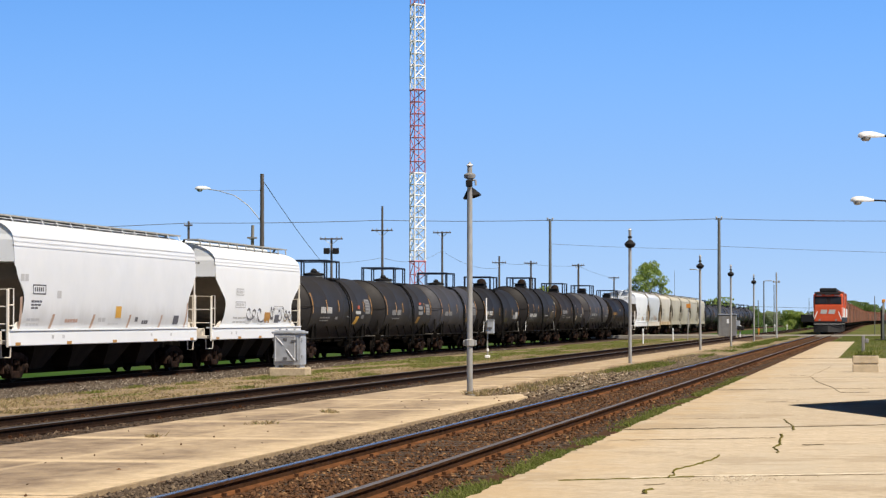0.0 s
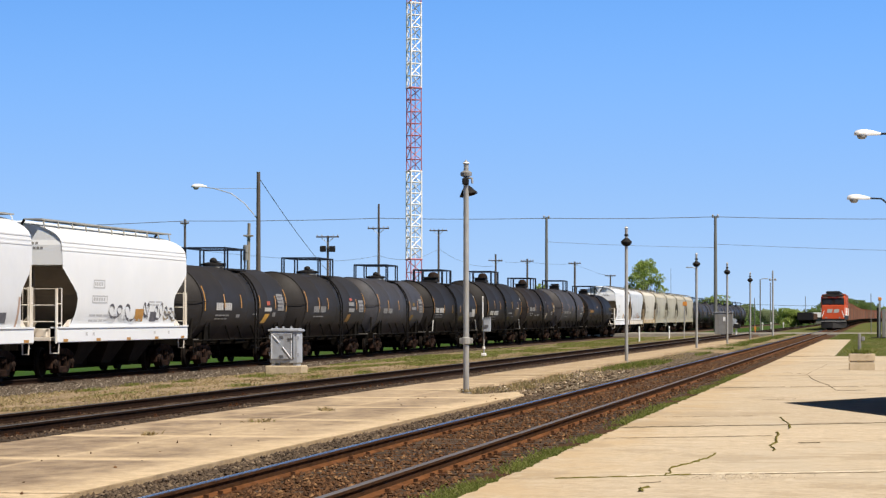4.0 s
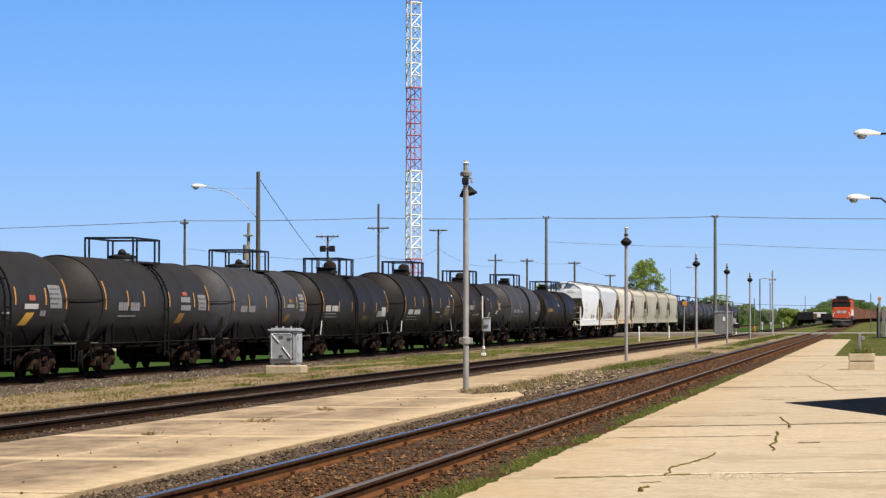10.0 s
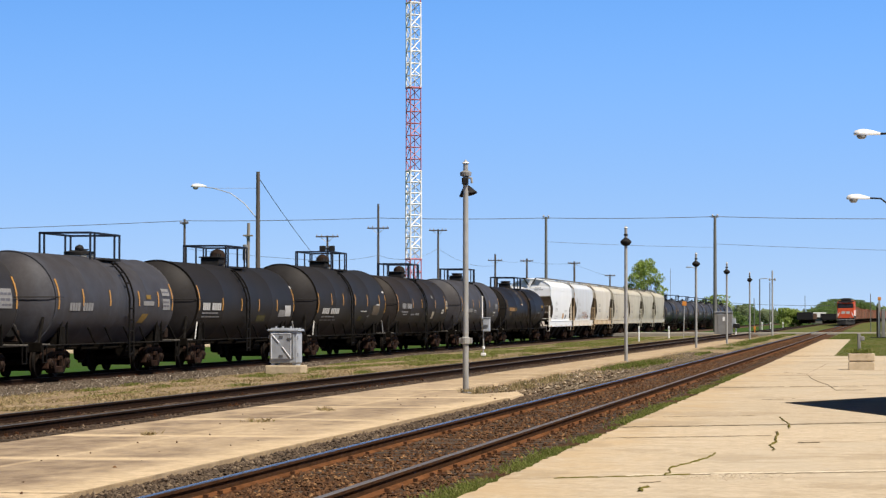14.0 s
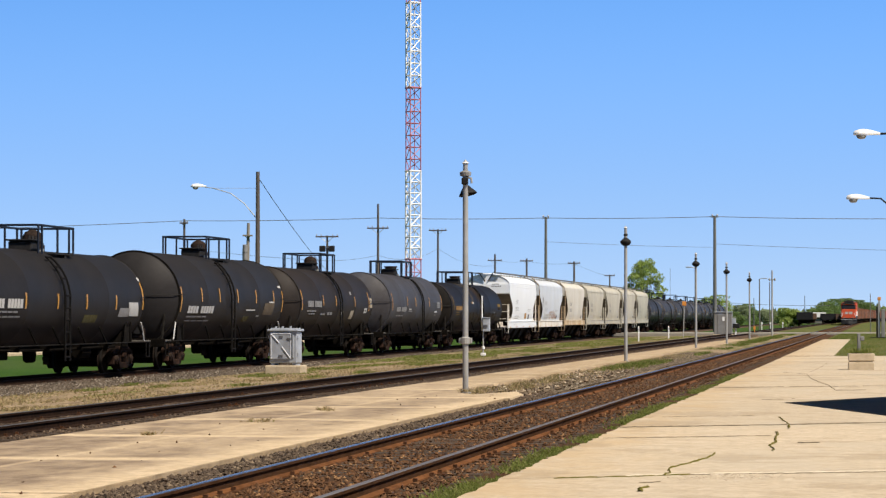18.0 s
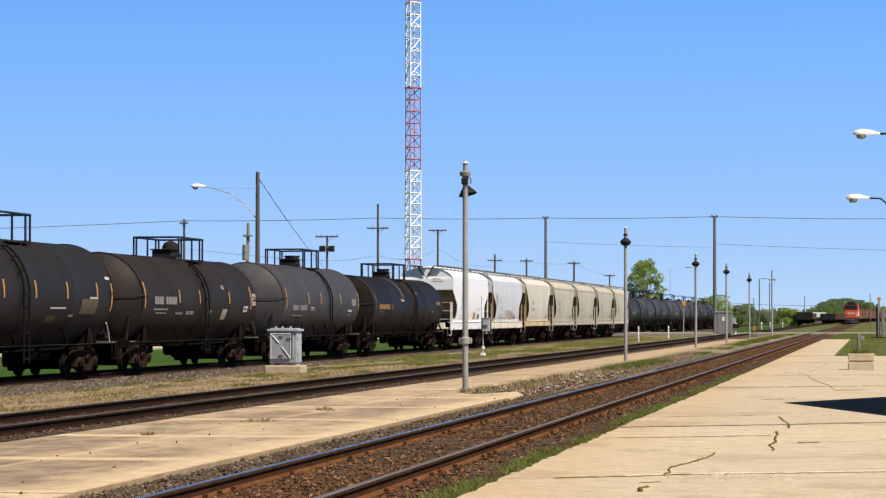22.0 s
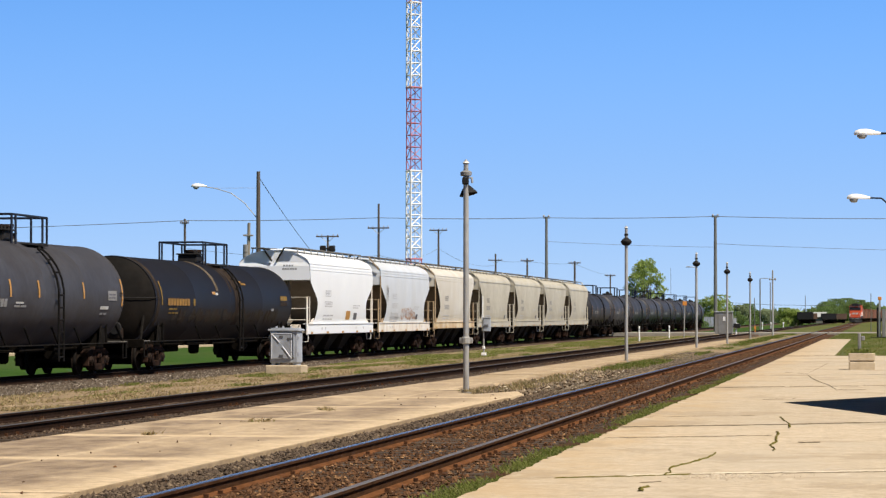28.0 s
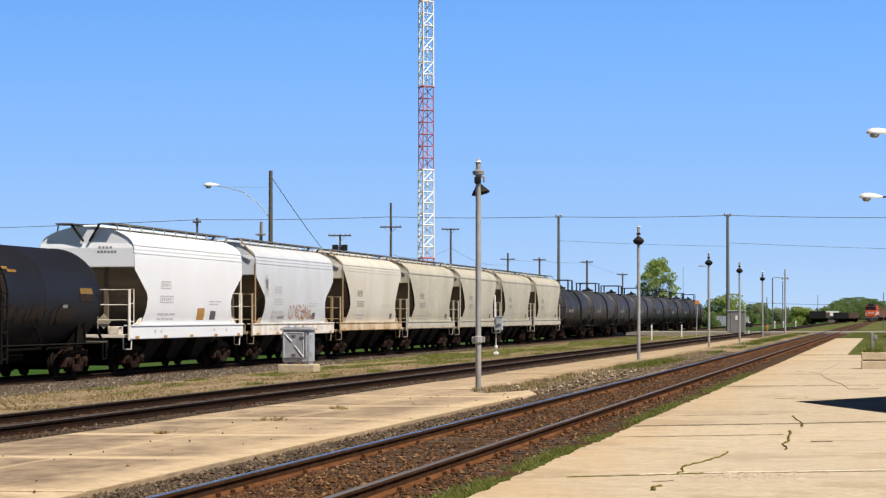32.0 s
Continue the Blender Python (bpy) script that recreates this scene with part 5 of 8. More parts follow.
        bx(b, -0.42, 0.42, hatch - 1.08, hatch - 0.04, zt + 0.26, zt + 0.31, 0.015)
        for u in (-0.9, -0.56, -0.22):
            rod(b, (0.25, hatch + u, zt + 0.3), (0.25, hatch + u, zt + 0.42), 0.05, 0.03, 7)
    else:
        lathe(b, [(zt - 0.10, 0.40), (zt + 0.05, 0.40), (zt + 0.05, 0.50), (zt + 0.13, 0.50), (zt + 0.15, 0.42), (zt + 0.19, 0.20), (zt + 0.20, 0.02)], "z", (0, hatch - 0.1, 0), 16)
    part("manway", b, "dark_iron", c)
    part("gasket_ring", lathe(BM(), [(zt - 0.04, 0.46), (zt + 0.03, 0.47), (zt + 0.04, 0.40)], "z", (0, hatch - 0.1, 0), 16), "roof_walk", c, "pale worn rim under the manway", True)
    b = BM()
    if dome == "flat":
        lathe(b, [(zt - 0.10, 0.36), (zt + 0.12, 0.37), (zt + 0.14, 0.30), (zt + 0.38, 0.30), (zt + 0.39, 0.35), (zt + 0.46, 0.35), (zt + 0.47, 0.01)], "z", (0, hatch - 0.05, 0), 16)
    elif dome:
        lathe(b, [(zt - 0.10, 0.36), (zt + 0.16, 0.37), (zt + 0.18, 0.31), (zt + 0.44, 0.30), (zt + 0.56, 0.22), (zt + 0.62, 0.08), (zt + 0.625, 0.01)], "z", (0, hatch + 0.30, 0), 16)
    else:
        lathe(b, [(zt + 0.18, 0.14), (zt + 0.26, 0.15), (zt + 0.33, 0.11), (zt + 0.37, 0.02)], "z", (0, hatch - 0.1, 0), 10)
    part("valve_housing", b, "valve_rust" if dome else "dark_iron", c, "brown valve bonnet" if dome else "", True)
    for u in ((0.72,) if dome else (-0.35, 0.18)):
        b = BM()
        rod(b, (0.12, hatch + u, zt - 0.05), (0.12, hatch + u, zt + 0.20), 0.05, 0.05, 8)
        rod(b, (0.12, hatch + u, zt + 0.20), (0.12, hatch + u, zt + 0.23), 0.11, 0.11, 8)
        part("valve", b, "dark_iron", c)
    W = 0.82
    for s in (-1, 1):
        b = BM()
        bx(b, s * W - s * 0.40, s * W + s * 0.03, hatch - L * 0.1, hatch + L + 0.08, zt - 0.14, zt - 0.09, 0.01)
        bx(b, s * W - s * 0.05, s * W, hatch + 0.9, hatch + 1.15, zt - 0.45, zt - 0.12)
        part("walkway", b, "dark_iron", c, "dark grated walkway")
    part("walkway_end", bx(BM(), -W, W, hatch + L - 0.42, hatch + L + 0.06, zt - 0.085, zt - 0.05, 0.01), "dark_iron", c)
    for s in (-1, 1):
        part("handrail", rod(BM(), (s * W, hatch - L, zt + 0.70), (s * W, hatch + L, zt + 0.70), 0.035, seg=6), "rail_navy", c)
        part("handrail", rod(BM(), (-W, hatch + s * L, zt + 0.70), (W, hatch + s * L, zt + 0.70), 0.035, seg=6), "rail_navy", c)
        for y in ((-L, -L + 0.38, 0.15, L - 0.45, L) if dome else (-L, -L + 0.5, L - 0.62, L)):
            if "post" not in PROTO:
                o = part("post", rod(BM(), (0, 0, -0.14), (0, 0, 0.72), 0.036, seg=6), "rail_navy", c)
                PROTO["post"] = o.data
            else:
                o = new("post", PROTO["post"])
                o.parent = c
            o.location = (s * W, hatch + y, zt)
    # ladders that follow the shell
    rw = 0.25
    for s in (-1, 1):
        pts = [(r + 0.11, 0.50), (r + 0.11, zc + 0.15)]
        for k in range(1, 7):
            a = 0.15 + k * 0.125
            pts.append(((r + 0.11) * math.cos(a), zc + (r + 0.11) * math.sin(a)))
        stile = [(s * x, lad - rw, z) for x, z in pts] + [(s * x, lad + rw, z) for x, z in pts[::-1]]
        o = part("ladder", path_rod(BM(), stile, 0.034, 5), "grimy_iron", c)
        spots = [(r + 0.11, 0.62 + 0.36 * k) for k in range(int((zc + 0.1 - 0.6) / 0.36) + 1)] + pts[3::2]
        for x, z in spots:
            if "tank_rung" not in PROTO:
                g = part("rung", rod(BM(), (0, -rw, 0), (0, rw, 0), 0.030, seg=5), "grimy_iron", o)
                PROTO["tank_rung"] = g.data
            else:
                g = new("rung", PROTO["tank_rung"])
                g.parent = o
            g.location = (s * x, lad, z)
    # underframe
    e = half + 1.25
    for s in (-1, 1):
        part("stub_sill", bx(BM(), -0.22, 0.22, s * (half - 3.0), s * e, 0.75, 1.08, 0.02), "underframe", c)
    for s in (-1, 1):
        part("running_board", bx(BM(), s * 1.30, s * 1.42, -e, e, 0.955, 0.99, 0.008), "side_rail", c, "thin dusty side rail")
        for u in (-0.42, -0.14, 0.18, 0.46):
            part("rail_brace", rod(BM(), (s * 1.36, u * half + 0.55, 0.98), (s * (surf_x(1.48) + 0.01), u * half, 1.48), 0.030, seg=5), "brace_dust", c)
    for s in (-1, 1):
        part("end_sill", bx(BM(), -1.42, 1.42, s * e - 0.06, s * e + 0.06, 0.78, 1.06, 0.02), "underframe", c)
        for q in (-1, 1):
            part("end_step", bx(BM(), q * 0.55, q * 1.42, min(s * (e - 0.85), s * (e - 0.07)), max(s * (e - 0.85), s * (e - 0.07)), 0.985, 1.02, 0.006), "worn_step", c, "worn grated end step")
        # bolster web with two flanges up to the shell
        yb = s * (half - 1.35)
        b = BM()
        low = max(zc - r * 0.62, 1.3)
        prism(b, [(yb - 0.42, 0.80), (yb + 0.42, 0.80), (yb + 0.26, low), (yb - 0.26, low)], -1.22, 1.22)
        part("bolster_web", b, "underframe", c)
        for q in (-1, 1):
            part("web_plate", prism(BM(), [(yb - 0.40, 1.0), (yb + 0.40, 1.0), (yb + 0.20, zc - 0.42), (yb - 0.20, zc - 0.42)], q * 1.24, q * 1.27), "brace_dust", c, "dusty grey bolster plate")
            for d_ in (-1, 1):
                part("flange", rod(BM(), (q * 1.30, yb + d_ * 0.42, 0.98), (q * 1.33, yb + d_ * 0.20, zc - 0.34), 0.040, seg=5), "brace_dust", c)
        for q in (-1, 1):
            part("head_brace", rod(BM(), (q * 1.28, s * (e - 0.12), 1.0), (q * 1.12, s * (half + 0.10), zc - 0.42), 0.045, seg=6), "brace_dust", c)
        # rail bent round the head
        pts = []
        zr_ = zc + 0.12
        for d_ in (-0.55, -0.1, 0.05, 0.16, 0.30, 0.45, 0.58, 0.66):
            rad = r if d_ < 0 else head(d_)
            pts.append((rad + 0.05, s * (half + d_ + (0.05 if d_ > 0.1 else 0))))
        full = [(x, y, zr_) for x, y in pts] + [(-x, y, zr_) for x, y in pts[::-1]]
        part("head_handrail", path_rod(BM(), full, 0.016, 5), "dark_iron", c, "thin handrail bent round the head")
        if spec.get("white_grabs"):
            for q in (-1, 1):
                part("grab_iron", path_rod(BM(), [(q * 1.44, s * (half - 0.15), 1.62), (q * 1.45, s * (half + 0.08), 1.30), (q * 1.45, s * (half + 0.20), 1.02)], 0.024, 6), "letter", c, "pale painted grab iron")
        for q in (-1, 1):
            part("stirrup", path_rod(BM(), [(q * 1.40, s * (e - 0.55), 0.96), (q * 1.40, s * (e - 0.55), 0.48), (q * 1.40, s * (e - 0.15), 0.48), (q * 1.40, s * (e - 0.15), 0.96)], 0.026, 5), "grimy_iron", c)
        coupler(c, s * e, s)
        truck(c, yb, spin)
    # hand brake on the leading end
    part("brake_housing", bx(BM(), 0.15, 0.62, -half - 1.02, -half - 0.78, 1.06, 1.42, 0.04), "valve_rust", c, "rusty hand-brake housing")
    part("brake_wheel", lathe(BM(), [(-half - 1.10, 0.20), (-half - 1.07, 0.235), (-half - 1.04, 0.20)], "y", (0.40, 0, 1.42), 14), "dark_iron", c, "brake wheel")
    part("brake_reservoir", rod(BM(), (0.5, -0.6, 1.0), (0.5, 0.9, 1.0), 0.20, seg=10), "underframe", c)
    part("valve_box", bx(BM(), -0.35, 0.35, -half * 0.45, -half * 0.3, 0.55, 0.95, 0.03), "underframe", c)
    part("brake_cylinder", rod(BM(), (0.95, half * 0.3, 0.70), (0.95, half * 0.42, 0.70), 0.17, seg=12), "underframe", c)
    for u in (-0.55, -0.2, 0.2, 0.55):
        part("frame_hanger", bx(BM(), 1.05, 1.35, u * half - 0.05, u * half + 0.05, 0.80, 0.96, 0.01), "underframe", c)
    # Dark slab for brake gear and the deep shade under the tank.
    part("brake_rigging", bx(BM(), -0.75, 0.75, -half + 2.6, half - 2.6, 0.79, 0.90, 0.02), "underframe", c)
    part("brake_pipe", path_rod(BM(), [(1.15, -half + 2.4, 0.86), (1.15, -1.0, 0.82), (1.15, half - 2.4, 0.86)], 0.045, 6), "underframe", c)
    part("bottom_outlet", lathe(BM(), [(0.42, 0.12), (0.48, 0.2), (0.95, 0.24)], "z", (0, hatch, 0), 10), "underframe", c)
    return c


def hopper_car(label, half, paint, sill, trim, seed, top=4.80, cut=2.0, spec=None, spin=True, bays=3):
    """half: from the middle to the end of the side sill; cut: how far the end sheets cut into the side."""
    spec = spec or {}
    c = thing("hopper_car", pose(0, 0, 0), label, "hopper car", "freight train cars")
    high = paint in ("hop_tan", "hop_beige")
    up_ = [(z, w, half - 0.30) for z, w in ((3.62, 1.565), (3.95, 1.54), (4.10, 1.505), (4.20, 1.44), (4.29, 1.345), (4.38, 1.20), (4.46, 1.03), (4.53, 0.82), (4.59, 0.58), (4.63, 0.30))]
    if high:
        # tan cars: one bowed edge from the sill to the eaves
        low_ = [(1.42, 1.40, half - 1.30), (1.66, 1.46, half - 1.44), (1.90, 1.51, half - 1.66), (2.12, 1.535, half - 1.96), (2.32, 1.55, half - 2.05), (2.60, 1.56, half - 1.92), (2.93, 1.57, half - 1.58), (3.40, 1.57, half - 0.96), (3.70, 1.565, half - 0.52), (3.86, 1.55, half - 0.32)]
        up_ = up_[1:]
        zs = 3.46
    else:
        low_ = [(1.42, 1.40, half - cut * 0.72), (1.62, 1.46, half - cut * 0.79), (1.86, 1.51, half - cut * 0.90), (2.12, 1.535, half - cut * 0.98), (2.36, 1.55, half - cut * 1.0), (2.56, 1.56, half - cut * 0.92), (2.98, 1.57, half - cut * 0.46), (3.20, 1.57, half - 0.46), (3.26, 1.57, half - 0.32)]
        zs = 3.36
    lev = low_ + up_
    lev = [(z if z < 2 else 2 + (z - 2) * (top - 0.17 - 2) / 2.63, w, l) for z, w, l in lev]
    zs = 2 + (zs - 2) * (top - 0.17 - 2) / 2.63
    b = BM()
    n = 10
    for s in (1, -1):
        rows = []
        for z, w, l in lev:
            rows.append([b.verts.new((s * w, -l + 2 * l * i / n, z)) for i in range(n + 1)])
        for ra, rb in zip(rows, rows[1:]):
            for i in range(n):
                b.faces.new((ra[i], ra[i + 1], rb[i + 1], rb[i]))
        if s > 0:
            tops = rows[-1]
        else:
            for i in range(n):
                b.faces.new((tops[i], tops[i + 1], rows[-1][i + 1], rows[-1][i]))
    bmesh.ops.remove_doubles(b, verts=b.verts, dist=0.001)
    bmesh.ops.recalc_face_normals(b, faces=b.faces)
    part("body", b, paint, c, "", True)
    upper = [(z, w, half - 0.31 - (0.03 if z > 4.0 else 0.0)) for z, w in [(zs, 1.56)] + [(z, w) for z, w, l in lev if l > half - 0.45 and z > zs + 0.02]]
    for e in (-1, 1):
        # upper end panel with the soffit under it
        b = BM()
        va = [b.verts.new((-w + 0.004, e * l, z)) for z, w, l in upper]
        vb = [b.verts.new((w - 0.004, e * l, z)) for z, w, l in upper]
        for i in range(len(upper) - 1):
            b.faces.new((va[i], vb[i], vb[i + 1], va[i + 1]))
        z_, y_, d_ = upper[0][0], upper[0][2], 0.34 if high else 0.45
        b.faces.new([va[0], vb[0], b.verts.new((1.54, e * (y_ - d_), z_ - 0.03)), b.verts.new((-1.54, e * (y_ - d_), z_ - 0.03))])
        bmesh.ops.recalc_face_normals(b, faces=b.faces)
        part("end_panel", b, paint if paint != "hop_white_sooty" else "hop_white", c, "upper end panel")
        ye = lambda z, e=e: e * (next((la + (lb - la) * (z - za) / (zb - za) for (za, _, la), (zb, _, lb) in zip(upper, upper[1:]) if za <= z <= zb), half) + 0.006)
        b = BM()
        for z0, h_, xs in ((3.93, 0.075, (0.38, 0.50, 0.62, 0.74)), (3.79, 0.075, (0.34, 0.45, 0.56, 0.67, 0.78, 0.89))):
            for x in xs:
                b.faces.new([b.verts.new(p) for p in ((x, ye(z0), z0), (x + 0.08, ye(z0), z0), (x + 0.08, ye(z0 + h_), z0 + h_), (x, ye(z0 + h_), z0 + h_))])
        if not high:
            tagged(part("stencil", b, "letter_dim", c), kind="stuff")
        b = BM()
        pts = [(zs - 0.04, half - 0.62), (2.9, half - cut * 0.62), (2.45, half - cut * 1.05), (1.9, half - cut * 1.35), (1.2, half - cut * 1.8)] if not high else [(zs, half - 0.44), (3.3, half - 0.98), (2.75, half - 1.5), (2.3, half - 1.9), (1.7, half - 2.7), (1.2, half - 3.4)]
        wide = lambda z: 1.53 if z > 2.4 else 1.34 + 0.14 * (z - 1.2)
        va = [b.verts.new((-wide(z), e * l, z)) for z, l in pts]
        vb = [b.verts.new((wide(z), e * l, z)) for z, l in pts]
        for i in range(len(pts) - 1):
            b.faces.new((va[i], vb[i], vb[i + 1], va[i + 1]))
        part("slope_sheet", b, "slope", c, "dark brown sloping end sheet")
        for q in (-0.55, 0.55):
            part("end_post", bx(BM(), q - 0.06, q + 0.06, min(e * (half - 0.75), e * (half - 0.6)), max(e * (half - 0.75), e * (half - 0.6)), 1.45, zs - 0.02), "slope", c)
        part("end_platform", bx(BM(), -1.30, 1.30, min(e * (half - 2.2), e * half), max(e * (half - 2.2), e * half), 1.10, 1.20, 0.01), trim, c, "end deck")
        for q in (-1, 1):
            # gusset between the sill and the slope sheet
            g0, g1, g2, g3 = (0.40, 0.755, 0.84, 0.64) if not high else (0.33, 0.67, 0.75, 0.50)
            part("gusset", prism(BM(), [(e * (half - cut * g0), 1.52), (e * (half - cut * g1), 1.52), (e * (half - cut * g2), 1.74), (e * (half - cut * g3), 1.70)], q * 1.43, q * 1.45), trim, c, "pale corner gusset")
            part("brake_box" if q > 0 else "tool_box", bx(BM(), min(q * 0.62, q * 1.02), max(q * 0.62, q * 1.02), min(e * (half - 0.95), e * (half - 0.55)), max(e * (half - 0.95), e * (half - 0.55)), 1.201, 1.46, 0.02), trim, c)
    # eave rails
    for s in (-1, 1):
        for z in ((3.78, 3.90, 4.03) if paint != "hop_tan" else (3.92,)):
            zz = 2 + (z - 2) * (top - 0.17 - 2) / 2.63
            out = 1.57 if paint == "hop_tan" else 1.566 - max(0.0, z - 3.78) * 0.115
            part("eave_rail", bx(BM(), s * 1.50, s * out, -half + 0.31, half - 0.31, zz, zz + (0.06 if paint == "hop_tan" else 0.035)), paint, c)
        z0 = 1.05 if not high else 1.14
        b = BM()
        bx(b, s * 1.42, s * 1.54, -half, half, z0, 1.47, 0.02)
        bx(b, s * 1.30, s * 1.57, -half, half, 1.47, 1.515)
        part("side_sill", b, sill, c)
    # roof walk on brackets, hatch covers
    zr = top - (0.29 if cut < 1.5 else 0.22)
    for s in (-1, 1):
        part("roof_walk", bx(BM(), s * 0.46, s * 0.98, -half + 0.12, half - 0.12, zr + 0.12, zr + 0.16), "roof_walk" if top > 4.84 or seed == 22 else "roof_walk_dark", c, "grated roof walk")
        nb = int(half * 1.4) if spin else 6
        for i in range(nb):
            y = -half + 0.4 + i * (2 * half - 0.8) / (nb - 1)
            key = "bracket" if cut > 1.5 else "long_bracket"
            if key not in PROTO:
                foot = [(0.99, 0.01, -0.10)] if cut > 1.5 else [(1.05, 0.02, -0.08), (1.24, 0.04, -0.21), (1.36, 0.05, -0.32)]
                o = part("walk_bracket", path_rod(BM(), [(0.95, 0, 0.13)] + foot, 0.025 if cut > 1.5 else 0.018, 5), "roof_walk" if cut > 1.5 else "hop_white", c)
                PROTO[key] = o.data
            else:
                o = new("walk_bracket", PROTO[key])
                o.parent = c
            o.matrix_basis = pose(0, y, zr, 0, 0, 0 if s > 0 else 180)
    for k in range(5 if spin else 1):
        seg = (2 * half - 1.8) / (5 if spin else 1)
        part("hatch_cover", bx(BM(), -0.32, 0.32, -half + 0.9 + seg * k + 0.03, -half + 0.9 + seg * (k + 1) - 0.03, top - 0.19, top - 0.10, 0.03), paint, c)
    for e in (-1, 1):
        for s in (-1, 1):
            if not paint.startswith("hop_white"):
                part("roof_brace", path_rod(BM(), [(s * 0.95, e * (half - 0.14), zr + 0.14), (s * 1.47, e * (half - 0.20), zr - 0.50)], 0.032, 5), trim, c)
            part("roof_brace", path_rod(BM(), [(s * 0.46, e * (half - 0.14), zr + 0.13), (s * 0.10, e * (half - 0.27), zr - 0.42)], 0.040, 5), "dark_iron", c)
        part("end_walk", bx(BM(), -0.95, 0.10, min(e * (half - 0.30), e * (half - 0.10)), max(e * (half - 0.30), e * (half - 0.10)), zr + 0.10, zr + 0.12), "dark_iron", c, "dark grated end walk")
        if e in spec.get("tall_posts", ()):
            for s in (-1, 1):
                part("side_post", bx(BM(), min(s * 1.50, s * 1.55), max(s * 1.50, s * 1.55), e * (half - 0.33) - 0.045, e * (half - 0.33) + 0.045, 1.52, zs + 0.42, 0.01), trim, c, "tall pale post from sill to eave")
        for s in (-1, 1):
            ladder(c, s * 1.50, e * (half - 0.24), 1.5, 2.64, 0.44, trim)
            cage = part("end_handrail", path_rod(BM(), [(s * 0.45, e * (half - 0.02), 1.12), (s * 0.45, e * (half - 0.02), 2.62), (s * 1.48, e * (half - 0.02), 2.62), (s * 1.48, e * (half - 0.02), 1.12)], 0.020, 6), trim, c, "end handrail frame")
            for z in (1.66, 2.14):
                part("crossbar", rod(BM(), (s * 0.45, e * (half - 0.02), z), (s * 1.48, e * (half - 0.02), z), 0.019, seg=5), trim, cage)
            part("corner_post", bx(BM(), min(s * 1.44, s * 1.50), max(s * 1.44, s * 1.50), min(e * (half - 0.03), e * (half + 0.03)), max(e * (half - 0.03), e * (half + 0.03)), 1.02, 2.62, 0.01), trim, c)
            part("stirrup", path_rod(BM(), [(s * 1.24, e * (half - 0.15), 1.10), (s * 1.25, e * (half - 0.15), 0.74), (s * 1.46, e * (half - 0.28), 0.74), (s * 1.48, e * (half - 0.28), 1.10)], 0.024, 6), trim, c, "pale step stirrup")
        d = BM()
        yy_ = e * (half - 0.10)
        ring = [(0.62 + 0.24 * math.cos(a), 1.62 + 0.24 * math.sin(a)) for a in (0, math.pi / 2, math.pi, 1.5 * math.pi)]
        fa = [d.verts.new((x, yy_ - 0.012, z)) for x, z in ring]
        fb = [d.verts.new((x, yy_ + 0.012, z)) for x, z in ring]
        d.faces.new(fa)
        d.faces.new(fb[::-1])
        for i in range(4):
            d.faces.new((fa[i], fa[(i + 1) % 4], fb[(i + 1) % 4], fb[i]))
        bmesh.ops.recalc_face_normals(d, faces=d.faces)
        part("placard", d, "placard", c, "weathered cream diamond placard")
        coupler(c, e * half, e)
        truck(c, e * (half - 1.75), spin)
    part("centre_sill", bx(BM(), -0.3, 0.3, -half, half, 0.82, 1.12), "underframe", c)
    # Added dark block filling the open space under the car in place of shade.
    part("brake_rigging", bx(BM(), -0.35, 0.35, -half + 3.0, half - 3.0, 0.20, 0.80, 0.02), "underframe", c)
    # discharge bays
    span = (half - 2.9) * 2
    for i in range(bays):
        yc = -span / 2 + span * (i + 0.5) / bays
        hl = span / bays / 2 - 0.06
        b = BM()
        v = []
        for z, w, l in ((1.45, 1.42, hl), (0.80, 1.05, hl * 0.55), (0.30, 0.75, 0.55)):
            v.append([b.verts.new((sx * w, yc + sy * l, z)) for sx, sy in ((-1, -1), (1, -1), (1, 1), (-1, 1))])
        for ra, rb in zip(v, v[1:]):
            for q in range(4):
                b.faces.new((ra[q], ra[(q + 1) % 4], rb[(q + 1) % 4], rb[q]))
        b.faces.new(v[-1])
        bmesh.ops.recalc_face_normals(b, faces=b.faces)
        bay = part("discharge_bay", b, "bay", c, "grimy brown discharge bay with shade in its colour")
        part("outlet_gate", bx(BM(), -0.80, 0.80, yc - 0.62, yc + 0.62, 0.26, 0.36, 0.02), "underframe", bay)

    # stencils
    def sx_(z):
        for (za, wa, _), (zb, wb, _) in zip(lev, lev[1:]):
            if za <= z <= zb:
                return wa + (wb - wa) * (z - za) / (zb - za) + 0.006
        return 1.56
    for y0, y1, z0, z1 in spec.get("boxes", ()):
        boxed(c, sx_, y0, y1, z0, z1, spec.get("ink", "mark"))
    for mat_, y0, y1, z, h_, n_ in spec.get("writing", ()):
        bars(c, sx_, y0, y1, z, h_, n_, mat_)
    for mat_, y0, y1, z0, z1, lean in spec.get("plates", ()):
        shell_plate(c, sx_, y0, y1, z0, z1, mat_, {"ink": "dark stencilled panel", "reflect": "amber placard", "yellow": "yellow placard", "rust_line": "rust-streaked side rib"}.get(mat_, "painted patch"), lean)
    for y0, y1, z0, z1, turns, width, mat_ in spec.get("scrawl", ()):
        scribble(c, sx_, y0, y1, z0, z1, turns, width, mat_, seed + turns)
    for i in range(5):
        y = -half + 0.75 + i * (2 * half - 1.5) / 4
        bars(c, lambda z: 1.546, y - 0.24, y + 0.24, 1.07 if not high else 1.16, 0.085, 1, "reflect", fill=1.0, name="reflector")
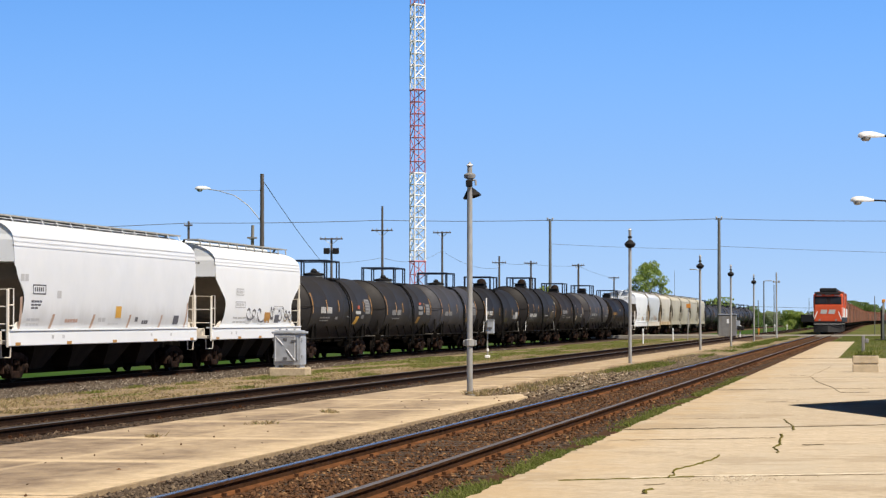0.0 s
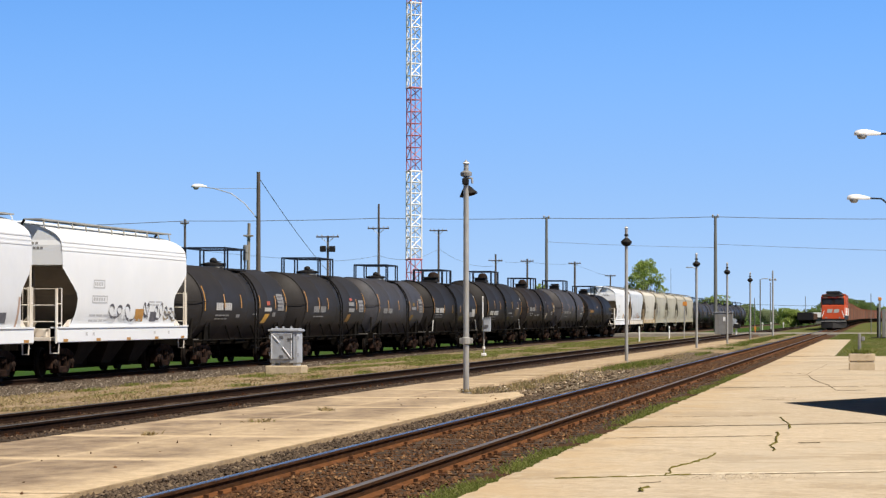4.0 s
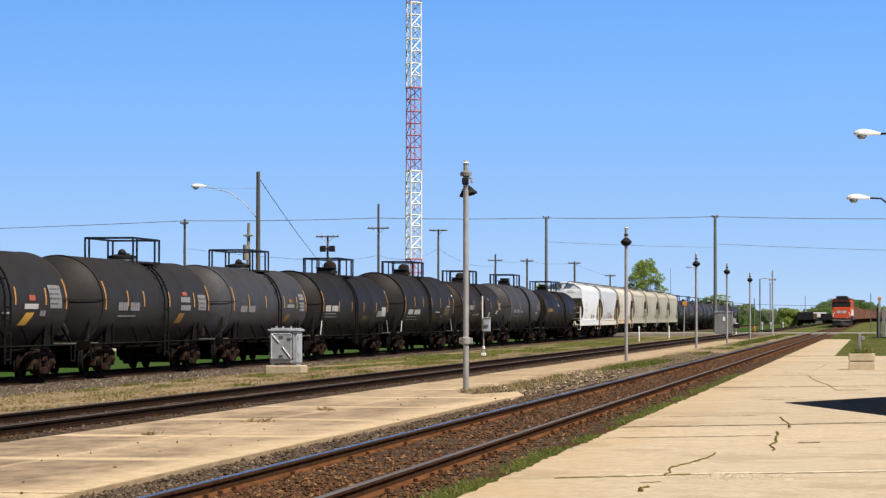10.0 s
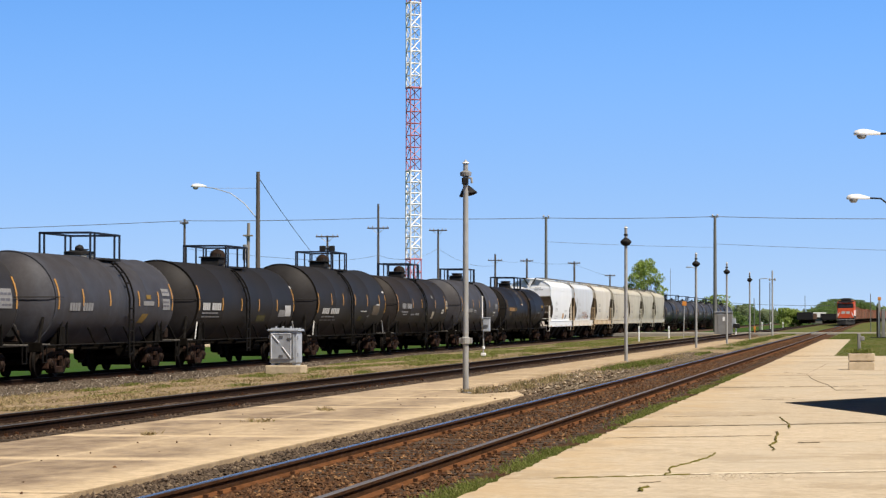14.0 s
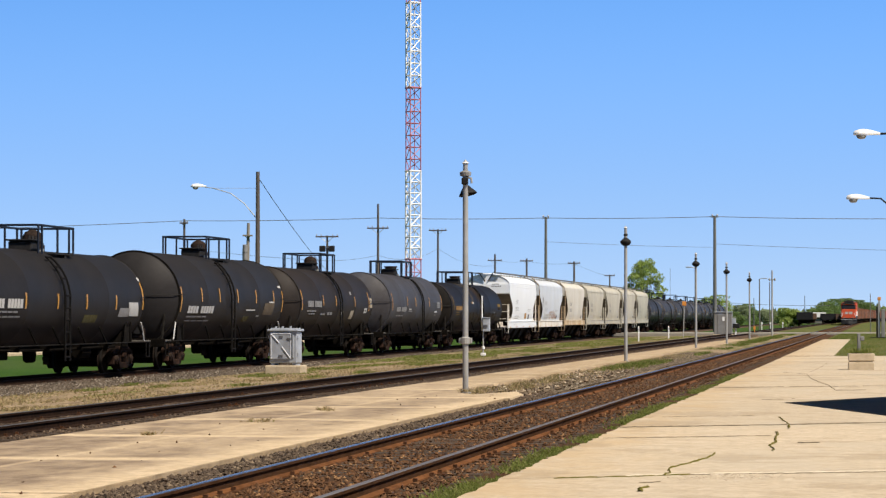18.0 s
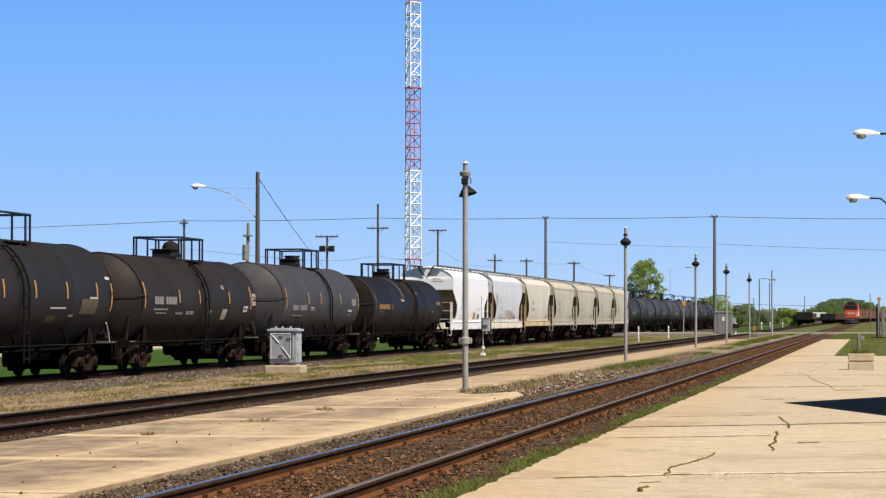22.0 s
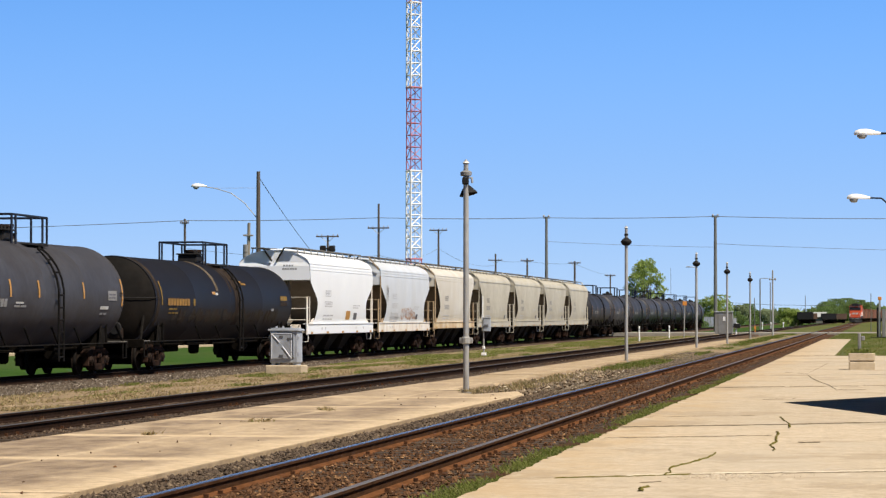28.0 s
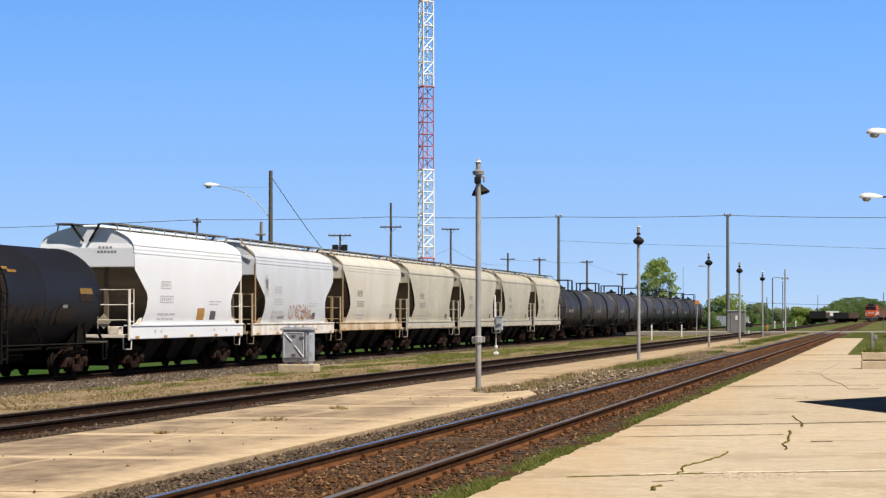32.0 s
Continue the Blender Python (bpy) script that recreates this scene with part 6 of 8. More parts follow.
    for f in (-0.62, -0.52, 0.42, 0.66):
        bars(c, lambda z: 1.546, f * half - 0.12, f * half + 0.12, 1.24, 0.10, 2, "mark", fill=0.7)
    return c


FREIGHT = []


def put(car, middle):
    FREIGHT.append((car, middle))


# places of the cars' middles along the track at the start of the clip
SIDE = {"boxes": ((-4.25, -2.96, 2.68, 2.94), (-4.33, -2.61, 2.22, 2.46)), "writing": (("mark", -4.55, -2.16, 1.82, 0.06, 3), ("mark", -4.55, -2.3, 1.66, 0.06, 4), ("mark", 2.53, 4.44, 2.28, 0.04, 2), ("mark", 2.53, 4.0, 2.18, 0.04, 3)),
        "plates": (("reflect", 0.87, 1.92, 1.66, 2.06, 0.0), ("ink", 2.79, 3.61, 1.66, 1.97, 0.0))}
LONG = {"tall_posts": (1,), "boxes": ((-8.82, -7.53, 2.50, 2.78),), "writing": (("ink", -8.92, -7.85, 2.27, 0.06, 4), ("ink", -8.92, -7.95, 2.18, 0.05, 3), ("ink", -8.92, -8.2, 2.09, 0.05, 2), ("mark", -9.23, -7.95, 1.76, 0.06, 3), ("mark", -9.23, -7.95, 1.62, 0.06, 4), ("mark", -10.0, -9.2, 2.86, 0.20, 2),
        ("spray", -5.4, -4.0, 1.70, 0.10, 5), ("mark", -1.8, -0.9, 1.72, 0.12, 2), ("mark", -0.6, 0.7, 1.62, 0.06, 3), ("ink", 2.6, 3.0, 1.72, 0.14, 1), ("ink", 3.5, 4.3, 1.64, 0.12, 3), ("mark", -6.4, -5.9, 2.40, 0.22, 1)),
        "plates": (("yellow", 0.14, 0.80, 1.84, 2.20, 0.0), ("ink", 7.63, 8.35, 1.62, 1.92, 0.0), ("rust_line", -9.92, -9.70, 1.52, 2.42, -0.1), ("rust_line", -6.98, -6.74, 1.52, 1.94, 0.25), ("rust_line", -2.66, -2.42, 1.52, 1.94, 0.25),
                   ("rust_line", 1.65, 1.87, 1.52, 1.94, 0.2), ("rust_line", 5.72, 5.94, 1.52, 1.94, 0.2), ("rust_line", 9.28, 9.46, 1.52, 2.36, 0.1)), "ink": "ink"}
h = hopper_car("long white covered hopper car with soot along its sill", 10.9, "hop_white_sooty", "hop_white", "rusty_white", 21, 4.86, 1.30, LONG, bays=4)
put(h, 85.7)
h = hopper_car("white covered hopper car with black and grey scrawl", 7.95, "hop_white", "hop_white", "rusty_white", 22, 4.75, 2.0,
               {**SIDE, "tall_posts": (1,), "scrawl": ((-2.3, 0.6, 1.58, 2.36, 3, 0.036, "ink"), (1.9, 2.8, 1.62, 2.42, 2, 0.045, "ink"), (3.4, 6.0, 1.60, 2.34, 4, 0.034, "ink"), (-2.4, 1.4, 1.56, 1.95, 6, 0.05, "hop_grey"), (4.6, 6.2, 1.6, 2.1, 3, 0.03, "placard"))})
put(h, 107.0)
TRIO = {"short": (-3.95, -1.15, 2.15, 5.1), "plates": (("sign_red", 3.45, 4.05, 2.26, 2.42, 0), ("letter", 3.02, 4.35, 2.02, 2.17, 0), ("yellow", 2.75, 3.55, 1.56, 1.92, 0.5), ("letter_dim", 5.55, 6.75, 2.05, 2.72, -0.12)),
        "writing": (("letter", -5.30, -2.75, 2.05, 0.27, 8, 4), ("letter_dim", -5.35, -3.05, 1.83, 0.06, 4, None), ("letter_dim", -5.35, -3.3, 1.71, 0.05, 4, None), ("letter_dim", -1.9, -1.2, 1.78, 0.12, 1, None), ("letter", 0.95, 1.80, 1.88, 0.05, 1, None),
                    ("ink", 5.6, 6.6, 2.58, 0.05, 3, None), ("ink", 5.5, 6.5, 2.44, 0.05, 2, None), ("ink", 5.5, 6.6, 2.30, 0.06, 3, None), ("ink", 5.6, 6.4, 2.16, 0.05, 2, None), ("letter_dim", 4.6, 5.2, 1.82, 0.16, 2, None))}
SECOND = {**TRIO, "short": (-4.2, -2.16, 1.25, 4.83), "ladder": 0.4,
          "plates": (("sign_red", 3.2, 3.85, 2.54, 2.66, 0), ("letter_dim", 2.85, 4.25, 2.02, 2.20, 0), ("letter_dim", 2.85, 4.2, 2.30, 2.48, 0), ("gold", 2.3, 3.1, 1.58, 1.92, 0.4), ("letter_dim", 5.45, 6.6, 2.03, 2.58, -0.08)),
          "writing": (("letter_dim", -5.37, -2.72, 2.0, 0.26, 8, 4), ("letter_dim", -5.35, -3.05, 1.80, 0.05, 4, None), ("ink", 5.5, 6.5, 2.40, 0.07, 3, None), ("ink", 5.5, 6.4, 2.24, 0.07, 2, None), ("ink", 5.6, 6.5, 2.10, 0.05, 3, None))}
THIRD = {**TRIO, "short": (-4.15, -1.07, 2.47, 5.0), "ladder": 1.1,
         "plates": (("gold_dim", 3.4, 4.0, 2.38, 2.52, 0), ("letter_dim", 3.0, 4.4, 2.17, 2.31, 0), ("gold_dim", 2.6, 3.4, 1.60, 1.90, 0.4), ("letter_dim", 5.55, 6.55, 2.50, 2.74, -0.05), ("letter_dim", 5.6, 6.6, 2.03, 2.40, -0.08)),
         "writing": (("letter_dim", -5.62, -3.03, 1.98, 0.24, 8, 4), ("ink", 5.6, 6.5, 2.60, 0.05, 3, None), ("ink", 5.6, 6.4, 2.26, 0.06, 3, None), ("ink", 5.6, 6.5, 2.14, 0.05, 2, None))}
FOURTH = {"dome": True, "jacket": True, "ladder": -0.75, "white_grabs": True, "tall": (2.03, 2.92), "short": (-4.6, -1.4, 1.7, 5.1), "short_z": (2.03, 2.48), "hatch": 0.7, "rail": 1.85,
          "plates": (("letter", 6.85, 8.0, 1.82, 2.26, -0.25), ("letter_dim", 5.5, 6.75, 1.80, 2.08, 0.1), ("olive", 1.6, 3.1, 1.62, 1.86, 0), ("letter", 8.28, 8.52, 2.96, 3.08, 0)),
          "writing": (("letter", -7.75, -4.85, 2.04, 0.26, 9, 4), ("letter_dim", -7.75, -5.2, 1.91, 0.05, 5, None), ("letter_dim", -7.75, -4.9, 1.78, 0.04, 5, None))}
FIFTH = {"dome": True, "jacket": True, "ladder": -0.85, "white_grabs": True, "tall": (1.98, 2.84), "short": (-5.4, -2.6, 0.4, 3.6, 6.86), "short_z": (2.33, 2.83), "hatch": 0.55, "rail": 1.9,
         "plates": (("tan_panel", 5.05, 6.85, 1.88, 2.34, 0.15), ("letter", 6.0, 6.9, 2.345, 2.40, 0.0), ("olive", 1.7, 2.7, 1.62, 1.82, 0.1), ("letter_dim", 4.0, 4.5, 1.80, 1.86, 0), ("letter", 8.0, 8.5, 2.95, 3.04, 0)),
         "writing": (("letter", -7.34, -3.42, 1.93, 0.25, 9, 4), ("letter_dim", -7.3, -4.2, 1.78, 0.05, 4, None), ("letter_dim", -7.3, -3.6, 1.64, 0.04, 4, None), ("letter", 1.95, 3.8, 2.03, 0.05, 1, None))}
SIXTH = {"dome": True, "ladder": 0.05, "tall": (2.08, 2.95), "tall_y": (-8.35, 7.72), "short": (-3.66, -0.67, 4.03), "short_z": (2.28, 2.73), "hatch": 1.0, "rail": 1.8,
         "plates": (("placard", 2.9, 3.65, 1.70, 2.08, 0.12), ("letter_dim", 2.95, 3.35, 2.80, 2.95, 0), ("letter", 6.4, 7.1, 1.98, 2.20, 0.1), ("placard", 7.92, 8.52, 2.22, 2.68, 0)),
         "writing": (("letter_dim", -7.1, -4.05, 2.22, 0.26, 9, 4), ("letter_dim", -7.2, -5.2, 2.02, 0.06, 4, None), ("letter_dim", -6.8, -5.4, 1.90, 0.05, 3, None), ("letter_dim", -4.1, -3.0, 1.88, 0.07, 2, None), ("letter_dim", -2.6, -1.4, 1.88, 0.12, 2, None), ("letter_dim", 0.7, 1.3, 1.92, 0.12, 1, None),
                     ("ink", 6.6, 7.05, 2.04, 0.10, 2, None), ("ink", 7.96, 8.46, 2.52, 0.06, 3, None), ("ink", 7.96, 8.46, 2.38, 0.06, 2, None))}
SEVENTH = {"dome": "flat", "ladder": 1.2, "tall": (2.12, 2.98), "tall_y": (-8.0, 8.4), "short": (-3.39, -0.68, 3.97), "short_z": (2.34, 2.83), "hatch": 0.95, "rail": 1.75,
           "plates": (("letter_dim", 6.7, 7.7, 2.30, 2.60, 0),),
           "writing": (("letter_dim", -6.69, -3.65, 2.07, 0.22, 9, 4), ("letter_dim", -6.6, -4.3, 1.83, 0.05, 3, None), ("letter", -2.9, -2.0, 2.16, 0.05, 1, None), ("letter_dim", -3.0, -1.8, 2.06, 0.06, 2, None), ("letter", 5.9, 7.0, 2.02, 0.10, 1, None), ("letter_dim", 6.0, 6.8, 1.86, 0.06, 2, None),
                       ("ink", 6.8, 7.6, 2.46, 0.05, 2, None), ("ink", 6.8, 7.6, 2.36, 0.05, 3, None))}
EIGHTH = {"dark_head": True, "ladder": 1.3, "tall": (2.19, 3.0), "tall_y": (-10.4,), "tape": "gold_dim", "hatch": 0.4, "rail": 1.95, "dome": "flat", "runs": ((-10.85, 0.6, 1.5, "tank_rust"), (-2.0, 0.75, 2.72, "tan_panel"), (1.25, 1.7, 1.5, "tank_rust"), (0.2, 0.6, 2.7, "tank_rust")), "drips": (-8.6, 8.4, 1.52, 2.12),
          "plates": (("gold", 1.95, 2.55, 3.08, 3.15, 0), ("gold", 2.4, 3.2, 3.00, 3.07, 0), ("reflect", -2.95, -2.45, 2.60, 2.70, 0), ("letter", -2.44, -2.05, 2.58, 2.67, 0), ("gold_dim", 9.0, 10.3, 2.44, 2.62, 0), ("tank_rust", 9.0, 10.3, 2.22, 2.40, 0)),
          "writing": (("gold", -9.6, -6.44, 2.18, 0.24, 8, None), ("gold_dim", -9.4, -8.2, 2.03, 0.06, 2, None), ("gold_dim", -9.4, -8.0, 1.90, 0.05, 3, None), ("gold_dim", -5.95, -5.6, 2.18, 0.24, 1, None), ("letter_dim", 7.2, 7.8, 2.02, 0.10, 1, None))}
PLATE_WORDS["gold_dim"] = "faded gold stripe"
WORDS = {"tank_mid": "dusty charcoal tank car with amber reflective stripes", "tank_black": "black tank car with amber reflective stripes", "tank_navy": "dark blue-black tank car with stained bands", "tank_brown": "brownish black oil-stained tank car", "tank_grey": "sun-bleached dark grey tank car"}
for a, b_, r_, paint, crest, spec_ in ((117.5, 132.2, 1.49, "tank_mid", 3.72, TRIO), (136.2, 150.5, 1.49, "tank_mid", 3.72, SECOND), (154.3, 168.4, 1.48, "tank_grey", 3.74, THIRD), (171.9, 189.0, 1.50, "tank_black", 3.80, FOURTH),
                                       (193.4, 210.8, 1.62, "tank_black", 4.06, FIFTH), (214.8, 232.0, 1.56, "tank_brown", 3.92, SIXTH), (237.2, 254.3, 1.60, "tank_grey", 4.02, SEVENTH), (258.8, 281.2, 1.52, "tank_navy", 3.83, EIGHTH)):
    put(tank_car(WORDS[paint] if spec_ is not EIGHTH else "dark blue tank car with gold writing and oil runs", (b_ - a) / 2, r_, paint, crest, spec_), (a + b_) / 2)
RED = {**SIDE, "tall_posts": (-1,), "scrawl": ((-1.4, 2.2, 1.58, 2.30, 6, 0.045, "spray"), (-0.2, 2.6, 1.85, 2.3, 6, 0.020, "rust_line"), (1.2, 3.6, 1.56, 2.1, 5, 0.05, "rust_line"), (-6.1, -5.4, 2.35, 3.55, 3, 0.045, "mark"), (-5.9, -5.5, 2.6, 3.4, 4, 0.022, "ink"), (-4.6, -2.2, 1.6, 2.05, 5, 0.06, "mark")),
       "plates": (("ink", 3.3, 3.9, 1.66, 1.92, 0.0), ("mark", -4.7, -2.4, 1.56, 1.98, 0.1))}
PLAIN = {**SIDE, "tall_posts": (-1,), "ink": "letter_dim", "plates": (("ink", 4.6, 5.2, 1.66, 1.90, 0.0),)}
PAINTS = [("hop_white", "hop_white", "rusty_white", {**SIDE, "tall_posts": (1,)}), ("hop_grey", "rusty_white", "rust_trim", RED), ("hop_beige", "rust_sill", "rust_trim", PLAIN),
          ("hop_tan", "hop_tan", "hop_tan", PLAIN), ("hop_tan", "hop_tan", "hop_tan", PLAIN), ("hop_tan", "hop_tan", "hop_tan", PLAIN), ("hop_tan", "hop_tan", "hop_tan", PLAIN)]
WORDS = ["white covered hopper car with a white sill", "light grey hopper car with rust-red sprayed scrawl", "cream covered hopper car with rusty ends", "tan covered hopper car, dusty"]
for i, (paint, sill, trim, spec_) in enumerate(PAINTS):
    put(hopper_car(WORDS[min(i, 3)], 7.95, paint, sill, trim, 60 + 2 * i, 4.80, 2.0, spec_, i < 4), 284.7 + 7.95 + 17.72 * i)
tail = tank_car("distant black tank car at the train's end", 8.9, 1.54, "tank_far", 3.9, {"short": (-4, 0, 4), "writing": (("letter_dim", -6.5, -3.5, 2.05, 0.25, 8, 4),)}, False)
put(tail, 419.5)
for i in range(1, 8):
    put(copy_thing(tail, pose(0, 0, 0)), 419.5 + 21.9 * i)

# ---------------------------------------------------------------- the receding train with its red engine
RECEDING = []


def locomotive():
    c = thing("locomotive", pose(0, 0, 0), "red diesel locomotive with white front stripes and black roof", "locomotive", "receding train")
    b = BM()
    bx(b, -1.5, 1.5, 0.6, 22.0, 1.20, 1.75, 0.03)
    part("frame", b, "black", c)
    b = BM()
    for x0, x1, z0, z1 in ((-1.5, 1.5, 0.18, 0.95),):
        v = [b.verts.new(p) for p in ((x0, 0.45, z1), (x1, 0.45, z1), (x1, 0.25, z0), (x0, 0.25, z0), (0, -0.1, z0), (0, 0.2, z1))]
        b.faces.new((v[0], v[5], v[4], v[3]))
        b.faces.new((v[5], v[1], v[2], v[4]))
    bx(b, -1.5, 1.5, 0.46, 0.9, 0.3, 1.25, 0.03)
    part("plough", b, "black", c, "black snowplough pilot")
    part("uncoupling_bar", rod(BM(), (-1.45, 0.16, 1.02), (1.45, 0.16, 1.02), 0.03, seg=6), "mark", c, "pale bar across the pilot")
    b = BM()
    bx(b, -1.5, 1.5, 0.30, 0.72, 0.9, 1.28, 0.03)
    part("front_sill", b, "black", c, "black front sill")
    b = BM()
    v = []
    for y, w, z in ((0.75, 0.95, 2.90), (0.75, 0.95, 1.3), (2.3, 0.95, 1.3), (2.3, 0.95, 3.05)):
        v.append((b.verts.new((-w, y, z)), b.verts.new((w, y, z))))
    for i in range(4):
        a, d = v[i], v[(i + 1) % 4]
        b.faces.new((a[0], a[1], d[1], d[0]))
    b.faces.new([q[0] for q in v])
    b.faces.new([q[1] for q in v][::-1])
    bmesh.ops.recalc_face_normals(b, faces=b.faces)
    part("nose", b, "loco_red", c)
    b = BM()
    bx(b, -1.42, 1.42, 0.55, 0.72, 1.30, 3.05, 0.05)
    part("front_panel", b, "loco_red", c, "bright red front panel")
    b = BM()
    bx(b, -1.55, 1.55, 2.3, 5.0, 1.75, 4.25, 0.12)
    cab = part("cab", b, "loco_red", c)
    for x in (-0.75, 0.75):
        b = BM()
        bx(b, x - 0.56, x + 0.56, 2.24, 2.32, 3.16, 3.84, 0.03)
        part("windscreen", b, "glass", cab)
    part("windscreen_surround", bx(BM(), -1.40, 1.40, 2.262, 2.30, 3.10, 3.94, 0.02), "black", cab, "black windscreen surround")
    part("brow", bx(BM(), -1.30, 1.30, 2.05, 2.45, 4.16, 4.30, 0.04), "black", cab, "dark roof brow")
    for x in (-0.95, 0.95):
        part("number_board", bx(BM(), x - 0.26, x + 0.26, 2.20, 2.245, 4.00, 4.13, 0.01), "letter", cab, "pale number board")
    for s in (-1, 1):
        b = BM()
        bx(b, s * 1.54, s * 1.57, 2.9, 4.4, 3.2, 3.9, 0.02)
        part("side_window", b, "glass", cab)
    b = BM()
    bx(b, -1.45, 1.45, 2.5, 5.2, 4.26, 4.42, 0.05)
    bx(b, -0.9, 0.9, 3.0, 22, 4.40, 4.85, 0.1)
    part("roof", b, "black", c)
    b = BM()
    bx(b, -0.85, 0.85, 5.2, 21.4, 1.75, 4.45, 0.1)
    hood = part("hood", b, "loco_side", c, "brownish red engine hood")
    for s in (-1, 1):
        for i in range(9):
            part("hood_door", bx(BM(), s * 0.855, s * 0.875, 5.6 + i * 1.12, 6.6 + i * 1.12, 1.95, 3.7, 0.01), "loco_side", hood)
    for y in (17.0, 18.6, 20.2):
        part("fan", lathe(BM(), [(4.86, 0.62), (4.98, 0.62), (4.99, 0.05)], "z", (0, y - 1.0, 0), 14), "dark_iron", hood)
    b = BM()
    bx(b, -1.5, 1.5, 16.0, 21.0, 3.0, 4.6, 0.1)
    part("radiator", b, "loco_side", c)
    # plain white emblem and stripes on the front
    b = BM()
    for x0 in (-0.80, 0.05):
        b.faces.new([b.verts.new(q_) for q_ in ((x0, 0.53, 2.10), (x0 + 0.66, 0.53, 2.10), (x0 + 0.76, 0.53, 2.55), (x0 + 0.10, 0.53, 2.55))])
    part("emblem", b, "letter", c, "plain white emblem")
    for s in (-1, 1):
        b = BM()
        for i in range(1):
            v = [b.verts.new(p) for p in ((s * (1.05 + 0.16 * i), 0.545 - 0.004 * i, 2.35 - 0.3 * i), (s * (1.16 + 0.16 * i), 0.545 - 0.004 * i, 2.35 - 0.3 * i), (s * (1.46 + 0.02 * i), 0.545 - 0.004 * i, 1.55 - 0.1 * i), (s * (1.36 + 0.02 * i), 0.545 - 0.004 * i, 1.55 - 0.1 * i))]
            b.faces.new(v)
        part("stripe", b, "white_paint", c, "white slanting stripe")
        b = BM()
        for y in (0.6, 3.0, 6, 9, 12, 15, 18, 21.5):
            rod(b, (s * 1.5, y, 1.75), (s * 1.5, y, 2.75), 0.025, seg=5)
        rod(b, (s * 1.5, 5.2, 2.75), (s * 1.5, 21.6, 2.75), 0.025, seg=5)
        part("handrail", b, "white_paint", c)
        for y in (0.62,):
            b = BM()
            for i in range(4):
                bx(b, s * 1.1, s * 1.5, y - 0.3 + 0.12 * i, y + 0.1 + 0.12 * i, 0.35 + 0.3 * i, 0.39 + 0.3 * i)
            part("steps", b, "dark_iron", c)
        b = BM()
        rod(b, (s * 0.85, 0.26, 1.45), (s * 0.85, 0.30, 1.45), 0.11, seg=10)
        part("ditch_light", b, "lens", c)
    b = BM()
    bx(b, -0.35, 0.35, 2.2, 2.3, 4.05, 4.22, 0.03)
    part("headlight", b, "lens", c)
    b = BM()
    bx(b, -1.35, 1.35, 8.2, 14.0, 0.45, 1.2, 0.15)
    part("fuel_tank", b, "black", c)
    for y in (3.2, 5.2, 16.2, 18.6):
        truck(c, y, False)
    return c


def box_car(paint, label, top):
    c = thing("box_car", pose(0, 0, 0), label, "freight car", "receding train")
    b = BM()
    bx(b, -1.5, 1.5, -8.3, 8.3, 1.05, top, 0.05)
    part("body", b, paint, c)
    b = BM()
    v = [b.verts.new((x, y, z)) for y in (-8.32, 8.32) for x, z in ((-1.53, top - 0.02), (0, top + 0.22), (1.53, top - 0.02))]
    b.faces.new((v[0], v[1], v[4], v[3]))
    b.faces.new((v[1], v[2], v[5], v[4]))
    b.faces.new((v[0], v[2], v[1]))
    b.faces.new((v[3], v[4], v[5]))
    part("roof", b, paint, c)
    for s in (-1, 1):
        b = BM()
        bx(b, s * 1.505, s * 1.56, -1.6, 1.6, 1.15, top - 0.3, 0.02)
        part("sliding_door", b, paint, c)
        b = BM()
        for i in range(12):
            y = -7.9 + i * 1.436
            bx(b, s * 1.505, s * 1.54, y - 0.05, y + 0.05, 1.1, top - 0.1)
        part("side_rib", b, paint, c)
        truck(c, s * 6.2, False)
    b = BM()
    bx(b, -1.4, 1.4, -8.3, 8.3, 0.8, 1.04)
    part("underframe", b, "underframe", c)
    return c


engine = locomotive()
RECEDING.append((engine, 0.0))
second = copy_thing(engine, pose(0, 0, 0))
second["label"] = "second red diesel locomotive behind the leading one"
RECEDING.append((second, 22.9))
kinds = [box_car("boxcar", "oxide red box car", 3.7), box_car("boxcar_brown", "brown weathered box car", 3.2), box_car("boxcar", "low oxide red freight car", 2.9)]
for i in range(38):
    c = kinds[i] if i < 3 else copy_thing(kinds[(i * 7) % 3], pose(0, 0, 0))
    RECEDING.append((c, 46.6 + 8.8 + 17.9 * i))

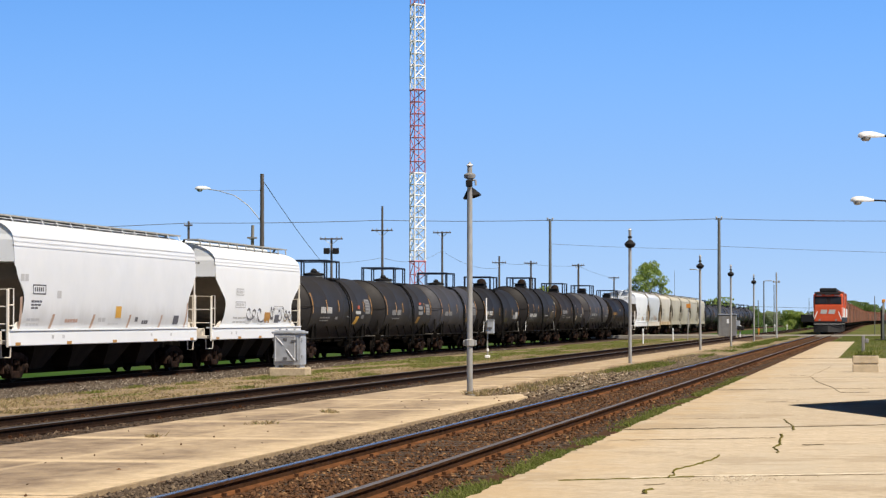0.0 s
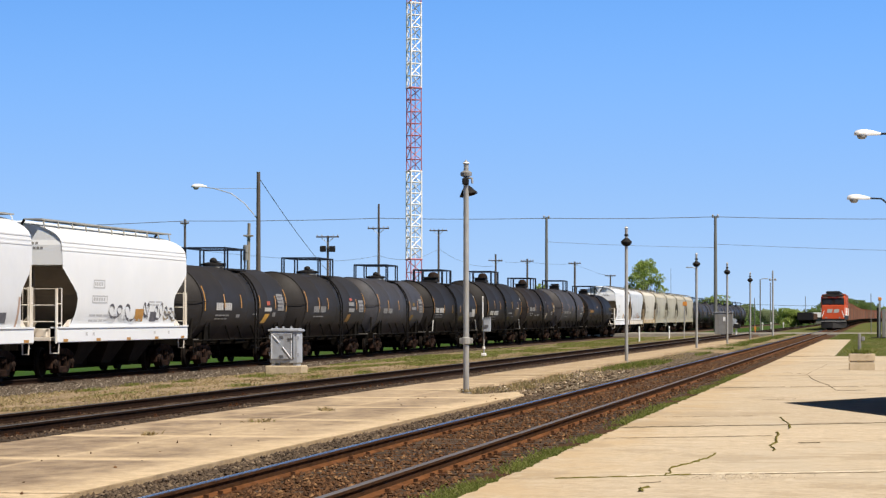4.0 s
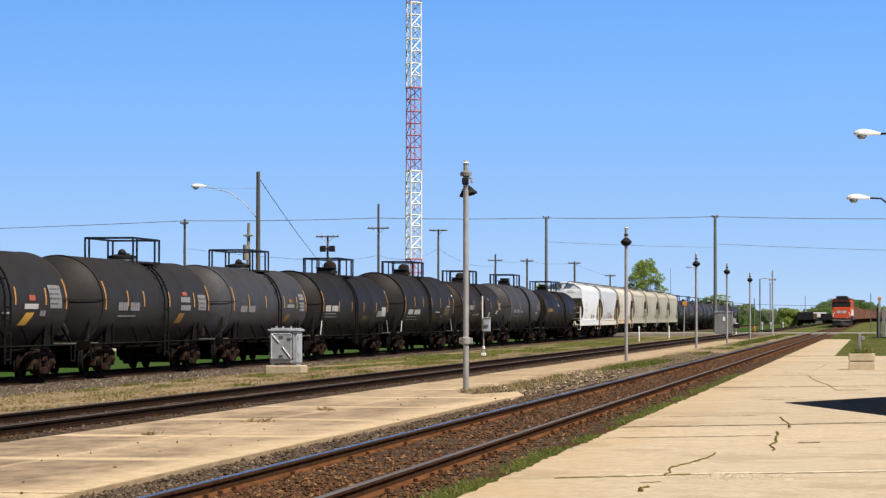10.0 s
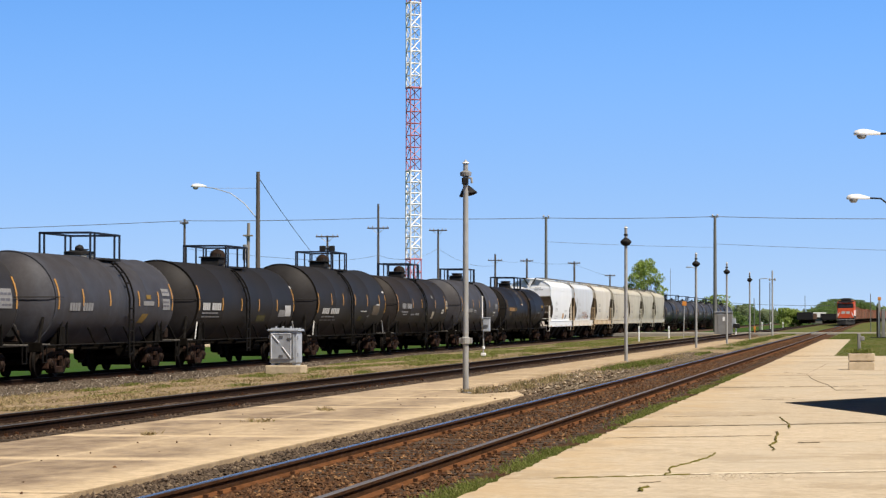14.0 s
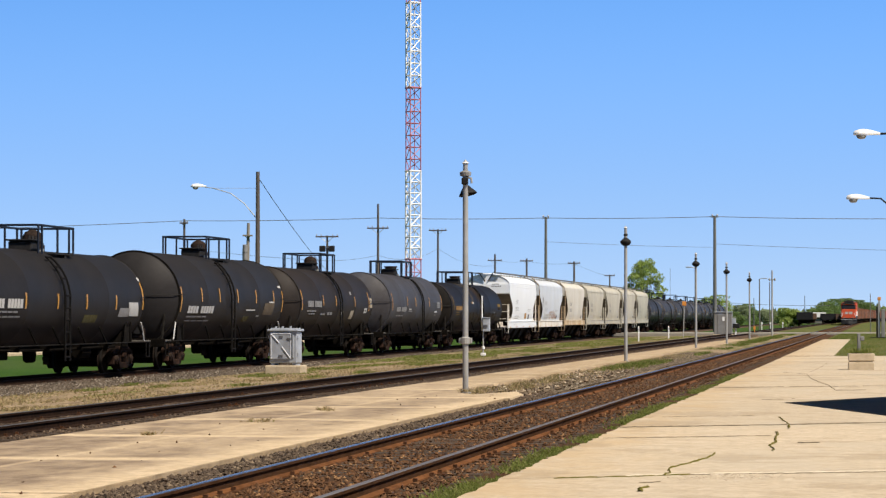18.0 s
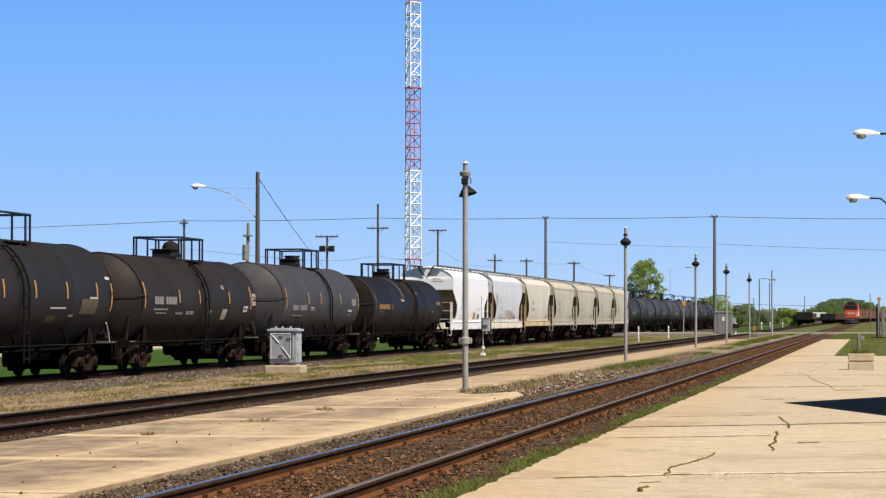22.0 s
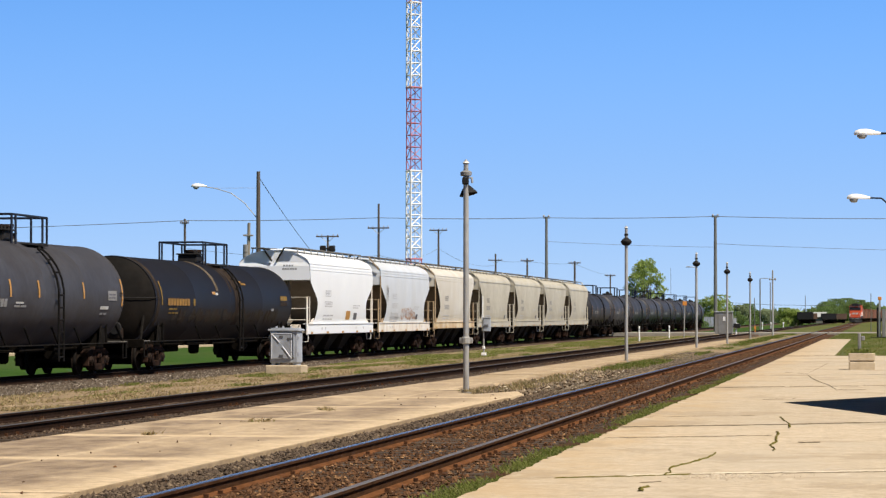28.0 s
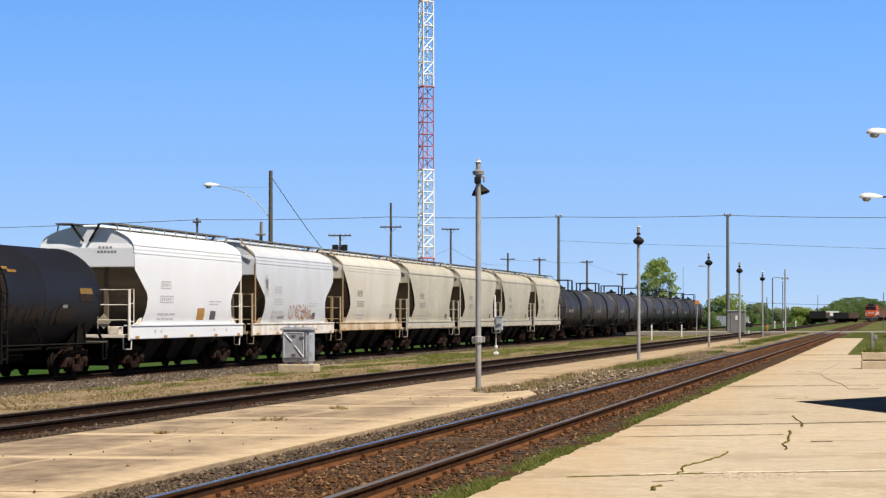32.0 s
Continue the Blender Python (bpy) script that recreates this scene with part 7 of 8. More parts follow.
# ---------------------------------------------------------------- platform lamps on steel columns
def platform_lamp(m, label, turn=0.0, clamp=False):
    c = thing("platform_lamp", m, label, "lamp post", "lamps on the island platform")
    b = BM()
    lathe(b, [(-0.1, 0.11), (0.02, 0.11), (0.03, 0.062), (2.4, 0.060), (4.55, 0.056), (4.56, 0.02)], "z", (0, 0, 0), 14)
    part("column", b, "galv", c, "", True)
    b = BM()
    lathe(b, [(4.56, 0.052), (4.77, 0.052), (4.775, 0.07), (4.79, 0.066), (4.86, 0.01)], "z", (0, 0, 0), 12)
    part("cap", b, "galv", c, "pale cylinder on the top")
    part("finial", lathe(BM(), [(4.862, 0.072), (4.87, 0.068), (4.92, 0.008)], "z", (0, 0, -0.075), 12), "white_paint", c, "white pointed finial")
    b = BM()
    lathe(b, [(4.50, 0.06), (4.52, 0.115), (4.59, 0.125), (4.62, 0.08), (4.63, 0.05)] if clamp else [(4.50, 0.06), (4.51, 0.075), (4.56, 0.075), (4.58, 0.05)], "z", (0, 0, 0), 14)
    part("collar", b, "cabinet_dark" if clamp else "dark_iron", c)
    if not clamp:
        b = BM()
        lathe(b, [(4.14, 0.06), (4.17, 0.13), (4.24, 0.19), (4.30, 0.20), (4.36, 0.15), (4.42, 0.075), (4.44, 0.058)], "z", (0, 0, 0), 18)
        part("lamp_shade", b, "dark_iron", c, "dark mushroom-shaped shade", True)
    if clamp:
        b = BM()
        lathe(b, [(0.21, 0.03), (0.19, 0.06), (0.10, 0.13), (0.02, 0.19), (0.0, 0.195), (0.012, 0.17), (0.09, 0.10)], "z", (0, 0, 0), 20)
        bmesh.ops.transform(b, matrix=Matrix.Translation((0.03, 0.17, 4.13)) @ Matrix.Rotation(radians(-14), 4, "Y") @ Matrix.Rotation(radians(-6), 4, "X"), verts=b.verts)
        part("lamp_shade", b, "dark_iron", c, "dark bell-shaped shade", True)
        b = BM()
        path_rod(b, [(0.05, -0.03, 4.48), (0.13, -0.06, 4.47), (0.14, -0.06, 4.36)], 0.025, 6)
        part("bracket", b, "galv", c)
        b = BM()
        bx(b, -0.07, 0.07, -0.12, -0.05, 4.33, 4.48, 0.02)
        part("junction_box", b, "dark_iron", c)
    if clamp:
        b = BM()
        lathe(b, [(0.98, 0.06), (1.0, 0.10), (1.12, 0.10), (1.14, 0.06)], "z", (0, 0, 0), 12)
        bx(b, -0.14, 0.14, -0.03, 0.03, 1.0, 1.12, 0.01)
        part("band_clamp", b, "galv", c)
    return c


platform_lamp(pose(-8.27, 58.7, -0.01), "grey steel lamp post with two dark conical shades", 0, True)
for y, x in ((100.8, -8.42), (143.0, -8.4), (168.5, -8.08), (205.5, -8.2)):
    platform_lamp(pose(x, y, -0.06), "grey steel lamp post with dark mushroom-shaped shade", 35)

far_lamp = thing("light_mast", pose(-7.55, 236, -0.5), "pale thin light mast with small floodlights", "light mast")
b = BM()
lathe(b, [(0, 0.10), (0.1, 0.08), (5.9, 0.06), (5.92, 0.01)], "z", (0, 0, 0), 10)
part("column", b, "galv", far_lamp, "", True)
for s in (-1, 1):
    b = BM()
    rod(b, (0, 0, 5.1), (s * 0.22, 0, 5.15), 0.03, seg=6)
    lathe(b, [(5.05, 0.04), (5.1, 0.09), (5.22, 0.08), (5.25, 0.03)], "z", (s * 0.22, 0, 0), 8)
    part("floodlight", b, "galv", far_lamp)

# ---------------------------------------------------------------- poles, wires and the mast behind the train


YAW = math.atan(746.0 / FOCAL)


def from_bearing(bear, depth):
    """Plan place at a bearing, given as a share of the view, and a distance along the tracks."""
    a = YAW - math.atan((bear - 784.0) / FOCAL)
    return -math.tan(a) * depth, depth


def top_z(elev, depth, bear=500):
    """Height at an elevation, given as a share of the view, for a bearing and a distance along the tracks."""
    a = YAW - math.atan((bear - 784.0) / FOCAL)
    return EYE_HEIGHT + (561.0 - elev) / FOCAL * depth * (math.cos(YAW) + math.tan(a) * math.sin(YAW))


def wood_pole(bear, elev, depth, r, label, arms=(), material="pole_wood", lean=0.0, insul=True):
    """arms: (top y of the arm, half width)"""
    x, y = from_bearing(bear, depth)
    hgt = top_z(elev, depth, bear) + 0.52
    c = thing("utility_pole", pose(x, y, -0.52, 0, lean, 0), label, "utility pole", "utility poles")
    b = BM()
    rod(b, (0, 0, -0.4), (0, 0, hgt), r * 1.25, r * 0.85, 10)
    part("shaft", b, material, c, "", True)
    for ay, hw in arms:
        z = top_z(ay, depth, bear) + 0.52
        b = BM()
        bx(b, -hw, hw, -r - 0.14, -r * 0.7, z - 0.09, z + 0.06, 0.01)
        a = part("crossarm", b, material, c)
        b = BM()
        for s in (-1, 1):
            rod(b, (0, -r - 0.05, z - 0.55 * hw), (s * hw * 0.55, -r - 0.07, z - 0.08), 0.03, seg=4)
        part("brace", b, "galv", c)
        if insul:
            for f in (-0.9, -0.5, 0.5, 0.9):
                b = BM()
                lathe(b, [(z + 0.05, 0.02), (z + 0.12, 0.06), (z + 0.2, 0.05), (z + 0.24, 0.02)], "z", (f * hw, -r - 0.07, 0), 7)
                part("insulator", b, "galv", a)
    return c, Vector((x, y, hgt - 0.52))


p1, p1_top = wood_pole(457, 304, 200, 0.16, "tall weathered wooden pole carrying a street lamp")
arm_z = top_z(330, 200) + 0.52
b = BM()
pts = [(-0.15, 0, top_z(385, 200) + 0.52), (-1.0, 0, top_z(360, 200) + 0.52), (-2.0, 0, top_z(342, 200) + 0.52), (-3.2, 0, top_z(333, 200) + 0.52), (-4.0, 0, top_z(330, 200) + 0.52)]
path_rod(b, pts, 0.035, 6)
rod(b, (-0.1, 0, top_z(333, 200) + 0.52), (-3.4, 0, top_z(332.5, 200) + 0.52), 0.012, seg=4)
part("lamp_arm", b, "galv", p1)


def cobra(parent, m, size=1.0):
    """A cobra-head street luminaire that points along -x."""
    b = BM()
    sec = [(0.1, 0.05, 0.05), (0.0, 0.065, 0.07), (-0.18, 0.10, 0.13), (-0.40, 0.16, 0.17), (-0.62, 0.17, 0.165), (-0.78, 0.12, 0.12), (-0.84, 0.05, 0.05)]
    rings = []
    for x, w, hgt in sec:
        rings.append([b.verts.new((x * size, math.cos(a) * w * size, max(math.sin(a) * hgt, -0.05) * size)) for a in [2 * math.pi * i / 12 for i in range(12)]])
    for ra, rb in zip(rings, rings[1:]):
        for i in range(12):
            b.faces.new((ra[i], ra[(i + 1) % 12], rb[(i + 1) % 12], rb[i]))
    b.faces.new(rings[0])
    b.faces.new(rings[-1])
    bmesh.ops.recalc_face_normals(b, faces=b.faces)
    bmesh.ops.transform(b, matrix=m, verts=b.verts)
    hd = part("lamp_head", b, "white_paint", parent, "pale cobra-head housing", True)
    b = BM()
    lathe(b, [(-0.19 * size, 0.02 * size), (-0.18 * size, 0.10 * size), (-0.12 * size, 0.165 * size), (-0.045 * size, 0.18 * size)], "z", (-0.56 * size, 0, 0), 12)
    bmesh.ops.transform(b, matrix=m, verts=b.verts)
    part("lens", b, "lens", hd, "dull glass bowl", True)
    return hd


cobra(p1, Matrix.Translation((-3.95, 0, top_z(329, 200) + 0.52)), 1.2)

poles = {}
for key, args in {
    "w0": (327, 388, 320, 0.15, "slim wooden utility pole with a short crossarm", ((395, 0.5),)),
    "w1": (670, 361, 320, 0.14, "wooden utility pole with crossarm", ((404, 1.25),)),
    "w2": (967, 384, 320, 0.17, "plain weathered grey utility pole", (), "pole_grey"),
    "w3": (1266, 382, 320, 0.19, "thick weathered utility pole beside the cabinet", (), "pole_grey"),
    "a": (776, 406, 360, 0.14, "wooden pole with a T-shaped crossarm", ((408, 1.15),)),
    "c": (877, 450, 430, 0.16, "distant utility pole with crossarm", ((461, 1.1),)),
    "d": (933, 458, 430, 0.16, "distant utility pole with crossarm", ((462, 1.0),)),
    "e": (1017, 463, 430, 0.17, "distant utility pole with crossarm", ((466, 0.95),)),
    "f": (1080, 486, 480, 0.14, "distant utility pole with crossarm", ((488, 0.9),)),
}.items():
    poles[key] = wood_pole(*args)[1]
for key in ("w2", "w3"):
    top_ = poles[key]
    c = next(o for o in bpy.data.objects if o.name.startswith("utility_pole") and (o.location.xy - top_.xy).length < 0.01)
    zt_ = top_.z + 0.52
    for x in (-0.28, 0.28):
        part("insulator", lathe(BM(), [(zt_ - 0.10, 0.03), (zt_ - 0.02, 0.10), (zt_ + 0.08, 0.11), (zt_ + 0.16, 0.05), (zt_ + 0.17, 0.01)], "z", (x, -0.05, 0), 8), "galv", c, "pale insulator at the pole's top")
    part("crossarm", bx(BM(), -0.40, 0.40, -0.12, 0.02, zt_ - 0.22, zt_ - 0.11, 0.01), "pole_grey", c)
fl, fl_top = wood_pole(580, 417, 300, 0.13, "wooden pole with insulators and two floodlights", ((419, 1.25),))
for s in (-1, 1):
    b = BM()
    z = top_z(441, 300) + 0.52
    bx(b, s * 0.5 - 0.32, s * 0.5 + 0.32, -0.35, 0.1, z - 0.32, z + 0.33, 0.06)
    rod(b, (0, -0.1, z), (s * 0.5, -0.1, z), 0.05, seg=6)
    part("floodlight", b, "dark_iron", fl)
tp, tp_top = wood_pole(437, 395, 250, 0.16, "pale wooden pole with transformers", ((417, 0.45),), "pole_pale", 1.0, False)
for z_, s in ((440, 0.0), (452, 0.0)):
    b = BM()
    zz = top_z(z_, 250) + 0.52
    lathe(b, [(zz - 0.45, 0.20), (zz - 0.42, 0.24), (zz + 0.3, 0.24), (zz + 0.36, 0.1)], "z", (-0.22, -0.2, 0), 10)
    part("transformer", b, "cabinet_dark", tp)

for bear, elev, d, r_, lab in ((1345, 494, 400, 0.10, "thin street lamp pole by the road"), (1363, 500, 420, 0.08, "thin grey far pole by the road"), (1187, 475, 500, 0.04, "thin grey aerial far behind the train"), (1231, 474, 330, 0.07, "thin street lamp pole behind the lamps"), (1335, 528, 600, 0.1, "thin far pole on the skyline"), (1425, 524, 800, 0.1, "thin far pole on the skyline"), (1541, 520, 300, 0.05, "thin grey pole beside the lawn")):
    x, y = from_bearing(bear, d)
    c = thing("slim_pole", pose(x, y, -0.52), lab, "pole")
    b = BM()
    hgt = top_z(elev, d, bear) + 0.52
    rod(b, (0, 0, -0.2), (0, 0, hgt), r_, r_ * 0.8, 8)
    part("shaft", b, "pole_grey" if bear != 1542 else "galv", c)
    if bear in (1345, 1231):
        s = 1 if bear == 1345 else -1
        b = BM()
        path_rod(b, [(0, 0, hgt - 0.05), (s * 0.3, 0, hgt + 0.05), (s * 0.6, 0, hgt + 0.06)], 0.05, 5)
        bx(b, s * 0.6, s * 1.1, -0.12, 0.12, hgt, hgt + 0.12, 0.03)
        part("lamp_arm", b, "galv", c)


def wire(points, r, label, sag=0.4):
    """One sagging wire for each span between two points."""
    for a, d in zip(points, points[1:]):
        a, d = Vector(a), Vector(d)
        pts = []
        for i in range(13):
            f = i / 12
            p = a.lerp(d, f)
            p.z -= sag * 4 * f * (1 - f)
            pts.append(p)
        tagged(part("overhead_wire", path_rod(BM(), pts, r, 4), "cable"), label, "wire", "overhead wires")


def at(bear, elev, d):
    x, y = from_bearing(bear, d)
    return (x, y, top_z(elev, d, bear))


main = [at(-260, 412, 320), at(327, 391, 320), at(670, 386, 320), at(967, 386, 320), at(1266, 383.5, 320), at(1640, 387, 320)]
wire(main, 0.035, "dark overhead wire between the poles", 0.12)
wire([at(1266, 432, 320), at(1700, 446, 320)], 0.02, "thin dark overhead wire between poles", 0.1)
wire([at(967, 428, 320), at(1266, 438, 330)], 0.018, "thin dark overhead wire between poles", 0.1)
wire([at(327, 440, 320), at(580, 462, 300), at(670, 452, 320)], 0.018, "thin dark overhead wire between poles", 0.15)
wire([at(670, 452, 320), at(776, 440, 360), at(877, 470, 430)], 0.02, "thin dark overhead wire between poles", 0.9)
wire([at(877, 461, 430), at(933, 463, 430), at(1017, 467, 430), at(1080, 489, 480)], 0.018, "thin dark overhead wire between poles", 0.2)
wire([at(460, 318, 200), at(580, 480, 300)], 0.03, "slanting guy wire of the tall pole", 0.3)
wire([at(1290, 536, 800), at(1470, 541, 800)], 0.05, "distant power line on the skyline", 0.3)


def lattice_mast(bear, depth):
    """Three-legged lattice mast in red and white bands."""
    x, y = from_bearing(bear, depth)
    c = thing("lattice_mast", pose(x, y, -0.52), "tall red and white lattice radio mast", "radio mast")
    bands = [(-0.4, 505, "white_paint"), (505, 459, "red_paint"), (459, 303, "white_paint"), (303, 155, "red_paint"), (155, 4, "white_paint"), (4, -140, "red_paint"), (-140, -290, "white_paint")]
    r = 0.79
    legs = [(r * math.cos(a), r * math.sin(a)) for a in (radians(146), radians(266), radians(26))]
    for a_, b_, mat_ in bands:
        z0 = 0.0 if a_ == -0.4 else top_z(a_, depth, bear) + 0.52
        z1 = top_z(b_, depth, bear) + 0.52
        taper = lambda z: 1.05 - 0.0032 * z
        n = max(2, round((z1 - z0) / 1.05))
        b = BM()
        rod(b, (0.15, 0.3, z0), (0.15, 0.3, z1), 0.04, seg=5)
        sec = part("mast_section", b, mat_, c, "red painted section" if mat_ == "red_paint" else "white painted section")
        for k in range(3):
            (xa, ya), (xb, yb) = legs[k], legs[(k + 1) % 3]
            ta, tb = taper(z0), taper(z1)
            part("leg", rod(BM(), (xa * ta, ya * ta, z0), (xa * tb, ya * tb, z1), 0.080 if mat_ == "white_paint" else 0.050, seg=6), mat_, sec)
            t1 = tb * 1.08
            part("flange", rod(BM(), (xa * t1, ya * t1, z1), (xb * t1, yb * t1, z1), 0.07, seg=5), mat_, sec)
            for i in range(n):
                za, zb = z0 + (z1 - z0) * i / n, z0 + (z1 - z0) * (i + 1) / n
                ta, tb = taper(za), taper(zb)
                part("strut", rod(BM(), (xa * ta, ya * ta, za), (xb * ta, yb * ta, za), 0.050 if mat_ == "white_paint" else 0.038, seg=4), mat_, sec)
                p0, p1 = ((xa, ya), (xb, yb)) if i % 2 else ((xb, yb), (xa, ya))
                part("brace", rod(BM(), (p0[0] * ta, p0[1] * ta, za), (p1[0] * tb, p1[1] * tb, zb), 0.050 if mat_ == "white_paint" else 0.038, seg=4), mat_, sec)
    return c


lattice_mast(730.6, 250)

# ---------------------------------------------------------------- cabinets and posts beside the tracks


def relay_box(m):
    c = thing("signal_cabinet", m, "grey steel signal cabinet with braced door", "equipment cabinet")
    b = BM()
    bx(b, -0.46, 0.46, -0.35, 0.35, 0.13, 1.16, 0.02)
    body = part("body", b, "paint_grey", c)
    b = BM()
    bx(b, -0.52, 0.52, -0.42, 0.42, 1.165, 1.235, 0.015)
    bx(b, -0.44, 0.44, -0.34, 0.34, 1.235, 1.27, 0.015)
    for x in (-0.28, -0.05, 0.22):
        rod(b, (x, -0.2, 1.26), (x, -0.2, 1.33), 0.04, seg=8)
    part("lid", b, "paint_grey", c, "overhanging grey lid")
    b = BM()
    bx(b, -0.40, 0.28, -0.40, -0.352, 0.26, 1.10, 0.015)
    d = part("door", b, "paint_grey", c)
    b = BM()
    for x0, z0, x1, z1 in ((-0.37, 1.06, -0.13, 0.80), (-0.02, 0.66, 0.25, 0.31)):
        rod(b, (x0, -0.405, z0), (x1, -0.405, z1), 0.019, seg=6)
    part("brace", b, "strap", d, "raised pale diagonal brace")
    for xa, xb, za, zb in ((-0.405, -0.375, 0.262, 1.098), (0.255, 0.285, 0.262, 1.098), (-0.374, 0.254, 1.07, 1.098)):
        part("door_edge", bx(BM(), xa, xb, -0.412, -0.401, za, zb, 0.004), "strap", d, "pale door edge strip")
    for x, z in ((-0.06, 0.98), (-0.06, 0.36), (0.22, 0.92)):
        b = BM()
        bx(b, x - 0.07, x + 0.07, -0.418, -0.40, z - 0.04, z + 0.04, 0.006)
        part("latch", b, "latch_steel", d, "dark grey latch")
    for x in (-0.475, 0.475):
        for z in (0.42, 0.98):
            b = BM()
            bx(b, x - 0.03, x + 0.03, -0.33, -0.22, z - 0.06, z + 0.06, 0.01)
            part("hinge", b, "paint_grey", c)
    b = BM()
    bx(b, 0.32, 0.37, -0.385, -0.352, 0.30, 1.06, 0.008)
    part("door_post", b, "paint_grey", c)
    for x in (-0.36, 0.36):
        b = BM()
        bx(b, x - 0.06, x + 0.06, -0.3, 0.3, 0.05, 0.128)
        part("foot", b, "paint_grey", c)
    return c


bxx, bxy = -18.78, 91.0
base = tagged(part("concrete_base", bx(BM(), bxx - 0.60, bxx + 0.62, bxy - 0.5, bxy + 0.5, -0.7, -0.04, 0.03), "plinth"), "pale concrete base under the signal cabinet", "base")
relay_box(pose(bxx, bxy, -0.09, 0, 0, -3))

# relay post: thin white standard with a grey case
x, y = -17.0, 126.0
c = thing("relay_post", pose(x, y, -0.2), "thin pale post with a grey relay case", "signal post")
part("post", lathe(BM(), [(-0.1, 0.034), (1.10, 0.034), (1.11, 0.01)], "z", (0.05, 0, 0), 8), "galv", c, "dull lower post")
part("upper_post", lathe(BM(), [(1.12, 0.036), (2.66, 0.030), (2.69, 0.01)], "z", (0, 0, 0), 8), "white_paint", c, "white upper post")
part("relay_case", bx(BM(), 0.045, 0.36, -0.16, 0.12, 1.09, 1.68, 0.02), "paint_grey", c, "grey relay case")
part("case_lid", bx(BM(), 0.03, 0.375, -0.18, 0.14, 1.682, 1.72, 0.01), "paint_grey", c)
part("clamp", bx(BM(), 0.1, 0.28, -0.20, -0.162, 1.3, 1.4, 0.01), "latch_steel", c)
part("collar", lathe(BM(), [(0.30, 0.035), (0.31, 0.07), (0.42, 0.07), (0.43, 0.035)], "z", (0.05, 0, 0), 8), "white_paint", c, "white collar")
part("foot_bracket", bx(BM(), -0.06, 0.16, -0.1, 0.1, 0.0, 0.13, 0.02), "white_paint", c)

for bear, d, h0, w in ((1131, 206, 1.15, 0.055), (1184, 232, 1.1, 0.055), (1302, 262, 1.25, 0.08)):
    x, y = from_bearing(bear, d)
    c = thing("marker_post", pose(x, y, -0.3, 0, 4 if bear == 1302 else 0, 0), "short white marker post", "marker post", "marker posts")
    part("stake", lathe(BM(), [(-0.1, w), (h0 - 0.04, w), (h0, w * 0.7), (h0 + 0.02, 0.01)], "z", (0, 0, 0), 8), "white_paint", c)
    part("band", lathe(BM(), [(h0 - 0.28, w + 0.004), (h0 - 0.2, w + 0.004)], "z", (0, 0, 0), 8), "paint_grey", c)
    if bear == 1302:
        part("switch_motor", bx(BM(), -0.30, 0.34, -0.2, 0.2, 0.82, 1.22, 0.05), "dark_iron", c, "black fixture on the post")

# leaning sign with an orange plate
x, y = from_bearing(1210, 240)
c = thing("whistle_sign", pose(x, y, -0.35, 0, 1.5, 0), "grey post with an orange sign plate", "sign")
part("post", rod(BM(), (0, 0, -0.2), (0, 0, 3.1), 0.05, seg=6), "galv", c)
part("sign_plate", bx(BM(), -0.18, 0.18, -0.08, -0.05, 2.85, 3.2, 0.01), "orange", c, "orange plate")

# big grey equipment house by the road and its fence
x, y = from_bearing(1281, 268)
c = thing("equipment_house", pose(x, y, -0.2), "dull grey sheet-metal equipment house", "equipment house")
part("housing", bx(BM(), -0.82, 0.82, -0.9, 0.9, 0.1, 2.15, 0.02), "cabinet_dark", c)
part("roof", bx(BM(), -0.88, 0.88, -0.96, 0.96, 2.16, 2.24, 0.02), "paint_grey", c)
part("door", bx(BM(), -0.5, 0.25, -0.93, -0.902, 0.15, 2.0, 0.01), "cabinet_dark", c)
part("notice", bx(BM(), -0.05, 0.16, -0.945, -0.932, 1.35, 1.75), "white_paint", c, "white notice")
part("side_box", bx(BM(), 0.83, 1.15, -0.6, 0.2, 0.9, 1.6, 0.02), "paint_grey", c)
part("plinth", bx(BM(), -0.95, 0.95, -1.0, 1.0, -0.4, 0.098, 0.02), "plinth", c)
x, y = from_bearing(1254, 540)
c = thing("white_gate", pose(x, y, -0.5), "pale panel fence behind the cabinets", "fence")
for i in range(3):
    part("panel", bx(BM(), -0.9 + 0.62 * i, -0.32 + 0.62 * i, -0.04, 0.04, 0.15, 2.0, 0.01), "paint_grey", c)
part("gate_post", bx(BM(), 1.0, 1.18, -0.06, 0.06, 0.0, 2.1, 0.01), "white_paint", c)

x, y = from_bearing(1336, 300)
c = thing("orange_marker", pose(x, y, -0.4), "short orange warning post at the road", "marker post")
part("stake", bx(BM(), -0.05, 0.05, -0.04, 0.04, -0.1, 1.0), "orange", c)
part("board", bx(BM(), -0.11, 0.11, -0.06, -0.041, 0.62, 0.92), "orange", c)
for bear, elev0, d in ((1386, 574, 420), (1364, 572, 420), (1349, 570, 420)):
    x, y = from_bearing(bear, d)
    c = thing("road_marker", pose(x, y, -0.4), "small white and orange road marker", "marker post", "road markers")
    part("stake", bx(BM(), -0.06, 0.06, -0.05, 0.05, -0.2, 1.15), "white_paint", c)
    part("plate", bx(BM(), -0.11, 0.11, -0.08, -0.052, 0.85, 1.15, 0.01), "white_paint", c)

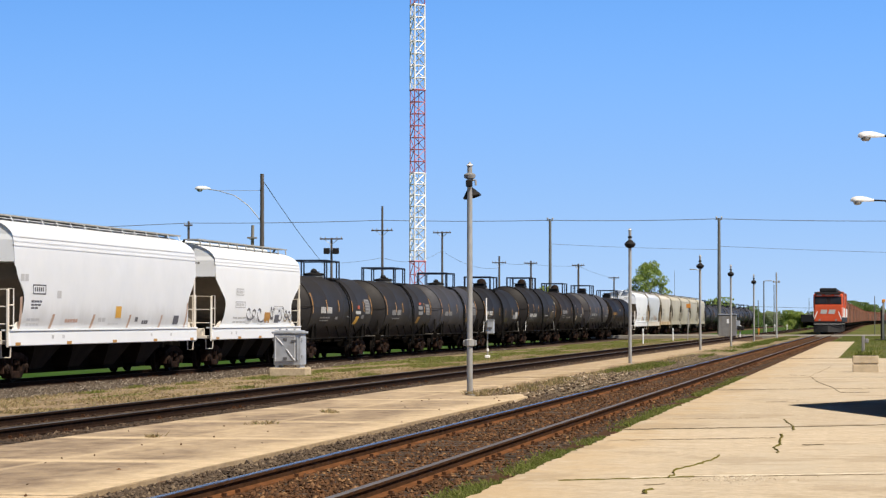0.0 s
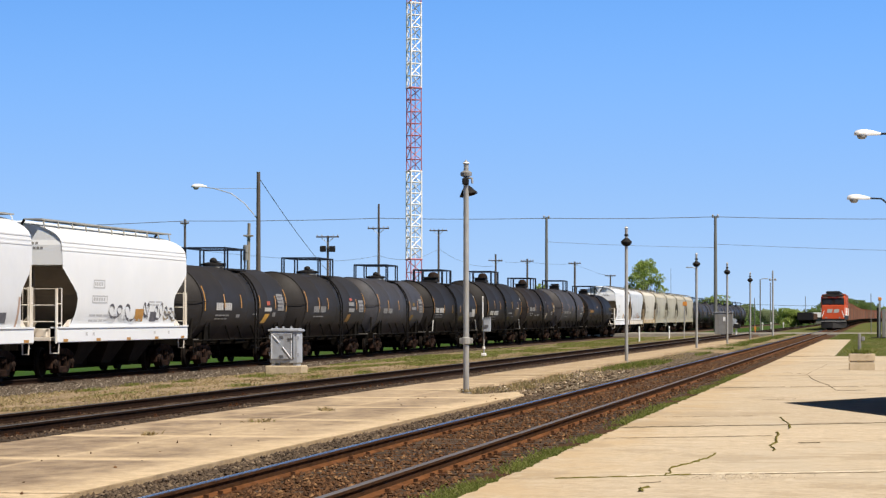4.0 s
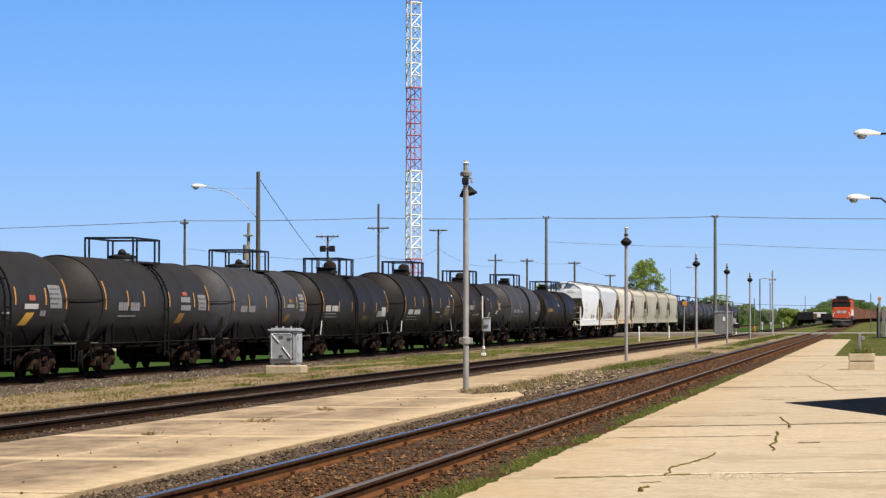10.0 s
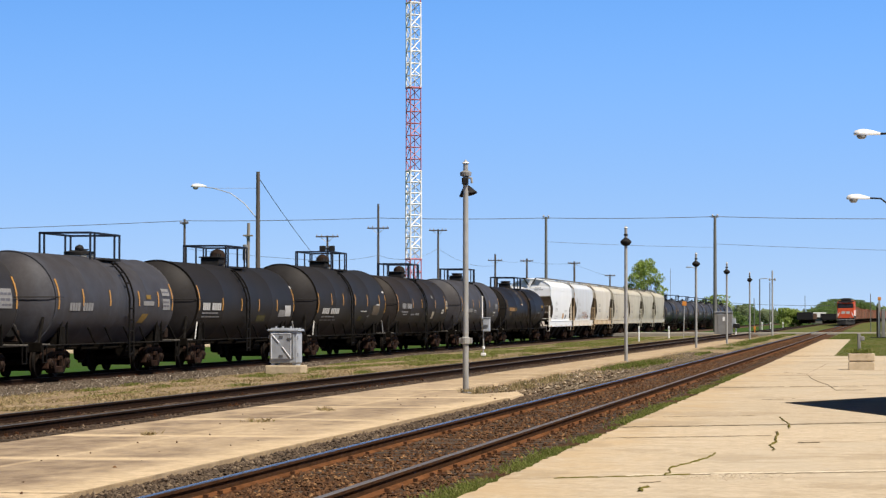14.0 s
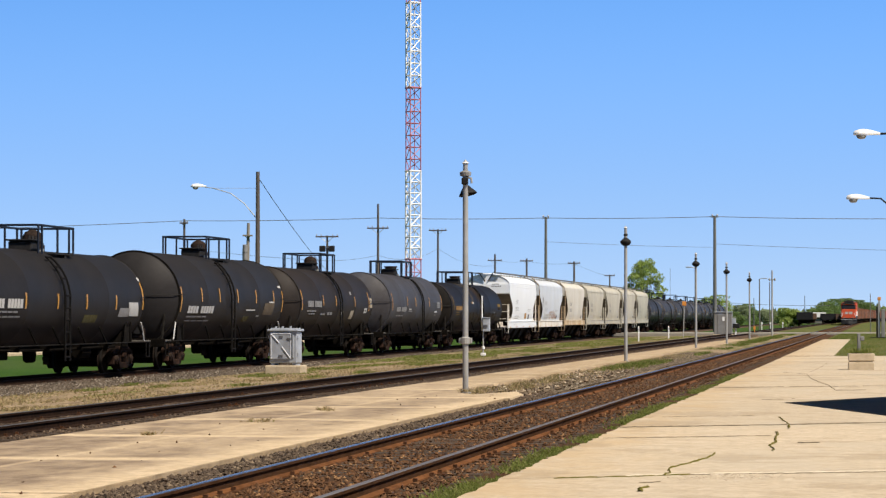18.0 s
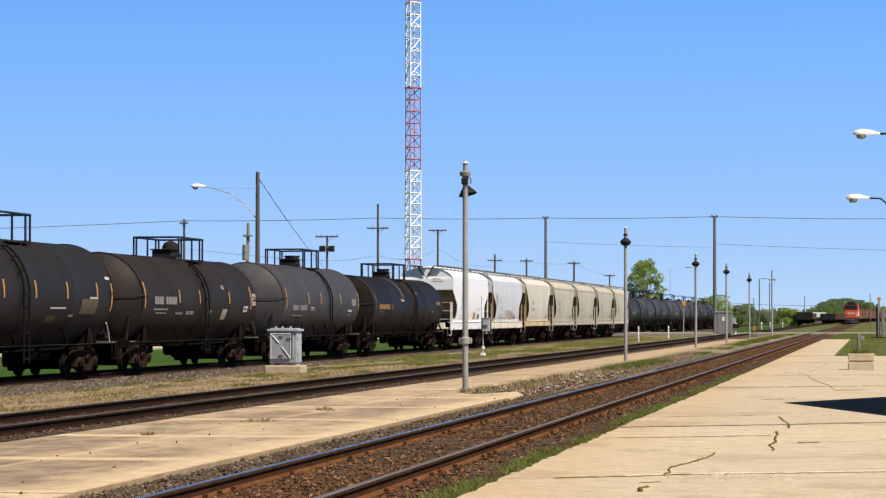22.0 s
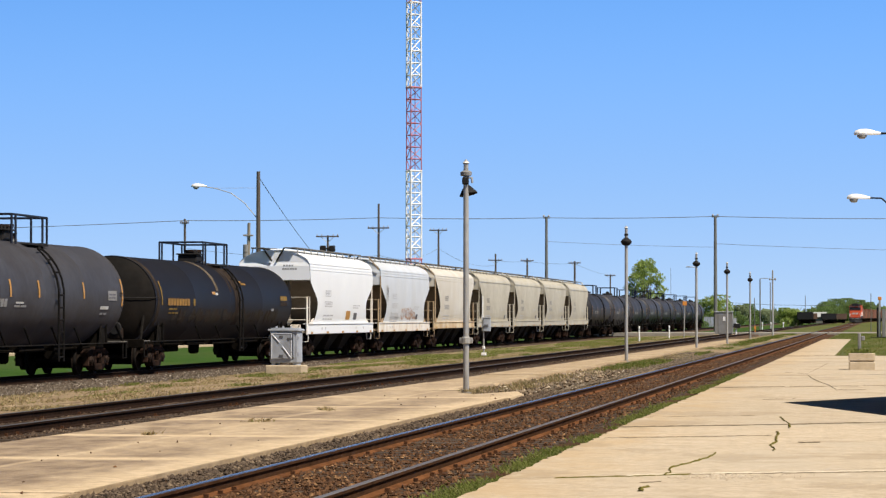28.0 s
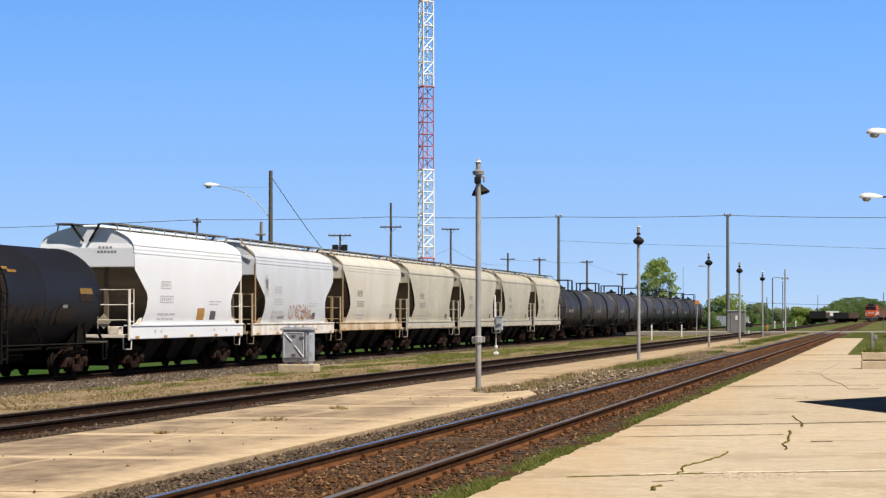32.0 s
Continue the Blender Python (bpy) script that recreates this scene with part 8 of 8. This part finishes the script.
# planter with a stump of a plant
c = thing("planter", pose(-0.09, 83.6, -0.01, 0, 0, 1), "square concrete planter with groove and sparse weeds", "planter")
b = BM()
for z0, z1, w in ((0.0, 0.235, 0.375), (0.235, 0.275, 0.345), (0.275, 0.49, 0.38)):
    bx(b, -w, w, -w, w, z0, z1, 0.015)
part("tub", b, "planter", c)
part("soil", bx(BM(), -0.31, 0.31, -0.31, 0.31, 0.44, 0.505, 0.02), "soil", c)
b = BM()
bx(b, -0.115, -0.02, -0.05, 0.05, 0.5, 1.08, 0.02)
bx(b, -0.02, 0.09, -0.06, 0.02, 0.86, 0.99, 0.02)
part("standpipe", b, "cabinet_dark", c, "grey standpipe rising from the soil")


def leafy(r, n):
    p = r.normal(0, 1, (n, 3)) * np.array((0.17, 0.17, 0.03)) + np.array((-0.09, 83.6, 0.50))
    return p


blades("planter_weeds", 500, leafy, 0.12, "grass", "sparse green weeds in the planter", 31, 0.7)

# post with a small orange lantern and a dark bench foot
x, y = from_bearing(1555, 215)
c = thing("lantern_post", pose(x, y, -0.08), "grey post with orange lantern and dark base", "post")
part("post", bx(BM(), -0.02, 0.14, -0.07, 0.07, 0.0, 2.85, 0.015), "galv", c)
part("dark_post", bx(BM(), -0.16, -0.03, -0.05, 0.05, 0.0, 2.35, 0.015), "dark_iron", c)
part("lantern", bx(BM(), -0.06, 0.20, -0.1, 0.1, 2.86, 3.12, 0.03), "orange", c, "orange lantern")
part("base_plate", bx(BM(), -0.62, 0.65, -0.35, 0.3, -0.05, 0.10, 0.02), "dark_iron", c)
part("side_unit", bx(BM(), 0.22, 0.5, -0.2, 0.2, 0.1, 2.2, 0.03), "cabinet_dark", c)

# two street lamps whose heads reach in from the side
for bear, elev, d, s in ((1512, 237, 75, 0.74), (1499, 351, 95, 0.82)):
    x, y = from_bearing(bear, d)
    z = top_z(elev, d, bear)
    w = 0.02 * d / 75
    hx = x + 0.84 * s
    base_x = hx + 2.3
    c = thing("street_lamp", pose(base_x, y, -0.35), "street lamp with pale cobra-head on a curved arm", "street lamp", "station street lamps")
    part("column", lathe(BM(), [(0, 0.13), (0.05, 0.09), (z - 0.2, 0.06), (z - 0.18, 0.01)], "z", (0, 0, 0), 12), "galv", c, "", True)
    b = BM()
    zz = z + 0.35
    drop = 0.0 if s < 0.8 else 0.9
    path_rod(b, [(hx - base_x + 0.05, 0, zz), (hx - base_x + 0.45, 0, zz - 0.02 * drop), (hx - base_x + 0.9, 0, zz - 0.45 * drop), (hx - base_x + 1.5, 0, zz - 0.9 * drop), (0, 0, z - 0.2 + 0.0)], 0.032, 6)
    part("lamp_arm", b, "dark_iron", c)
    cobra(c, Matrix.Translation((hx - base_x, 0, zz)), s)

# ---------------------------------------------------------------- stored cars, shed and trees far off
def gondola(bear, d, turn, paint, label, hgt=2.6):
    x, y = from_bearing(bear, d)
    c = thing("gondola_car", pose(x, y, 0, 0, 0, turn), label, "freight car", "stored cars")
    b = BM()
    for s in (-1, 1):
        bx(b, s * 1.4, s * 1.5, -7, 7, 1.0, hgt)
        for i in range(9):
            bx(b, s * 1.5, s * 1.58, -6.9 + i * 1.72, -6.75 + i * 1.72, 1.0, hgt)
    part("side", b, paint, c)
    b = BM()
    for s in (-1, 1):
        bx(b, -1.39, 1.39, s * 6.9, s * 7.0, 1.0, hgt)
    part("end", b, paint, c)
    part("floor", bx(BM(), -1.4, 1.4, -7, 7, 0.85, 0.99), "underframe", c)
    for s in (-1, 1):
        truck(c, s * 5.2, False)
    return c


gondola(1466, 590, 1, "black", "black stored gondola car", 2.2)
gondola(1485, 640, 1, "boxcar_brown", "rust-brown stored gondola car", 2.2)
gondola(1425, 600, 0, "black", "black stored hopper car", 2.5)
gondola(1402, 650, 0, "boxcar_brown", "low brown stored flat car", 1.7)
gondola(1433, 650, 0, "boxcar_brown", "low brown stored car", 2.3)
x, y = from_bearing(1441, 900)
c = thing("shed", pose(x, y, -0.5), "long low shed with a pale metal roof", "shed")
part("wall", bx(BM(), -3.6, 3.6, -5, 5, 0, 2.0), "shed_wall", c)
b = BM()
v = [b.verts.new(p) for p in ((-3.8, -5.5, 1.95), (3.8, -5.5, 1.95), (3.8, 0, 3.5), (-3.8, 0, 3.5), (3.8, 5.5, 1.95), (-3.8, 5.5, 1.95))]
b.faces.new((v[0], v[1], v[2], v[3]))
b.faces.new((v[3], v[2], v[4], v[5]))
part("roof", b, "shed_roof", c)


def tree(bear, d, width, height, material, label, seed, n=2600, trunk=0.25, low=0.3, leaf=0.35, name="tree", z0=-0.52, lobes=9):
    """Tapered trunk, limbs, and a crown of many leaves in uneven clumps."""
    x, y = from_bearing(bear, d)
    r = np.random.default_rng(seed)
    rr = random.Random(seed)
    c = thing(name, pose(x, y, z0), label, "tree" if name == "tree" else "bush", "trees and bushes")
    b = BM()
    rod(b, (0, 0, -0.2), (0.1, 0, height * 0.55), trunk, trunk * 0.5, 8)
    cs = []
    for i in range(lobes):
        a = rr.uniform(0, 6.28)
        f = rr.uniform(0.0, 1.0)
        zz = height * (low + (0.93 - low) * (i + 0.5) / lobes)
        rad = width * 0.5 * rr.uniform(0.35, 0.95) * (1.0 - 0.75 * max(0, (zz / height - 0.55)) / 0.45)
        p = (math.cos(a) * rad, math.sin(a) * rad, zz)
        cs.append((p, width * (rr.uniform(0.16, 0.27) if lobes < 12 else rr.uniform(0.07, 0.15))))
        rod(b, (0.05, 0, height * low * rr.uniform(0.6, 1.0)), p, trunk * 0.35, trunk * 0.08, 5)
    part("trunk", b, "bark", c)
    C = np.array([q for q, _ in cs])
    S = np.array([q for _, q in cs])
    k = r.integers(0, len(cs), n)
    g = r.normal(0, 1, (n, 3))
    g /= np.linalg.norm(g, axis=1)[:, None]
    P = C[k] + g * (S[k] * r.uniform(0.35, 1.15, n) ** 0.6)[:, None] * np.array((1, 1, 0.8))
    P[:, 2] = np.clip(P[:, 2], 0.05, height)
    u = r.normal(0, 1, (n, 3))
    v_ = r.normal(0, 1, (n, 3))
    sz = leaf * r.uniform(0.5, 1.2, (n, 1))
    u = u / np.linalg.norm(u, axis=1)[:, None] * sz
    v_ = v_ / np.linalg.norm(v_, axis=1)[:, None] * sz * 0.7
    V = np.stack([P - u, P - v_ * 0.6, P + u, P + v_], 1).reshape(-1, 3)
    soup("crown", V.tolist(), np.arange(n * 4).reshape(-1, 4).tolist(), material, "", "", "stuff", c)
    return c


tree(1143, 420, 7.0, 11.0, "leaf", "young green tree with an uneven crown", 71, 7000, 0.18, 0.34, 0.19, lobes=52)
tree(955, 420, 4.5, 7.0, "leaf", "round green tree behind the tank cars", 72, 1800, 0.2, 0.35, 0.25)
tree(1268, 640, 8.6, 6.9, "leaf", "green bush tree behind the pole", 73, 4200, 0.2, 0.2, 0.25)
tree(1245, 640, 6.5, 5.8, "leaf_dull", "green bush tree behind the train", 74, 3000, 0.2, 0.2, 0.25)
# scrub and woods along the skyline
rng = random.Random(77)
for i, (bear, elev, d, w, mt) in enumerate([
    (1290, 553, 740, 7.1, "leaf_dull"), (1312, 541, 800, 7.1, "leaf_pale"), (1328, 539, 860, 7.7, "leaf_dull"), (1345, 551, 940, 9.4, "leaf_pale"), (1362, 553, 1000, 8.1, "leaf_pale"), (1378, 555, 1000, 8.1, "leaf_pale"),
    (1395, 546, 600, 6, "leaf"), (1408, 553, 640, 5, "leaf"), (1425, 558, 900, 8, "leaf_pale"), (1278, 548, 720, 6.9, "leaf_pale"), (1262, 555, 700, 6.7, "leaf_dull"), (1235, 555, 520, 5, "leaf_dull"),
    (1445, 548, 980, 9, "leaf_dull"), (1458, 541, 1000, 10, "leaf_dull"), (1472, 535, 1020, 11, "leaf_dull"), (1487, 530, 1030, 12, "leaf_dull"), (1500, 529, 1040, 12, "leaf_dull"), (1514, 532, 1040, 11, "leaf_dull"),
    (1528, 536, 1040, 10, "leaf_dull"), (1540, 541, 1060, 9, "leaf_dull"), (1553, 545, 1080, 9, "leaf_dull"), (1566, 548, 1100, 9, "leaf_pale"), (1580, 548, 1100, 10, "leaf_pale"), (1600, 548, 1100, 12, "leaf_dull")]):
    tree(bear, d, w, top_z(elev, d, bear) + 0.5, mt, "distant green scrub on the skyline" if bear < 1440 else "distant round-topped wood on the skyline", 100 + i, 6500, 0.15, 0.12, 0.00029 * d, "bush" if bear < 1440 else "tree", -0.5, 7)


def far_wood(r, n):
    x = r.uniform(-900, 700, n)
    y = r.uniform(1300, 1500, n)
    return np.stack([x, y, r.uniform(-1, 6, n) + 2.5 * np.sin(x * 0.02)], 1)


def leaf_band(name, n, material, label, seed, size):
    r = np.random.default_rng(seed)
    P = far_wood(r, n)
    u = r.normal(0, 1, (n, 3)) * size
    w = r.normal(0, 1, (n, 3)) * size
    V = np.stack([P - u, P - w, P + u, P + w], 1).reshape(-1, 3)
    soup(name, V.tolist(), np.arange(n * 4).reshape(-1, 4).tolist(), material, label, "woods")


leaf_band("far_woods", 9000, "leaf_pale", "pale band of far woods on the horizon", 201, 1.3)

# the station building beside the platform, whose gable throws the dark shadow
st = thing("station_building", pose(1.82, 49.35, 0), "brick station building with a gabled roof", "building")
SNEAR, SFAR, SL = 5.64, 5.46, 16.0
part("wall", bx(BM(), 0.5, SL, -SNEAR + 0.5, SFAR - 0.5, -0.3, 2.33), "brick", st)
b = BM()
v = [b.verts.new((xx, yy_, zz)) for xx in (0.0, SL + 0.5) for yy_, zz in ((-SNEAR, 2.30), (0, 5.23), (SFAR, 2.30), (SFAR, 2.16), (0, 5.05), (-SNEAR, 2.16))]
for i in range(6):
    b.faces.new((v[i], v[(i + 1) % 6], v[6 + (i + 1) % 6], v[6 + i]))
b.faces.new(v[:6][::-1])
b.faces.new(v[6:])
bmesh.ops.recalc_face_normals(b, faces=b.faces)
part("roof", b, "cabinet_dark", st)
b = BM()
v = [b.verts.new((xx, yy_, zz)) for xx in (0.45, 0.7) for yy_, zz in ((-SNEAR + 0.5, 2.33), (0, 5.01), (SFAR - 0.5, 2.33))]
b.faces.new(v[:3][::-1])
b.faces.new(v[3:])
for i in range(3):
    b.faces.new((v[i], v[(i + 1) % 3], v[3 + (i + 1) % 3], v[3 + i]))
bmesh.ops.recalc_face_normals(b, faces=b.faces)
part("gable", b, "brick", st)

# ---------------------------------------------------------------- what moves
POLY = (-45.428, -6.637, 1.0722, -0.18955)


def freight_run(t):
    """Metres that the freight train has rolled towards the camera after t seconds."""
    u = t / 10.0
    return -(POLY[0] * u + POLY[1] * u ** 2 + POLY[2] * u ** 3 + POLY[3] * u ** 4)


def motions():
    ts = [0, 2, 4, 6, 8, 10, 12, 14, 16, 18, 20, 22, 24, 26, 28, 30, 31, 32]
    for car, middle in FREIGHT:
        walk(car, [(t, pose(FAR_X, middle - freight_run(t), FAR_Z)) for t in ts])
    engine_y = [(t, 300 + 15.2 * t) for t in range(0, 33, 4)]
    for car, behind in RECEDING:
        rows = []
        for t, y in engine_y:
            yy_ = y + behind
            turn = math.degrees(math.atan((near_x(yy_ + 3) - near_x(yy_ - 3)) / 6))
            rows.append((t, pose(near_x(yy_), yy_, 0, 0, 0, -turn)))
        walk(car, rows)
    step = 1 / 15
    for wheel, y in AXLES:
        rows = []
        for k in range(481):
            t = k * step
            rows.append((t, pose(0, y, 0.46, math.degrees(freight_run(t) / 0.46))))
        walk(wheel, rows)


motions()
